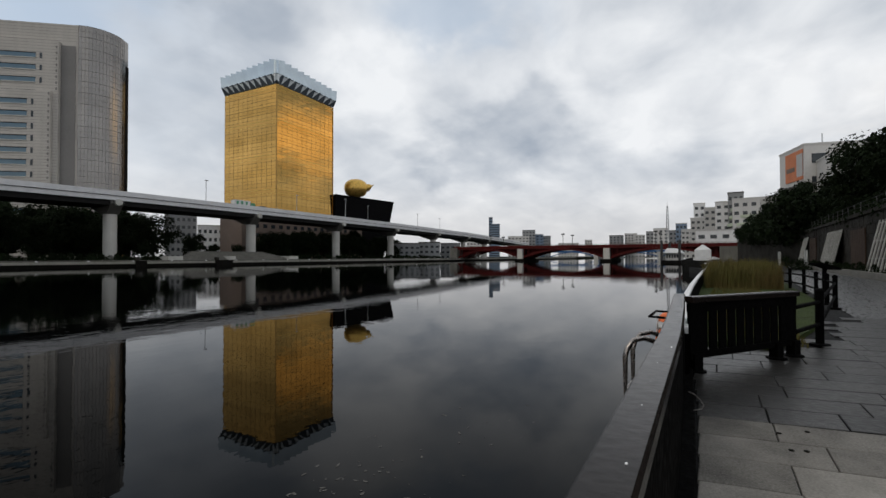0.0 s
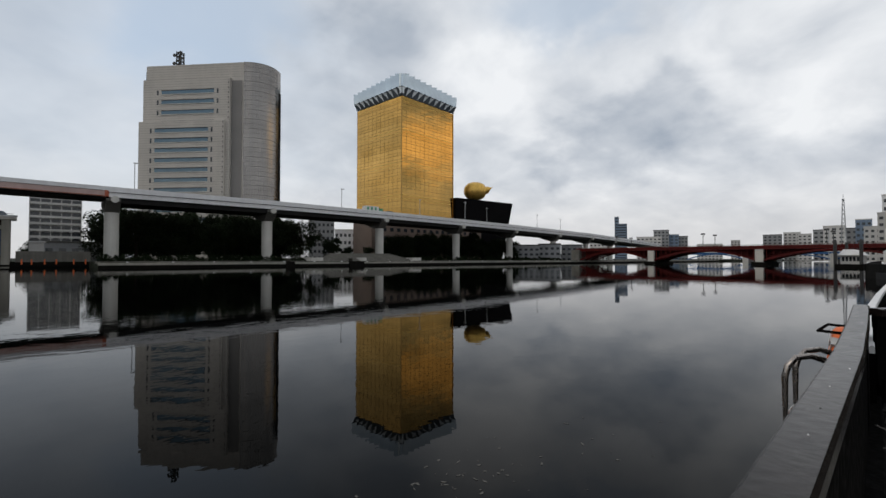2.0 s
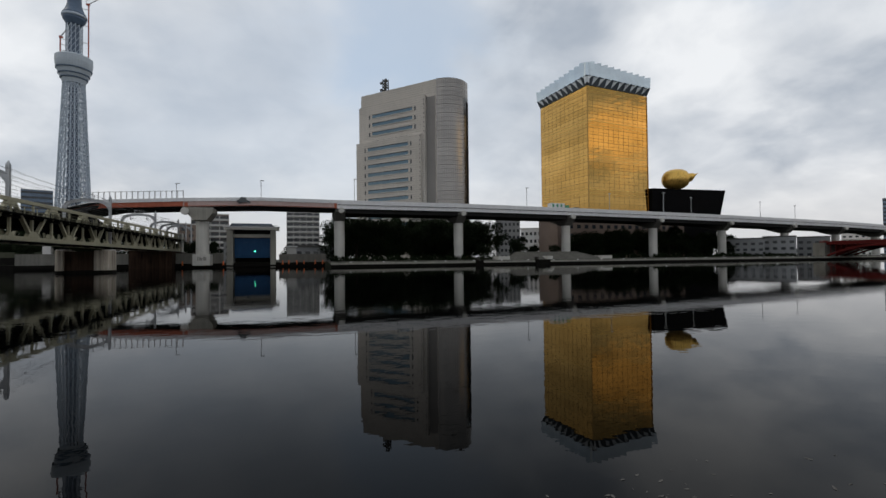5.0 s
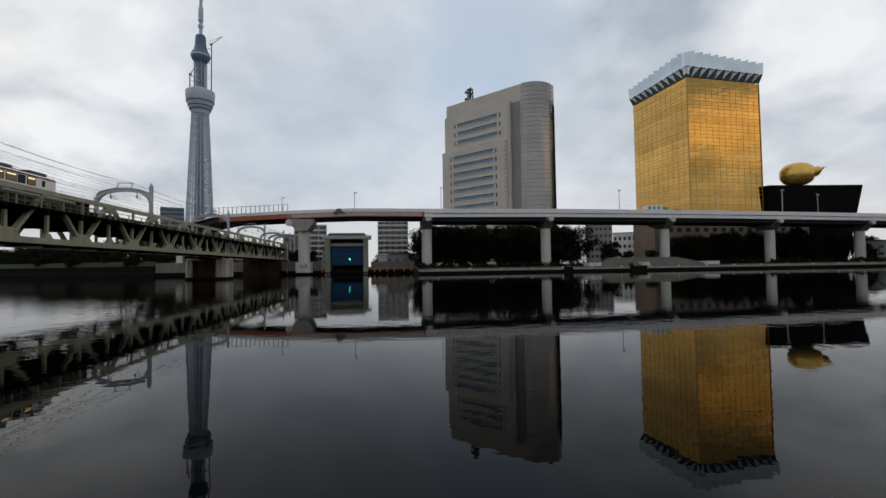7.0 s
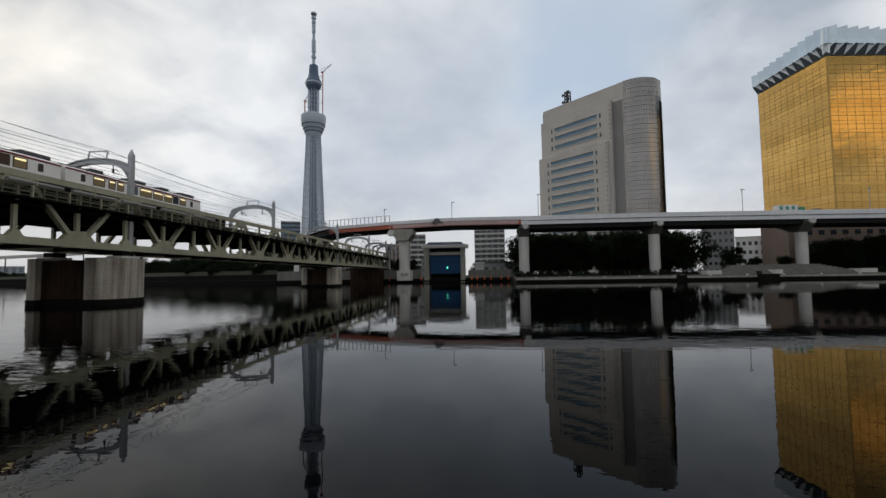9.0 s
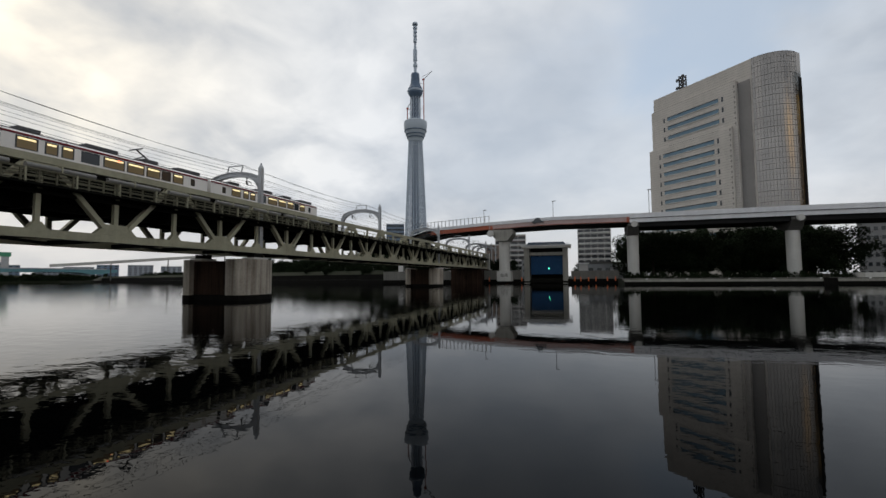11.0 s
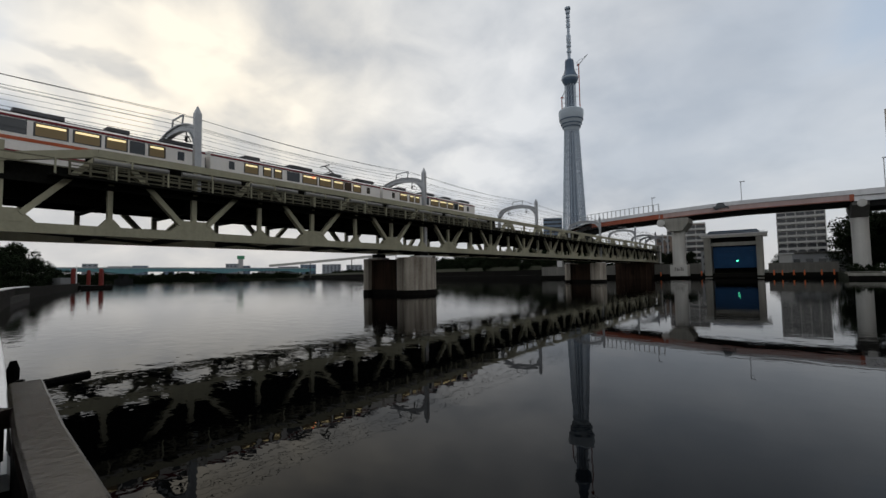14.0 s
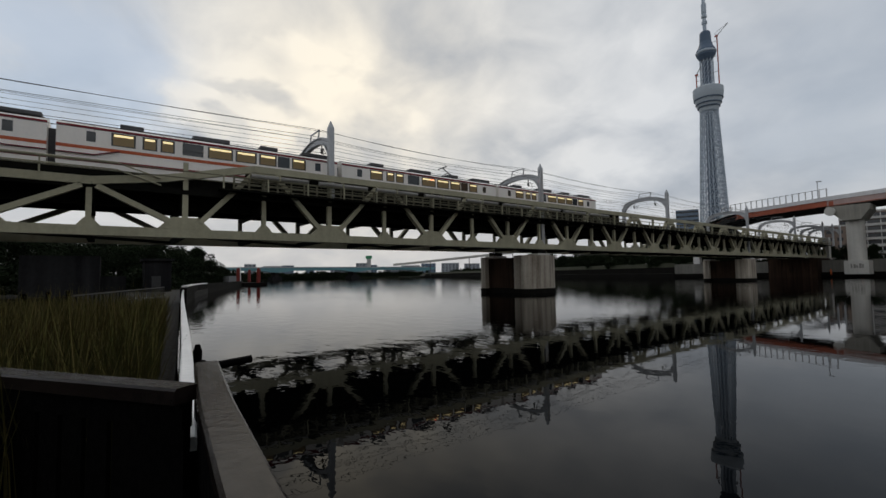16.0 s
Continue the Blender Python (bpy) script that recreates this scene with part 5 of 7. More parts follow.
part("abutment", B((RBX - 1, RBX + 19, -12, 3.0, -1, 6.1)), M["quay"], rb)
for y in (26, 66, 104):
    for dx in (0.8, 16):
        t = thing("bridge_lamp", "dark double-headed lamp post on the road bridge", "lamp post", "bridge lamps")
        bm = bmesh.new()
        tube(bm, [(RBX + dx, y, 6.9), (RBX + dx, y, 12.5)], 0.14, 6)
        part("pole", bm, M["wire"], t)
        part("lamp_head", B((RBX + dx - 0.5, RBX + dx + 0.5, y - 0.7, y + 0.7, 12.5, 13.1)), M["wire"], t)
# blue bridge seen through the arches, further downstream
db = thing("blue_road_bridge", "blue low arch bridge far downstream", "bridge")
part("deck", B((430, 445, 14, 150, 6.0, 7.6)), M["deepblue"], db)
for y in (50, 105):
    part("pier", B((429, 446, y - 2, y + 2, -2, 6.4)), M["concrete"], db)
for a, b in ((14, 50), (50, 105), (105, 150)):
    bm = bmesh.new()
    pts = [V(430.5, a + (b - a) * k / 14, 1.6 + 4.6 * (1 - (2 * k / 14 - 1) ** 2)) for k in range(15)]
    for p, q in zip(pts, pts[1:]):
        beam(bm, p, q, 0.6, 0.9)
    part("arch_rib", bm, M["deepblue"], db)

# ---- promenade ----
rail = thing("handrail", "dark flat-topped handrail with worn paint along the water", "railing")
RAIL = [(-3.3, 0.52), (-2.2, 0.39), (-1.2, 0.30), (0.0, 0.26), (1.04, 0.25), (3.5, 0.35), (5.4, 0.47), (7.2, 0.60)]


def sweep(bm, path, w, z0, z1, off=0.0):
    """A flat bar of width w along the plan path."""
    pts = [V(x, y, 0) for x, y in path]
    rows = []
    for i, p in enumerate(pts):
        d = (pts[min(i + 1, len(pts) - 1)] - pts[max(i - 1, 0)]).normalized()
        n = V(-d.y, d.x, 0)
        b = 0.012
        o = p + n * off
        rows.append([bm.verts.new(o + n * s * w / 2 + V(0, 0, z)) for s, z in ((-1, z0), (-1, z1 - b), (-1 + 2 * b / w, z1), (1 - 2 * b / w, z1), (1, z1 - b), (1, z0))])
    for a, b in zip(rows, rows[1:]):
        for k in range(6):
            bm.faces.new((a[k], a[(k + 1) % 6], b[(k + 1) % 6], b[k]))
    bm.faces.new(rows[0]), bm.faces.new(rows[-1][::-1])


bm = bmesh.new()
sweep(bm, RAIL, 0.145, RAIL_Z - 0.06, RAIL_Z)
part("top_rail", bm, M["railtop"], rail, "flat worn brown-grey rail cap")
for z in (1.0, 1.3, 1.52):
    bm = bmesh.new()
    sweep(bm, RAIL, 0.05, z, z + 0.05)
    part("mid_rail", bm, M["blackrail"], rail)
for i in (0, 2, 4, 6, 7):
    x, y = RAIL[i]
    part("post", B((x - 0.05, x + 0.05, y - 0.06, y + 0.06, FLOOR_Z - 0.04, RAIL_Z - 0.05)), M["blackrail"], rail)
bm = bmesh.new()
sweep(bm, RAIL, 0.03, FLOOR_Z + 0.06, 1.7, -0.035)
part("infill_panel", bm, M["blackrail"], rail, "black solid panel below the rail cap")
bm = bmesh.new()
sweep(bm, RAIL, 0.30, FLOOR_Z - 0.05, FLOOR_Z + 0.05, 0.0)
part("kerb", bm, M["blackrail"], rail)
random.seed(5)
for k in range(11):
    x = 0.9 + 0.42 * k + random.uniform(-0.15, 0.15)
    y = 0.25 + 0.0085 * (x - 1) ** 2 + random.uniform(-0.045, 0.045)
    bm = bmesh.new()
    s = random.uniform(0.002, 0.0045)
    prism(bm, [(x + s * (1 + 0.5 * random.random()) * 1.6 * math.cos(a), y + s * (0.6 + 0.6 * random.random()) * math.sin(a)) for a in [i * math.pi / 3.5 for i in range(7)]], RAIL_Z - 0.002, RAIL_Z + 0.0015)
    part("paint_chip", bm, M["white"] if k % 3 else M["wire"], rail, "small pale chip in the paint" if k % 3 else "small dark hole in the paint")


def slat_panel(a, b, n, legs, name, label, bands=True):
    """A waist-high panel of upright slats from a to b with a flat cap."""
    t = thing(name, label, "railing", "slatted end panels")
    a, b = V(a[0], a[1], 0), V(b[0], b[1], 0)
    d = (b - a)
    nrm = V(-d.y, d.x, 0).normalized()
    bm = bmesh.new()
    sweep(bm, [(a.x, a.y), (b.x, b.y)], 0.15, RAIL_Z - 0.08, RAIL_Z)
    part("cap_rail", bm, M["railtop"], t)
    up_ = V(0, 0, 1)
    for f0, f1, z0, z1 in ((0, 1, 1.55, RAIL_Z - 0.08), (0, 1, 0.93, 1.02)):
        bm = bmesh.new()
        beam(bm, a + up_ * (z0 + z1) / 2, b + up_ * (z0 + z1) / 2, 0.06, z1 - z0)
        part("cross_rail", bm, M["blackrail"], t)
    for k in range(n):
        f = 0.12 + 0.66 * k / (n - 1)
        p = a + d * f
        bm = bmesh.new()
        beam(bm, p + up_ * 0.98, p + up_ * 1.6, d.length * 0.66 / n * 0.86, 0.025, up=nrm)
        part("slat", bm, M["blackrail"], t)
    for f0, f1 in ((0.0, 0.1), (0.84, 1.0)):
        bm = bmesh.new()
        p, q = a + d * f0, a + d * f1
        beam(bm, (p + q) / 2 + up_ * 0.96, (p + q) / 2 + up_ * 1.66, (q - p).length, 0.04, up=nrm)
        part("end_board", bm, M["blackrail"], t)
    for f in legs:
        p = a + d * f
        bm = bmesh.new()
        beam(bm, p + up_ * (FLOOR_Z - 0.03), p + up_ * 1.0, 0.16, 0.12, up=nrm)
        lathe(bm, [(0.14, FLOOR_Z - 0.01), (0.14, FLOOR_Z + 0.015), (0.05, FLOOR_Z + 0.03)], 10, (p.x, p.y))
        part("leg", bm, M["blackrail"], t)
    return t


slat_panel((6.75, 0.46), (8.75, -0.85), 9, (0.05, 0.8, 0.98), "slatted_panel", "black slatted steel railing panel with a pale-edged cap")
slat_panel((-2.62, 0.33), (-5.6, -1.72), 13, (0.05, 0.5, 0.98), "slatted_panel", "black slatted steel railing panel beside the reed bed")

# low parapet with a white coping on both sides of the bay
UPS = [(-2.95, 0.36), (-4.0, 0.50), (-5.65, 0.70), (-7.8, 0.95), (-12.6, 1.48), (-20, 2.3), (-32.7, 3.75), (-44, 5.1)]
DNS = [(6.4, 0.50), (9, 0.68), (12.1, 0.86), (16, 1.0), (22.3, 1.16), (34, 1.4), (48, 1.55), (57, 1.75), (66, 2.6)]
for path, lab in ((UPS, "black river parapet with white coping beside the reeds"), (DNS, "curving black river parapet with white coping")):
    t = thing("river_parapet", lab, "parapet", kind="structure")
    for i in range(len(path) - 1):
        bm = bmesh.new()
        a, b = V(*path[i], 0), V(*path[i + 1], 0)
        g = (b - a).normalized() * 0.004
        sweep(bm, [(a + g).xy[:], (b - g).xy[:]], 0.125, 1.32, 1.40)
        part("coping", bm, M["white"], t, "white painted coping")
    bm = bmesh.new()
    sweep(bm, path, 0.14, -0.5, 1.32, 0.0)
    part("wall_face", bm, M["blackrail"], t)
far_wall = thing("river_parapet", "dark parapet along the bank beyond the bay", "parapet", kind="structure")
bm = bmesh.new()
sweep(bm, [(66, 2.6), (77, 5.8), (124, 8.6), (205, 12.2)], 0.4, -0.5, 1.7)
sweep(bm, [(-44, 5.1), (-53, 6.6), (-70, 9.6), (-90, 15.2), (-150, 33.2), (-260, 58.2), (-430, 84)], 0.5, -0.5, 1.55)
part("wall_face", bm, M["quay_dark"], far_wall)
bm = bmesh.new()
sweep(bm, [(-50, 5.9), (-58, 7.4), (-68, 9.3), (-80, 12.4)], 0.5, 1.55, 1.68, 0.02)
part("coping", bm, M["white"], far_wall)

# ladder handles and life ring outside the rail
lad = thing("river_ladder", "stainless tube ladder handles outside the rail", "ladder")
for dx in (0.0, 0.45):
    bm = bmesh.new()
    dx += 0.25
    pts = [(4.85 + dx, 0.95, -0.6), (4.85 + dx, 0.95, 1.22), (4.87 + dx, 0.93, 1.31), (4.92 + dx, 0.88, 1.39), (5.0 + dx, 0.78, 1.41), (5.05 + dx, 0.64, 1.36), (5.06 + dx, 0.6, 1.26), (5.06 + dx, 0.6, 0.6)]
    tube(bm, pts, 0.028, 10)
    part("handle", bm, M["chrome"], lad, "bent stainless steel tube handle", smooth=True)
for z in (0.15, 0.5, 0.85):
    bm = bmesh.new()
    tube(bm, [(5.1, 0.95, z), (5.55, 0.95, z)], 0.02, 8)
    part("rung", bm, M["chrome"], lad)
ring = thing("life_buoy", "orange and white life buoy on a black bracket", "life buoy")
bm = bmesh.new()
R, r = 0.33, 0.075
N1, N2 = 28, 10
vs = [[bm.verts.new((R * math.cos(a) + r * math.cos(b) * math.cos(a), r * math.sin(b), R * math.sin(a) + r * math.cos(b) * math.sin(a))) for b in [j * 2 * math.pi / N2 for j in range(N2)]] for a in [i * 2 * math.pi / N1 for i in range(N1)]]
for i in range(N1):
    for j in range(N2):
        bm.faces.new((vs[i][j], vs[(i + 1) % N1][j], vs[(i + 1) % N1][(j + 1) % N2], vs[i][(j + 1) % N2]))
rm = pose(6.4, 0.74, 1.17, 8, 0, 8)
bmesh.ops.transform(bm, matrix=rm, verts=bm.verts)
part("ring", bm, M["orange"], ring, smooth=True)
for a in (0.8, 2.4, 3.9, 5.5):
    bm = bmesh.new()
    beam(bm, (R * math.cos(a - 0.13), 0, R * math.sin(a - 0.13)), (R * math.cos(a + 0.13), 0, R * math.sin(a + 0.13)), 0.165, 0.165, up=(0, 1, 0))
    bmesh.ops.transform(bm, matrix=rm, verts=bm.verts)
    part("band", bm, M["white"], ring)
bm = bmesh.new()
tube(bm, [(6.05, 0.56, 1.54), (6.05, 0.84, 1.55), (6.7, 0.84, 1.55), (6.7, 0.6, 1.54)], 0.016, 6)
tube(bm, [(6.35, 0.55, 1.0), (6.35, 0.7, 1.0), (6.35, 0.7, 1.3)], 0.03, 6)
part("bracket", bm, M["blackrail"], ring)
rope = bmesh.new()
tube(rope, [(4.92, 0.30, 0.815), (4.98, 0.24, 0.82), (5.04, 0.22, 0.84), (5.08, 0.25, 0.88), (5.06, 0.30, 0.93), (5.02, 0.35, 0.96)], 0.006, 6)
solid("rope", rope, M["rope"], "short pale rope end tied to the rail", "rope", smooth=True)

# post and rail fence round the lawn
POSTS = [(10.0, -1.31), (17.1, -2.6), (18.6, -2.63), (20.6, -2.62), (23.3, -2.58), (25.6, -2.34), (27.0, -1.88), (28.6, -1.28), (30.2, -0.64)]
lf = thing("lawn_fence", "black steel post and rail fence round the lawn", "fence")
for i, (x, y) in enumerate(POSTS):
    bm = bmesh.new()
    lathe(bm, [(0.15, FLOOR_Z - 0.02), (0.15, FLOOR_Z + 0.02), (0.062, FLOOR_Z + 0.03), (0.062, 1.66), (0.07, 1.67), (0.07, 1.71), (0.03, 1.74)], 12, (x, y))
    part("post", bm, M["blackrail"], lf)
chain = [(8.75, -0.85)] + POSTS
for a, b in zip(chain, chain[1:]):
    for z in (1.12, 1.5):
        bm = bmesh.new()
        tube(bm, [(*a, z), (*b, z)], 0.035, 8)
        part("rail", bm, M["blackrail"], lf)
sg = thing("sign_board", "slanted dark information board on a post", "sign", m=pose(20.6, -2.85, 0))
part("post", B((-0.08, 0.08, -0.06, 0.06, FLOOR_Z - 0.02, 1.85)), M["blackrail"], sg)
bm = bmesh.new()
beam(bm, (-0.35, 0.25, 2.02), (0.3, -0.3, 1.82), 0.5, 0.05)
part("board", bm, M["blackrail"], sg)
upf = thing("promenade_fence", "dark steel picket fence beside the upstream path", "fence")
for k in range(34):
    f = k / 33
    p = V(-24, -1.2, 0).lerp(V(-43, 3.6, 0), f)
    part("picket", B((p.x - 0.03, p.x + 0.03, p.y - 0.03, p.y + 0.03, FLOOR_Z - 0.03, 1.75)), M["wire"], upf)
for z in (0.95, 1.7):
    bm = bmesh.new()
    beam(bm, (-24, -1.2, z), (-43, 3.6, z), 0.05, 0.06)
    part("rail", bm, M["wire"], upf)
upr = thing("promenade_fence", "dark post and rail fence behind the reed bed", "fence")
for k in range(9):
    p = V(-9, -5.2, 0).lerp(V(-25, -1.4, 0), k / 8)
    part("post", B((p.x - 0.08, p.x + 0.08, p.y - 0.08, p.y + 0.08, FLOOR_Z - 0.03, 1.9)), M["blackrail"], upr)
for z in (1.2, 1.65):
    bm = bmesh.new()
    beam(bm, (-9, -5.2, z), (-25, -1.4, z), 0.06, 0.07)
    part("rail", bm, M["blackrail"], upr)
bm = bmesh.new()
prism(bm, [(-16, -6.6), (-30, -3.0), (-48, 2.4), (-47, 3.9), (-29, -0.9), (-15.4, -4.2)], FLOOR_Z - 0.03, FLOOR_Z + 0.03)
solid("path", bm, M["palepath"], "pale concrete promenade path upstream", "path", kind="structure")

# reed beds and lawn
bm = bmesh.new()
prism(bm, [(9.0, 0.55), (12, 0.76), (22, 1.05), (33, 1.3), (34, -0.6), (31, -2.6), (17.5, -2.4), (13.2, -1.8), (10.9, -1.2), (9.0, -0.6)], FLOOR_Z - 0.03, FLOOR_Z + 0.06)
solid("lawn", bm, M["lawn"], "short dark green lawn behind the fence", "lawn", kind="structure")


def blades(name, n, place, hmin, hmax, label, seed, wide=0.008, material="grass"):
    random.seed(seed)
    verts, faces = [], []
    for _ in range(n):
        x, y = place()
        h = random.uniform(hmin, hmax) * (1.0 if random.random() < 0.8 else 1.15)
        a, lean, w = random.uniform(0, 6.283), random.uniform(0.05, 0.35) * h, random.uniform(0.6, 1.3) * wide
        ca, sa = math.cos(a), math.sin(a)
        i = len(verts)
        for f, ww in ((0.0, 1.0), (0.55, 0.8), (1.0, 0.12)):
            px, py, pz = x + ca * lean * f * f, y + sa * lean * f * f, FLOOR_Z + h * f * (1 - 0.1 * f)
            verts += [(px - sa * w * ww, py + ca * w * ww, pz), (px + sa * w * ww, py - ca * w * ww, pz)]
        faces += [(i, i + 1, i + 3, i + 2), (i + 2, i + 3, i + 5, i + 4)]
    me = bpy.data.meshes.new(name)
    me.from_pydata(verts, [], faces)
    me.materials.append(M[material])
    return tagged(new(name, me), label, "grass", kind="stuff")


def in_left():
    x = -random.uniform(3.6, 18.0)
    return x, random.uniform(-2.6 + 0.06 * x, 0.2 - 0.095 * (x + 3.6))


def in_right():
    x = random.uniform(24, 36)
    return x, random.uniform(-2.0, 0.95)


blades("reed_bed", 15000, in_left, 0.8, 1.25, "dry yellow-green reeds along the parapet", 3)
blades("reed_bed", 3000, in_left, 0.85, 1.45, "tall straw-coloured reed stalks with pale tips", 13, 0.006, "drygrass")
blades("reed_bed", 12000, in_right, 0.6, 1.45, "tall yellow-green reeds with pale plumes", 4, 0.012, "drygrass")
blades("lawn_grass", 6000, lambda: (random.uniform(9.5, 26), random.uniform(-1.1, 0.6)), 0.08, 0.22, "short grass blades on the lawn", 5, 0.008, "drygrass")

# ---- stone embankment wall behind the promenade ----
ew = thing("embankment_wall", "dark stone embankment wall with white trellis panels", "wall", kind="structure")
part("wall_face", B((18, 86, -10.6, -9.6, 0.3, 5.7)), M["stone"], ew)
part("coping", B((18, 86, -10.8, -9.4, 5.7, 6.0)), M["stone"], ew)
bm = bmesh.new()
beam(bm, (86, -10.1, 3.0), (122, -2.2, 3.0), 1.0, 5.4)
part("wall_face", bm, M["stone"], ew)
bm = bmesh.new()
beam(bm, (18, -9.9, 7.0), (86, -9.9, 7.0), 0.05, 0.06)
beam(bm, (18, -9.9, 6.6), (86, -9.9, 6.6), 0.05, 0.06)
part("guard_rail", bm, M["truss_dark"], ew)
for k in range(28):
    part("guard_post", B((18 + k * 2.5, 18.08 + k * 2.5, -9.95, -9.87, 6.0, 7.05)), M["wire"], ew)
random.seed(8)
for r in range(6):
    for k in range(40):
        x = 30 + k * 1.4 + (0.7 if r % 2 else 0)
        part("stone", B((x + 0.03, x + 1.34, -9.6, -9.6 + random.uniform(0.03, 0.09), 0.85 + r * 0.8, 1.6 + r * 0.8)), M["stone"], ew)
part("planter_bed", B((26, 84, -9.5, -8.0, 0.5, 1.15)), M["soil"], ew)
part("planter_kerb", B((26, 84, -8.0, -7.7, 0.5, 1.2)), M["quay"], ew)
for x0, n, ww in ((33, 6, 0.9), (39.5, 6, 0.9), (58, 8, 0.9), (80, 4, 1.0)):
    t = thing("trellis_panel", "leaning white trellis panel against the stone wall", "trellis", "trellis panels")
    for k in range(n + 1):
        x = x0 + k * ww
        bm = bmesh.new()
        beam(bm, (x, -8.6, 1.15), (x + 0.2, -9.45, 4.9), 0.1, 0.08)
        part("slat", bm, M["whitepaint"], t)
    for f in (0.25, 0.6, 0.95):
        bm = bmesh.new()
        beam(bm, (x0, -8.6 - 0.85 * f, 1.15 + 3.75 * f), (x0 + n * ww + 0.2, -8.6 - 0.85 * f, 1.15 + 3.75 * f), 0.07, 0.05)
        part("crossbar", bm, M["whitepaint"], t)
    bm = bmesh.new()
    beam(bm, (x0 + n * ww / 2, -8.72, 1.15), (x0 + n * ww / 2, -9.5, 4.85), n * ww, 0.03, up=(0, 1, 0.2))
    part("backing", bm, M["trellisback"], t)
for x0, n in ((71, 2), (90, 3)):
    t = thing("white_board", "small white board leaning on the wall foot", "board", "white boards")
    for k in range(n):
        y = -8.3 if x0 < 86 else -8.0 + (x0 - 86) * 0.22
        part("panel", B((x0 + k * 1.6, x0 + k * 1.6 + 1.3, y, y + 0.08, 0.74, 3.0)), M["whitepaint"], t)
for x0 in (49.5, 74):
    t = thing("timber_panel", "brown weathered board panel against the wall", "panel", "timber panels")
    for k in range(6):
        part("board", B((x0 + k * 0.85, x0 + k * 0.85 + 0.8, -9.5, -9.42, 1.15, 4.6)), M["boards"], t)


# ---- trees ----
def crown_mesh(seed, h, w, leaves, clumps):
    """A crown of leaf cards in uneven clumps with gaps between them."""
    rng = random.Random(seed)
    cs = []
    for _ in range(clumps):
        a, rr, z = rng.uniform(0, 6.283), w * 0.42 * math.sqrt(rng.random()), rng.uniform(0.2, 0.92)
        cs.append((rr * math.cos(a) * (1.25 - 0.6 * abs(z - 0.6)), rr * math.sin(a), z * h, rng.uniform(0.12, 0.22) * w))
    verts, faces = [], []
    for _ in range(leaves):
        cx, cy, cz, cr = rng.choice(cs)
        d = Vector((rng.gauss(0, 1), rng.gauss(0, 1), rng.gauss(0, 0.8)))
        d = d.normalized() * cr * rng.uniform(0.55, 1.08)
        p = Vector((cx, cy, cz)) + d
        s = rng.uniform(0.16, 0.34) * (h / 10) ** 0.5
        n = (d.normalized() + Vector((rng.gauss(0, 0.5), rng.gauss(0, 0.5), rng.gauss(0, 0.5)))).normalized()
        u = n.orthogonal().normalized()
        u = (u * math.cos(1.7 * s * 9) + n.cross(u) * math.sin(1.7 * s * 9)) * s
        v = n.cross(u) * 0.7
        i = len(verts)
        verts += [p - u, p + v * 0.8, p + u, p - v * 0.8]
        faces.append((i, i + 1, i + 2, i + 3))
    me = bpy.data.meshes.new("crown")
    me.from_pydata([v[:] for v in verts], [], faces)
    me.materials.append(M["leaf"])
    return me, cs


def trunk_mesh(seed, h, w, cs):
    rng = random.Random(seed)
    bm = bmesh.new()
    r = 0.028 * h
    for i in range(6):
        z0, z1 = h * 0.5 * i / 6, h * 0.5 * (i + 1) / 6
        r0, r1 = r * (1 - 0.09 * i), r * (1 - 0.09 * (i + 1))
        lathe(bm, [(r0, z0), (r1, z1)], 8, (0.02 * h * math.sin(i * 0.7), 0.0), caps=True)
    for cx, cy, cz, cr in cs[:9]:
        tube(bm, [(0, 0, h * rng.uniform(0.22, 0.45)), (cx * 0.5, cy * 0.5, cz * 0.75), (cx, cy, cz)], 0.007 * h, 5)
    return mesh_of("trunk", bm, M["bark"])


TREES = []
for sd, h, w in ((1, 12.0, 11.0), (2, 10.5, 9.5), (3, 13.0, 10.0), (4, 11.0, 12.0)):
    cm, cs = crown_mesh(sd, h, w, 7000, 34)
    TREES.append((trunk_mesh(sd, h, w, cs), cm))
bush_me, _ = crown_mesh(9, 3.0, 4.4, 1500, 14)
random.seed(21)


def tree(x, y, z, s, label="dark leafy tree on the river bank", group="bank trees"):
    tm, cm = random.choice(TREES)
    t = thing("tree", label, "tree", group, m=pose(x, y, z, 0, 0, random.uniform(0, 360)) @ Matrix.Diagonal((s * random.uniform(0.92, 1.1), s * random.uniform(0.92, 1.1), s, 1)))
    for nm, me in (("trunk", tm), ("crown", cm)):
        o = new(nm, me)
        o.parent = t
    return t


def bush(x, y, z, s, label="dark rounded shrub on the bank", group="shrubs"):
    t = thing("shrub", label, "shrub", group, m=pose(x, y, z - 0.9 * s, 0, 0, random.uniform(0, 360)) @ Matrix.Diagonal((s, s, s, 1)))
    o = new("foliage", bush_me)
    o.parent = t
    return t


# far bank, under and behind the expressway
for k in range(12):
    tree(14 + k * 5.2 + random.uniform(-1, 1), 158 + random.uniform(-2, 8), 1.3, random.uniform(1.05, 1.32))
for k in range(9):
    tree(18 + k * 6.6, 170 + random.uniform(-3, 6), 1.3, random.uniform(1.25, 1.5))
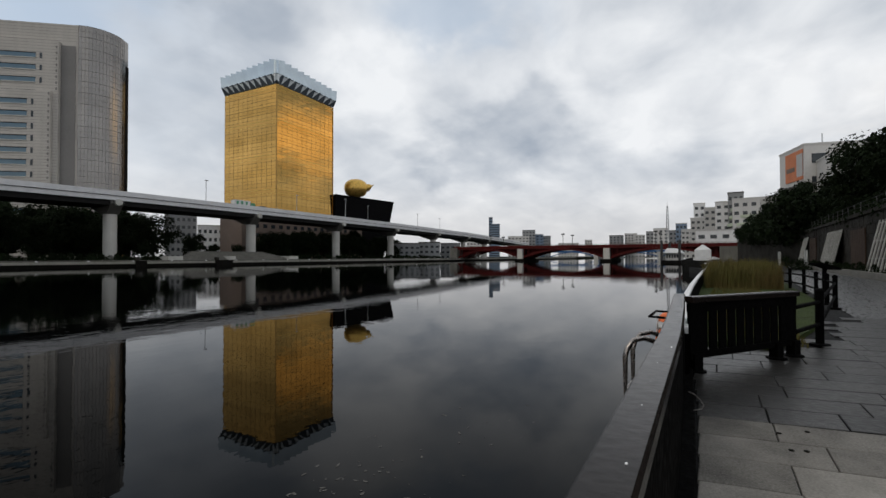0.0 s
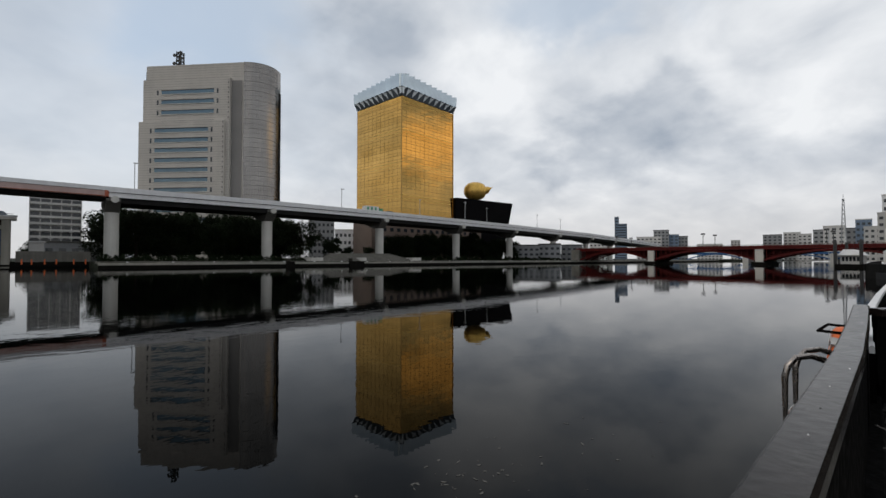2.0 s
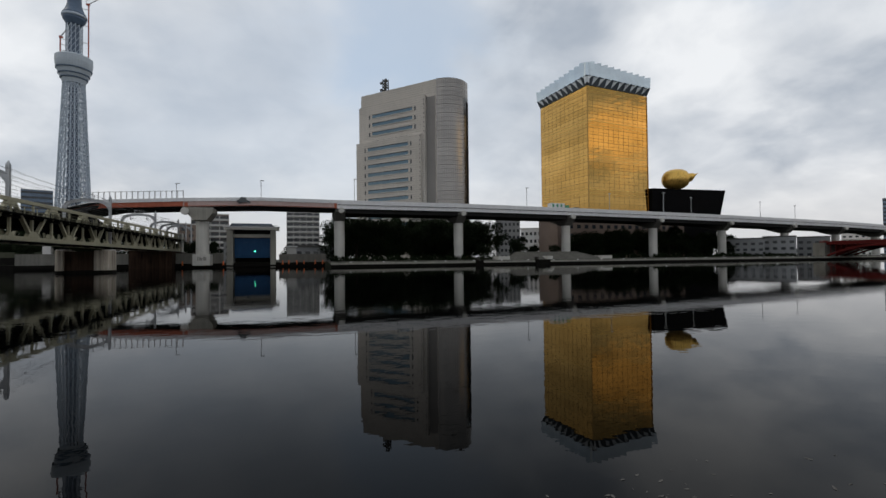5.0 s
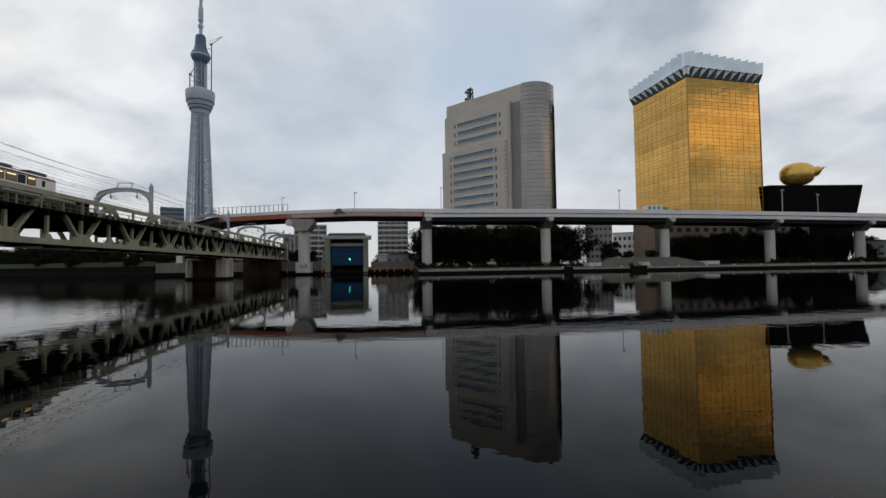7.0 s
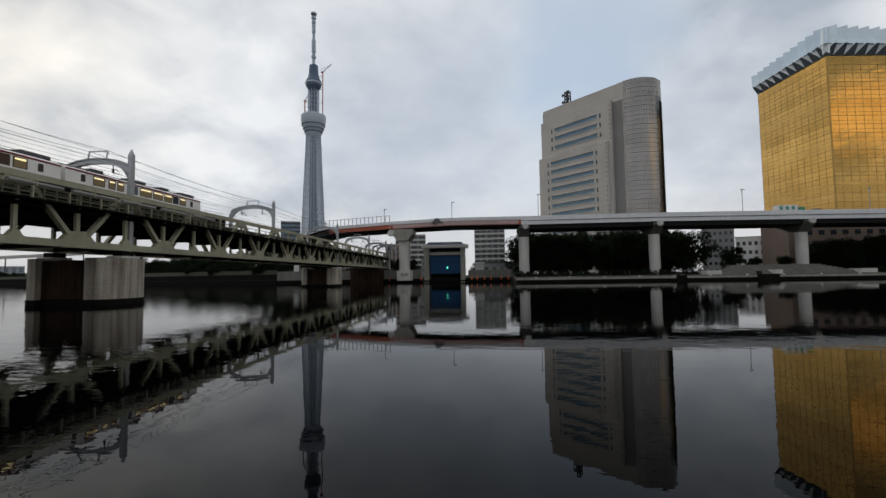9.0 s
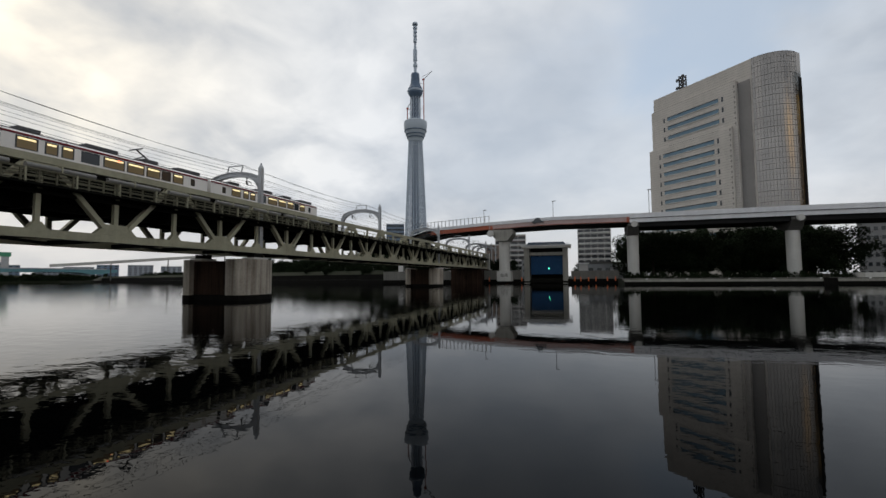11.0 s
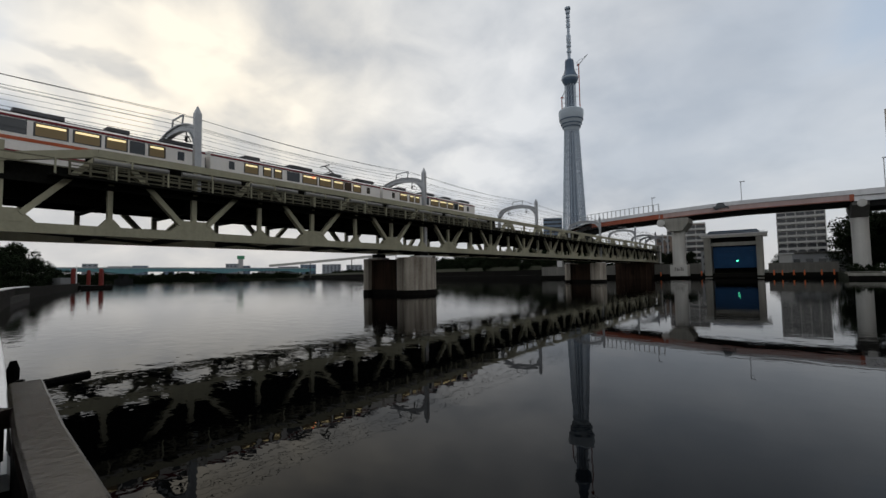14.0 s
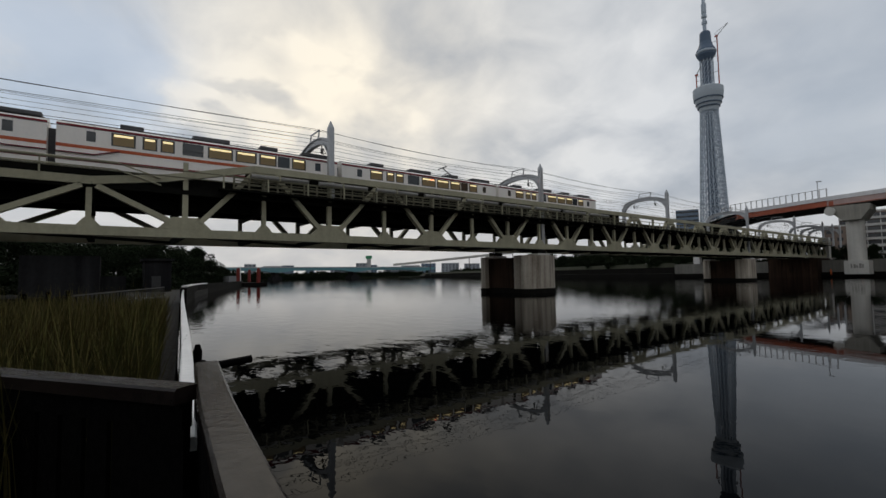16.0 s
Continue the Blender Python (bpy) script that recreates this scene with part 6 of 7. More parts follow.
for x, y, s in ((84, 158, 0.7), (90, 157, 0.55), (110, 157.5, 0.62), (118, 158, 0.8), (126, 157, 0.85), (136, 159, 0.9), (146, 157, 0.95), (155, 156, 1.0), (165, 155.5, 0.95), (176, 155, 0.9),
                (186, 156, 0.95), (196, 158, 0.8), (140, 168, 0.9), (205, 160, 0.7), (226, 163, 0.6), (-47, 166, 0.75), (-41, 170, 0.7), (-36, 163, 0.5)):
    tree(x, y, 1.3, s)
for k in range(11):
    tree(108 + k * 6.4 + random.uniform(-1.5, 1.5), 150 + random.uniform(0, 5), 1.3, random.uniform(0.75, 1.05))
for x, y, z in ((99, 156, 0.5), (104, 154, 0.42), (109, 156.5, 0.55), (114, 155, 0.6), (121, 156, 0.62), (128, 154, 0.6)):
    tree(x, y, 1.3, z, "small rounded dark tree behind the steps", "step trees")
for k in range(34):
    x = 11 + k * 1.55
    bush(x, 134.5 + random.uniform(-1.5, 2.5), 1.4, random.uniform(0.55, 0.95))
for k in range(40):
    x = 106 + k * 2.6
    bush(x, 135.5 + random.uniform(-1.5, 2.5), 1.4, random.uniform(0.6, 1.1))
for x, y, s in ((182, 148, 0.6), (192, 149, 0.5), (200, 150, 0.55), (212, 152, 0.45), (222, 153, 0.5), (236, 156, 0.45)):
    tree(x, y, 1.3, s)
for k in range(16):
    bush(-50 - 2.2 * k + random.uniform(-1, 1), -9 + 0.75 * k + random.uniform(-1.5, 1.5), 0.8, random.uniform(0.9, 1.5), "dark shrub below the railway bridge", "bridge shrubs")
for k in range(14):
    bush(-20 - 2.6 * k, -9.5 + 0.3 * k + random.uniform(-1, 1), 0.8, random.uniform(0.6, 1.0), "dark shrub behind the promenade path", "path shrubs")
hutp = thing("pump_hut", "small grey concrete hut on the upstream bank", "hut")
part("wall", B((-74, -69, 3.6, 6.6, 0.6, 4.8)), M["pierdark"], hutp)
part("roof", B((-74.3, -68.7, 3.3, 6.9, 4.8, 5.1)), M["pierdark"], hutp)
part("door", B((-69.0, -68.95, 4.4, 5.4, 0.75, 2.8)), M["wire"], hutp)
# trees above the stone embankment
bm = bmesh.new()
prism(bm, [(18, -10.6), (86, -10.6), (122, -3.2), (122, -60), (18, -60)], 0.2, 5.65)
solid("ground", bm, M["soil"], "raised park ground behind the stone wall", "ground", kind="structure")
for x, y, s in ((40, -14, 0.5), (47, -16, 0.7), (53, -14.5, 0.72), (60, -15, 0.66), (66, -14, 0.6), (73, -14.5, 0.6), (80, -14, 0.55), (88, -13, 0.5), (96, -11, 0.58), (104, -9, 0.55), (112, -7.5, 0.5), (119, -6.5, 0.42),
                (58, -20, 0.85), (70, -19, 0.75), (84, -18, 0.7), (98, -16, 0.55), (46, -20, 0.8)):
    tree(x, y, 5.6, s * 1.25, "dark tree above the stone embankment wall", "embankment trees")
for k in range(26):
    bush(38 + k * 3.0, -11.6 + 0.1 * max(0, k - 16) * 2.4, 5.65, random.uniform(0.8, 1.2), "dark shrub along the wall top", "wall shrubs")
for k in range(18):
    bush(30 + k * 3.0, -8.7, 1.15, random.uniform(0.18, 0.32), "low green planting along the wall foot", "wall foot plants")
bush(62, -6.3, 0.75, 0.7)
for k in range(16):
    f = k / 15
    bush(84 + 38 * f, -11.2 + 8.4 * f, 5.9, 2.6 - 1.6 * f + random.uniform(-0.2, 0.2), "dark shrub along the wall top", "wall shrubs")
# upstream banks
bm = bmesh.new()
prism(bm, [(-4400, -900), (-1000, -900), (-520, 60), (-560, 180), (-520, 330), (-1000, 900), (-4400, 900)], -1.5, 1.2)
solid("ground", bm, M["soil"], "far low bank where the river bends", "ground", kind="structure")
bm = bmesh.new()
prism(bm, [(-1000, 0), (-545, 30), (-575, 180), (-545, 345), (-1000, 420)], 1.0, 7.5, [(-1000, 10), (-560, 40), (-590, 180), (-560, 335), (-1000, 410)])
solid("hill", bm, M["soil"], "low wooded rise beyond the river bend", "hill", kind="structure")
for k in range(110):
    f = k / 109
    bush(-535 - 12 * math.sin(3 * f) - random.uniform(0, 14), 40 + 330 * f, 1.2, random.uniform(2.4, 4.4), "far dark green trees along the bend", "far bank shrubs")
for k in range(40):
    f = k / 39
    bush(-75 - 150 * f, 4 + 46 * f - 6 * math.sin(3.1 * f), 0.9, random.uniform(1.0, 1.7), "dark hedge along the near upstream bank", "hedge shrubs")
for k in range(60):
    f = k / 59
    bush(-62 - 300 * f, 168 + 116 * f, 5.2, random.uniform(0.7, 1.5), "dark green shrub on the far upstream bank", "far bank shrubs")
for x, y, s in ((-75, -3, 0.55), (-86, 1, 0.6), (-98, 4, 0.68), (-110, 8, 0.75), (-122, 11, 0.8), (-136, 15, 0.85), (-150, 19, 0.85), (-166, 24, 0.8), (-182, 29, 0.75), (-198, 36, 0.65), (-92, -8, 0.8), (-108, -4, 0.9),
                (-126, 1, 1.0), (-145, 6, 1.0), (-170, 13, 0.95), (-215, 43, 0.5), (-64, -9, 0.6)):
    tree(x, y, 0.7, s, "dark leafy tree on the upstream bank", "upstream trees")
for x, y, s in ((-80, 172, 0.5), (-92, 176, 0.55), (-104, 184, 0.6), (-118, 186, 0.55), (-134, 194, 0.6), (-150, 202, 0.6), (-170, 210, 0.55), (-195, 222, 0.6), (-220, 232, 0.55), (-250, 244, 0.6), (-285, 262, 0.6), (-330, 278, 0.6), (-70, 168, 0.6), (-62, 166, 0.65)):
    tree(x, y, 1.3, s, "low dark tree on the far upstream bank", "upstream trees")
for k in range(26):
    f = k / 25
    tree(-58 - 175 * f + random.uniform(-2, 2), 171 + 74 * f + random.uniform(-2, 5), 1.3, random.uniform(0.92, 1.15), "dark green tree on the far upstream bank", "upstream trees")
for k in range(22):
    f = k / 21
    bush(-74 - 74 * f, 165 + 27 * f, 1.4, random.uniform(0.6, 1.0), "green shrub on the far upstream bank", "upstream shrubs")


# ---- buildings ----
def building(az, d, w, dep, z1, material, floors, bays, label, group="distant buildings", turn=0.0, z0=0.5, parapet=True, name="building", strip=False):
    """A block seen along az at d metres; storeys of separate windows on the two faces that show."""
    p = heading(az) * d
    t = thing(name, label, "building", group, m=pose(p.x, p.y, 0, 0, 0, az + turn))
    part("wall", B((-w / 2, w / 2, 0, dep, z0, z1)), M[material], t)
    if parapet:
        part("roof_edge", B((-w / 2 - 0.15, w / 2 + 0.15, -0.15, dep + 0.15, z1, z1 + 0.6)), M["concretedark" if material == "buildingdark" else "building"], t)
    fh, bw = (z1 - z0 - 0.8) / floors, w / bays
    if strip:
        me = mesh_of("window", B((-w / 2 + 0.4, w / 2 - 0.4, -0.08, 0.02, 0, fh * 0.42)), M["glassdark"])
        spots = [(0, z0 + fh * (j + 0.42)) for j in range(floors)]
    else:
        me = mesh_of("window", B((-bw * 0.27, bw * 0.27, -0.08, 0.02, 0, fh * 0.42)), M["glassdark"])
        spots = [(-w / 2 + bw * (i + 0.5), z0 + fh * (j + 0.32)) for j in range(floors) for i in range(bays)]
    for x, z in spots:
        o = new("window", me)
        o.parent = t
        o.location = (x, 0, z)
    return t


def balconies(t, w, z0, z1, floors, bays):
    fh = (z1 - z0) / floors
    me = mesh_of("balcony", B((-w / 2, w / 2, -1.2, 0.0, 0, 0.15), (-w / 2, w / 2, -1.2, -1.08, 0.15, 1.0)), M["building"])
    for j in range(floors):
        o = new("balcony", me)
        o.parent = t
        o.location = (0, 0, z0 + fh * j + 0.3)
    me = mesh_of("window", B((-w / 2 + 0.2, w / 2 - 0.2, -0.14, -0.09, 0, fh * 0.9)), M["glassdark"])
    for j in range(floors):
        o = new("window", me)
        o.parent = t
        o.location = (0, 0, z0 + fh * j + 0.2)
    me = mesh_of("divider", B((-0.12, 0.12, -1.2, 0.0, z0, z1)), M["building"])
    for i in range(bays + 1):
        o = new("divider", me)
        o.parent = t
        o.location = (-w / 2 + w * i / bays, 0, 0)


a1 = building(-0.9, 262, 17.5, 14, 29.0, "building", 9, 5, "pale apartment block with long balconies", "far bank apartments")
balconies(a1, 17.5, 2, 28.5, 9, 5)
a2 = building(9.3, 255, 17, 13, 25.5, "brickred", 8, 4, "brownish apartment block with white balconies", "far bank apartments")
balconies(a2, 17, 2, 25, 8, 4)
building(11.2, 240, 10, 10, 19, "brickred", 6, 3, "dark brown apartment block behind the viaduct", "far bank apartments")
building(-26.7, 262, 14, 14, 24, "buildingdark", 6, 6, "dark grey office block behind the viaduct", "far bank offices")
building(-29.6, 262, 12, 12, 18.5, "white", 4, 5, "white low office block behind the viaduct", "far bank offices")
building(-34.5, 205, 8, 10, 12, "buildingdark", 3, 3, "small grey building by the steps", "far bank offices")
building(-52.6, 235, 14, 10, 9, "buildingdark", 3, 5, "pale low building under the viaduct", "far bank offices")
building(-55.5, 250, 12, 10, 10, "buildingdark", 3, 4, "grey low building under the viaduct", "far bank offices")
building(-58.2, 270, 12, 12, 10, "buildingdark", 3, 4, "pale building near the road bridge", "far bank offices")
building(24.1, 900, 36, 30, 110, "bluebuilding", 14, 8, "blue-grey high-rise beside the lattice tower", strip=True)
building(-1.9, 166, 17, 8, 6.6, "buildingdark", 2, 6, "low dark grey shed beside the sluice", "far bank sheds")
building(5.6, 196, 16, 9, 9.5, "buildingdark", 3, 5, "grey low block behind the sluice", "far bank sheds")
for x, y, s in ((-33, 168, 0.62), (-38, 176, 0.7), (-29, 180, 0.6), (-2, 176, 0.5), (4, 172, 0.55)):
    tree(x, y, 1.3, s, "dark tree behind the sluice", "sluice trees")
# downstream skyline
building(-64.0, 1150, 22, 20, 86, "bluebuilding", 14, 3, "slim blue-grey high-rise downstream", strip=True)
building(-63.4, 1160, 10, 20, 104, "bluebuilding", 14, 2, "slim blue-grey high-rise downstream", strip=True)
for az, d, w, z, m in ((-61.6, 520, 24, 23, "building"), (-66.9, 560, 26, 27, "building"), (-68.2, 570, 16, 35, "buildingdark"), (-69.3, 575, 14, 30, "bluebuilding"), (-70.4, 580, 10, 28, "buildingdark"),
                       (-73.0, 700, 30, 22, "building"), (-75.4, 800, 12, 30, "building"), (-78.6, 640, 18, 30, "buildingdark"), (-80.2, 660, 16, 33, "building"), (-81.2, 640, 12, 30, "building"), (-82.5, 520, 12, 28, "buildingdark"),
                       (-83.4, 500, 14, 30, "building"), (-84.9, 430, 10, 24, "buildingdark"), (-85.5, 400, 8, 28, "bluebuilding"), (-86.1, 380, 8, 22, "building")):
    building(az, d, w, 14, z, m, max(4, int(z / 3.6)), max(3, int(w / 4)), "distant mid-rise block beyond the red bridge")
# near right-hand cluster beyond the promenade
building(-87.2, 330, 9, 14, 26.5, "building", 7, 3, "tall pale tower block with a rooftop sign frame", "downstream blocks")
building(-87.3, 331, 6.5, 6, 36.0, "white", 2, 2, "white rooftop tower above the block", "downstream blocks", z0=26.5)
building(-88.6, 300, 9, 14, 30.0, "building", 8, 3, "white apartment block with stacked balconies", "downstream blocks")
building(-89.5, 290, 7, 14, 32.0, "white", 8, 2, "narrow white apartment block", "downstream blocks")
building(-89.2, 250, 20, 12, 14.5, "white", 3, 4, "low white riverside building with dark windows", "downstream blocks")
building(-90.7, 280, 7, 14, 35.5, "buildingdark", 8, 3, "grey stepped apartment block", "downstream blocks")
building(-92.3, 270, 18, 16, 31.0, "building", 7, 5, "pale curved block with green balconies", "downstream blocks")
for k in range(4):
    p = heading(-92.3) * 270
    bm = bmesh.new()
    lathe(bm, [(9.2 - k * 0.8, 17.5 + k * 4), (9.4 - k * 0.8, 17.6 + k * 4), (9.4 - k * 0.8, 19.0 + k * 4), (9.2 - k * 0.8, 19.1 + k * 4)], 30)
    t = solid("balcony_ring", bm, M["palegreen"], "pale green curved balcony of a riverside block", "balcony", "green balconies", m=Matrix.Translation((p.x + 8, p.y + 2, 0)))
orange_b = building(-98.9, 175, 16, 16, 35.5, "building", 5, 2, "pale office block with an orange sign", "downstream blocks", turn=26)
part("orange_sign", B((-8.25, -8.02, 0.6, 11.5, 25.5, 34.6)), M["signorange"], orange_b, "faded orange wall sign")
part("sign_figure", B((-8.28, -8.02, 0.6, 4.2, 26.5, 33.4)), M["building"], orange_b, "pale shape on the orange sign")
part("sign_bar", B((-8.3, -8.25, 5.4, 10.6, 28.6, 30.0)), M["brickred"], orange_b)
part("dark_band", B((-8.3, 8.3, -0.3, 16.2, 23.2, 24.2)), M["concretedark"], orange_b, "dark band between the storeys")
part("roof_mast", B((-2.1, -1.9, 3, 3.2, 35.5, 39.5)), M["steel"], orange_b)
building(-101.2, 160, 14, 16, 30, "building", 7, 4, "white office block behind the trees", "downstream blocks", turn=18)
building(-94.6, 200, 12, 14, 22.5, "building", 6, 4, "pale block half hidden by trees", "downstream blocks")
# lattice mast downstream
lm = thing("lattice_mast", "tall thin grey lattice mast downstream", "mast")
p = heading(-84.1) * 320
bm = bmesh.new()
for a, b in ((-1, -1), (1, -1), (1, 1), (-1, 1)):
    beam(bm, (p.x + a * 1.3, p.y + b * 1.3, 0.5), (p.x + a * 0.3, p.y + b * 0.3, 34.5), 0.22, 0.22)
for k in range(14):
    z, q = 1 + k * 2.4, 1.3 - k * 0.07
    beam(bm, (p.x - q, p.y - q, z), (p.x - q, p.y + q, z + 2.4), 0.16, 0.16)
    beam(bm, (p.x - q, p.y + q, z), (p.x - q, p.y - q, z + 2.4), 0.16, 0.16)
part("lattice", bm, M["steel"], lm)
bm = bmesh.new()
tube(bm, [(p.x, p.y, 34), (p.x, p.y, 37)], 0.12, 5)
part("tip", bm, M["steel"], lm)
pole2 = bmesh.new()
q = heading(-83.0) * 310
tube(pole2, [(q.x, q.y, 0.5), (q.x, q.y, 18)], 0.2, 6)
solid("flag_pole", pole2, M["steel"], "thin bare pole on the quay", "pole")

# boat pier with its white canopy
bp = thing("boat_pier", "floating boat pier with white canopy and dark piles", "pier")
part("pontoon", B((160, 185, 12.8, 18.5, -0.4, 0.9)), M["quay_dark"], bp)
for x, y in ((160.5, 18.4), (160.5, 13.2), (184, 18.4)):
    bm = bmesh.new()
    lathe(bm, [(0.4, -2), (0.4, 7.2), (0.1, 7.6)], 10, (x, y))
    part("mooring_post", bm, M["wire"], bp)
part("cabin", B((163, 180, 13.6, 17.6, 0.9, 3.3)), M["building"], bp)
for k in range(5):
    part("cabin_window", B((162.9, 163.0, 13.8 + k * 0.75, 14.3 + k * 0.75, 1.7, 2.9)), M["glassdark"], bp)
bm = bmesh.new()
prism(bm, [(162, 13), (181, 13), (181, 18.2), (162, 18.2)], 3.3, 4.9, [(163, 15), (180, 15), (180, 17), (163, 17)])
part("canopy", bm, M["white"], bp, "white fabric canopy")
tent = thing("event_tent", "white peaked tent on the promenade", "tent")
c = heading(-87.6) * 182
for a, b in ((-2.4, -2.4), (2.4, -2.4), (2.4, 2.4), (-2.4, 2.4)):
    part("leg", B((c.x + a - 0.06, c.x + a + 0.06, c.y + b - 0.06, c.y + b + 0.06, 0.7, 4.4)), M["steel"], tent)
bm = bmesh.new()
prism(bm, [(c.x - 2.6, c.y - 2.6), (c.x + 2.6, c.y - 2.6), (c.x + 2.6, c.y + 2.6), (c.x - 2.6, c.y + 2.6)], 4.4, 6.3, [(c.x - 1.6, c.y - 0.1), (c.x + 1.6, c.y - 0.1), (c.x + 1.6, c.y + 0.1), (c.x - 1.6, c.y + 0.1)])
part("canopy", bm, M["white"], tent)
part("side_sheet", B((c.x - 2.5, c.x - 2.45, c.y - 2.5, c.y + 2.5, 0.75, 4.4)), M["white"], tent)

# ---- upstream: blue girder bridge, jetty, viaduct, low skyline ----
ub = thing("girder_bridge", "long pale blue girder bridge upstream", "bridge")
part("girder", B((-445, -430, 60, 310, 9.0, 11.6)), M["bluebridge"], ub)
bm = bmesh.new()
low = [(60 + 5 * k, 10.4 - 3.2 * max(math.exp(-((60 + 5 * k - q) / 17) ** 2) for q in (127, 207, 290))) for k in range(51)]
a = [bm.verts.new((-429.6, y, 9.6)) for y, z in low]
b = [bm.verts.new((-429.6, y, min(z, 9.3))) for y, z in low]
c = [bm.verts.new((-445.4, y, 9.6)) for y, z in low]
d = [bm.verts.new((-445.4, y, min(z, 9.3))) for y, z in low]
for k in range(50):
    for p, q in ((b, a), (c, d), (d, b)):
        bm.faces.new((p[k], p[k + 1], q[k + 1], q[k]))
part("haunch", bm, M["bluebridge"], ub, "curved girder haunch over the pier")
part("railing", B((-430, -429.8, 60, 300, 11.6, 12.5)), M["steel"], ub)
for y in (127, 207):
    bm = bmesh.new()
    prism(bm, [(-445, y - 4.5), (-430, y - 4.5), (-430, y + 4.5), (-445, y + 4.5)], -2, 3.2)
    prism(bm, [(-444, y - 2), (-431, y - 2), (-431, y + 2), (-444, y + 2)], 3.2, 7.6)
    part("pier", bm, M["pierdark"], ub)
vd = thing("distant_viaduct", "slender pale viaduct climbing behind the far bank", "viaduct")
vp = [(-414, 244, 14.0), (-392, 277, 17.3), (-366, 310, 21.0), (-335, 345, 25.0)]
bm = bmesh.new()
for a, b in zip(vp, vp[1:]):
    beam(bm, a, b, 9.0, 2.2)
part("deck", bm, M["concrete"], vd)
for x, y, z in vp[1:]:
    part("column", B((x - 0.3, x + 0.3, y - 0.3, y + 0.3, 1.0, z - 1.0)), M["concretedark"], vd)
jetty = thing("jetty", "dark floating jetty with red mooring piles", "jetty")
part("pontoon", B((-190, -146, 33, 40, -0.4, 0.9)), M["quay_dark"], jetty)
for x, y in ((-146.5, 31.5), (-147, 37.5), (-158, 40.5), (-171, 40.5)):
    bm = bmesh.new()
    lathe(bm, [(0.5, -2), (0.5, 5.2), (0.2, 5.5)], 10, (x, y))
    part("mooring_post", bm, M["pilered"], jetty, "dull red steel pile")
part("cabin", B((-184, -172, 34, 38, 0.9, 3.2)), M["buildingdark"], jetty)
part("lamp_post", B((-160.1, -159.9, 35, 35.2, 0.9, 6.5)), M["white"], jetty)
for az, d, w, z, m in ((76.6, 900, 16, 38, "building"), (74.2, 880, 24, 32, "building"), (72.4, 900, 18, 34, "buildingdark"), (69.8, 950, 14, 30, "buildingdark"), (66.5, 980, 24, 28, "building"), (63.4, 900, 20, 38, "building"),
                       (62.2, 905, 16, 33, "buildingdark"), (59.5, 930, 26, 26, "building"), (57.3, 900, 30, 30, "building"), (55.0, 850, 22, 33, "buildingdark"), (52.2, 820, 26, 32, "building"), (49.4, 800, 22, 36, "building"),
                       (46.6, 760, 28, 32, "buildingdark"), (43.6, 720, 24, 30, "building"), (40.5, 640, 14, 34, "building")):
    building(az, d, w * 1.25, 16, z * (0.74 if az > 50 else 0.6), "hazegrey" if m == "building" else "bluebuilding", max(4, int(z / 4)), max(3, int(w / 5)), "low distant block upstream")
p = heading(62.6) * 850
sgn = thing("rooftop_sign", "green and white sign board on a distant roof", "sign", m=pose(p.x, p.y, 33, 0, 0, 62.6))
part("board", B((-6, 6, 0, 0.5, 2, 8)), M["vangreen"], sgn)
part("stand", B((-4, 4, 0.5, 1.0, -32.2, 2)), M["steel"], sgn)
roof = thing("sports_hall", "pale low curved roof hall on the far bank", "building")
bm = bmesh.new()
pr = [(-30 + 60 * k / 12, 1.2 + 3.6 * math.sin(math.pi * k / 12)) for k in range(13)]
a = [bm.verts.new((-170 - x * 0.85, 216 + x * 0.35, z)) for x, z in pr]
b = [bm.verts.new((-176 - x * 0.85, 230 + x * 0.35, z)) for x, z in pr]
for k in range(12):
    bm.faces.new((a[k], a[k + 1], b[k + 1], b[k]))
bm.faces.new(a), bm.faces.new(b[::-1])
part("roof", bm, M["building"], roof)
marker = thing("monument", "small white marker block on the far bank", "marker")
part("block", B((-72, -70, 164, 166, 1.3, 7.2)), M["building"], marker)
# mooring arm and its fenders outside the parapet
clump = thing("mooring_arm", "dark mooring arm over the water", "mooring", "")
bm = bmesh.new()
tube(bm, [(-6.3, 0.85, 1.15), (-6.35, 1.15, 1.2), (-6.4, 1.55, 1.22)], 0.05, 8)
part("arm", bm, M["blackrail"], clump)
for k, (x, y) in enumerate(((-6.3, 1.0), (-7.6, 1.15), (-9.5, 1.35))):
    bm = bmesh.new()
    lathe(bm, [(0.03, 0.55), (0.07, 0.65), (0.08, 0.95), (0.04, 1.08)], 10, (x, y))
    part("fender", bm, M["blackrail"], clump)

# pale scum drifting on the water by the rail
random.seed(31)
verts, faces = [], []
for _ in range(70):
    c = V(4.2, 2.9, 0) + V(random.gauss(0, 1.1), random.gauss(0, 0.55), 0)
    if random.random() < 0.5:
        c = V(3.1, 3.3, 0) + V(random.gauss(0, 0.5), random.gauss(0, 0.35), 0)
    if c.y < 1.6:
        continue
    r0, el = random.uniform(0.005, 0.018), random.uniform(1.0, 3.2)
    a0, n = random.uniform(0, 3.14), 7
    i = len(verts)
    for k in range(n):
        a = 2 * math.pi * k / n
        rr = r0 * random.uniform(0.5, 1.2)
        dx, dy = rr * el * math.cos(a), rr * math.sin(a)
        verts.append((c.x + dx * math.cos(a0) - dy * math.sin(a0), c.y + dx * math.sin(a0) + dy * math.cos(a0), 0.003))
    faces.append(tuple(range(i, i + n)))
me = bpy.data.meshes.new("river_scum")
me.from_pydata(verts, [], faces)
me.materials.append(M["foam"])
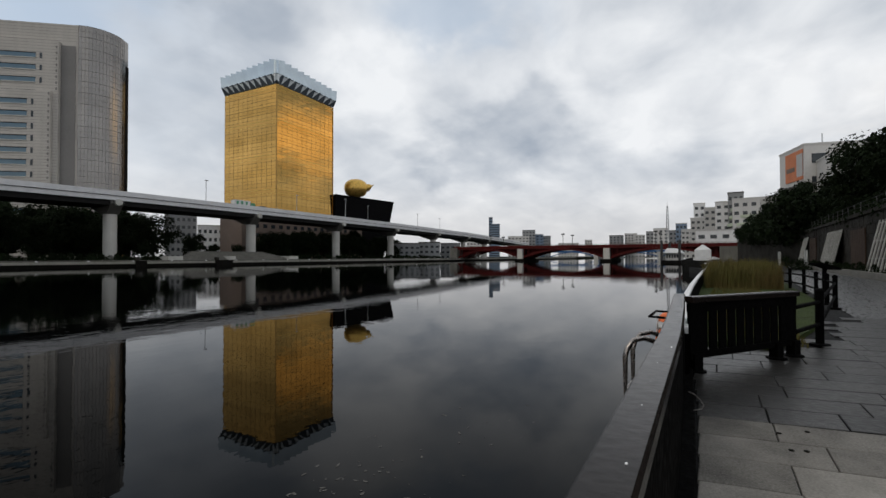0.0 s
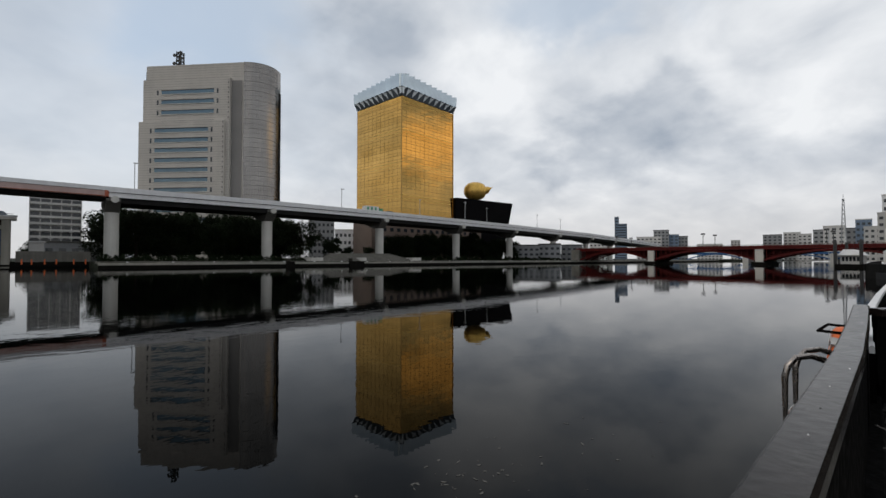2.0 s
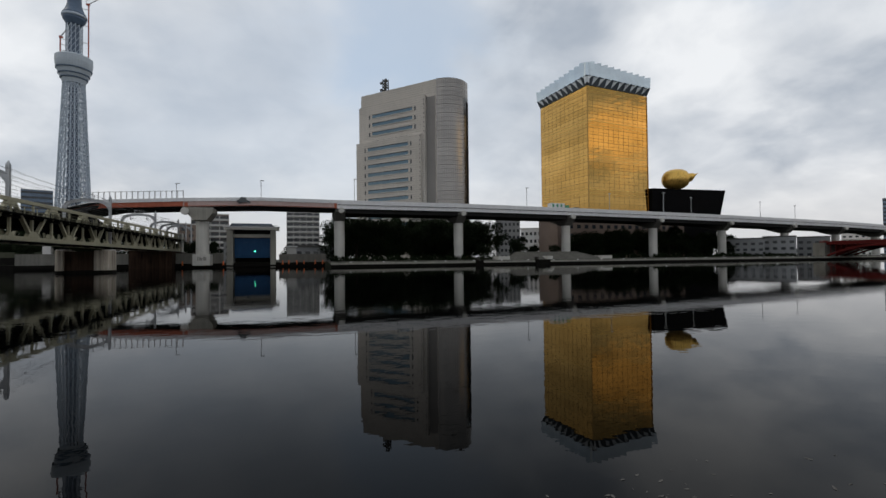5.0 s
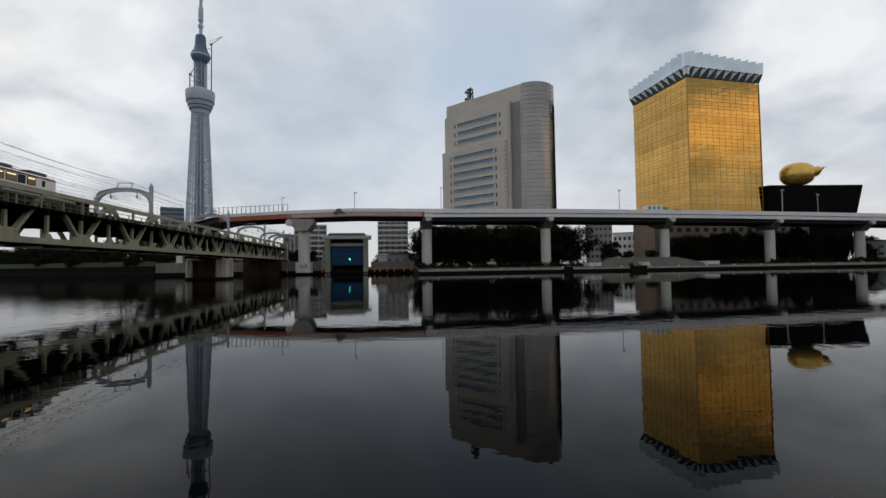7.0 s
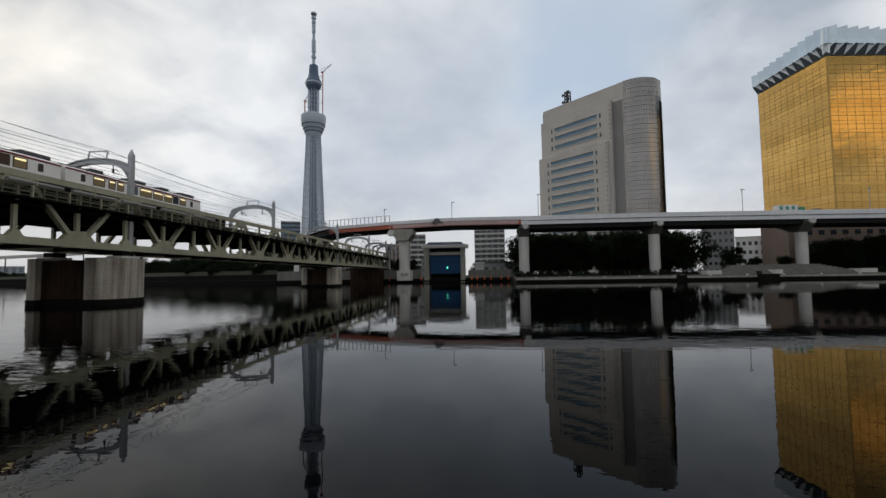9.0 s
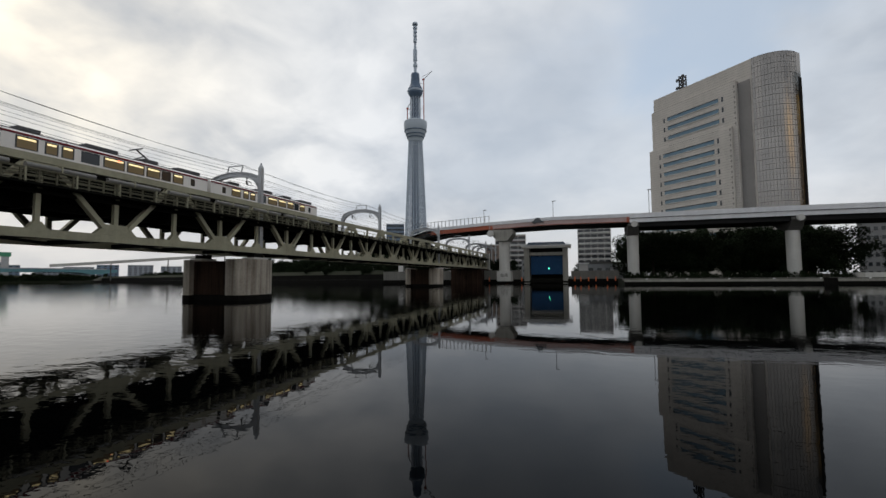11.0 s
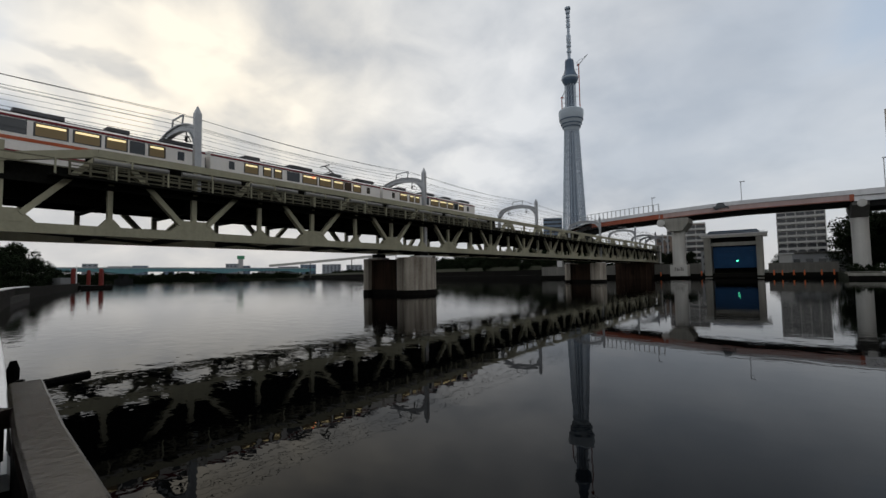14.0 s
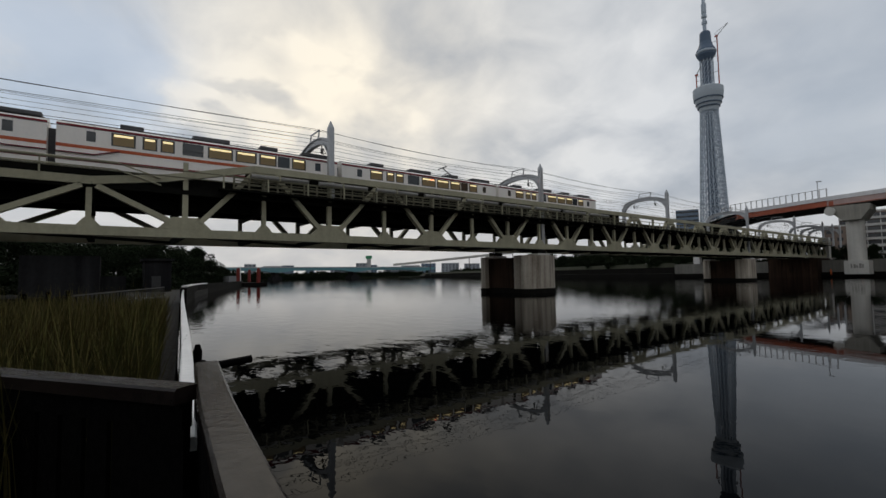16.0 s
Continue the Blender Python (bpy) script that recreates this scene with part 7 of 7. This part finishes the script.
tagged(new("river_scum", me), "pale flecks of scum drifting on the water", "scum", kind="stuff")

# ---- paving stones, last ----
pave = thing("paving", "wet grey granite paving slabs of the promenade", "pavement", kind="structure")
sa = math.radians(-13)
ux, uy = V(math.sin(-sa), -math.cos(sa), 0), V(1.0, 0.02, 0)   # along a row, and from row to row
random.seed(12)
slab_meshes = {}


def slab(ln, wd, material):
    key = (round(ln, 2), material)
    if key not in slab_meshes:
        bm = bmesh.new()
        g, c = 0.0055, 0.008

        def plan(m):
            return [tuple((ux * u + uy * v).xy) for u, v in ((m, m), (m, wd - m), (ln - m, wd - m), (ln - m, m))]

        prism(bm, plan(g), -0.05, -0.004)
        prism(bm, plan(g), -0.004, 0.0, plan(g + c))
        slab_meshes[key] = mesh_of("paving_stone", bm, M[material])
    return slab_meshes[key]


origin = V(4.95, 0.36, 0)
count = 0
for row in range(-8, 19):
    wd = 0.48
    base = origin + uy * (row * wd)
    edge = 0.25 + 0.0085 * max(0, base.x - 1) ** 2 - 0.10
    s = (edge - base.y) / ux.y
    ln = random.choice((0.3, 0.6, 0.9))
    while s < 5.2:
        p = base + ux * s
        mid = p + ux * ln / 2 + uy * wd / 2
        over_lawn = mid.x > 9.0 and mid.y > -0.75 - (mid.x - 9.0) * 0.30
        if mid.x > 1.2 and mid.y > -0.42 * mid.x - 0.5 and not over_lawn and count < 300:
            o = new("paving_stone", slab(ln, wd, "paverlight" if row < 0 else "paver"))
            o.parent = pave
            o.matrix_local = Matrix.Translation((p.x, p.y, FLOOR_Z + random.uniform(-0.003, 0.003))) @ Matrix.Rotation(random.uniform(-0.004, 0.004), 4, "X")
            count += 1
        s += ln
        ln = random.choice((0.6, 0.9, 0.9, 1.2))
for x, y in ((4.84, -0.35), (5.01, -0.56), (4.47, -0.4), (4.51, -0.5)):
    bm = bmesh.new()
    lathe(bm, [(0.02, FLOOR_Z - 0.02), (0.02, FLOOR_Z + 0.004), (0.01, FLOOR_Z + 0.007)], 12, (x, y))
    part("drain_cap", bm, M["quay_dark"], pave, "small dark cap set in the slab")
bm = bmesh.new()
prism(bm, [(13.0, -2.6), (33.5, -3.2), (86, -7.6), (86, -7.75), (13.0, -7.75)], FLOOR_Z - 0.03, FLOOR_Z - 0.01)
part("far_paving", bm, M["wetpaving"], pave)
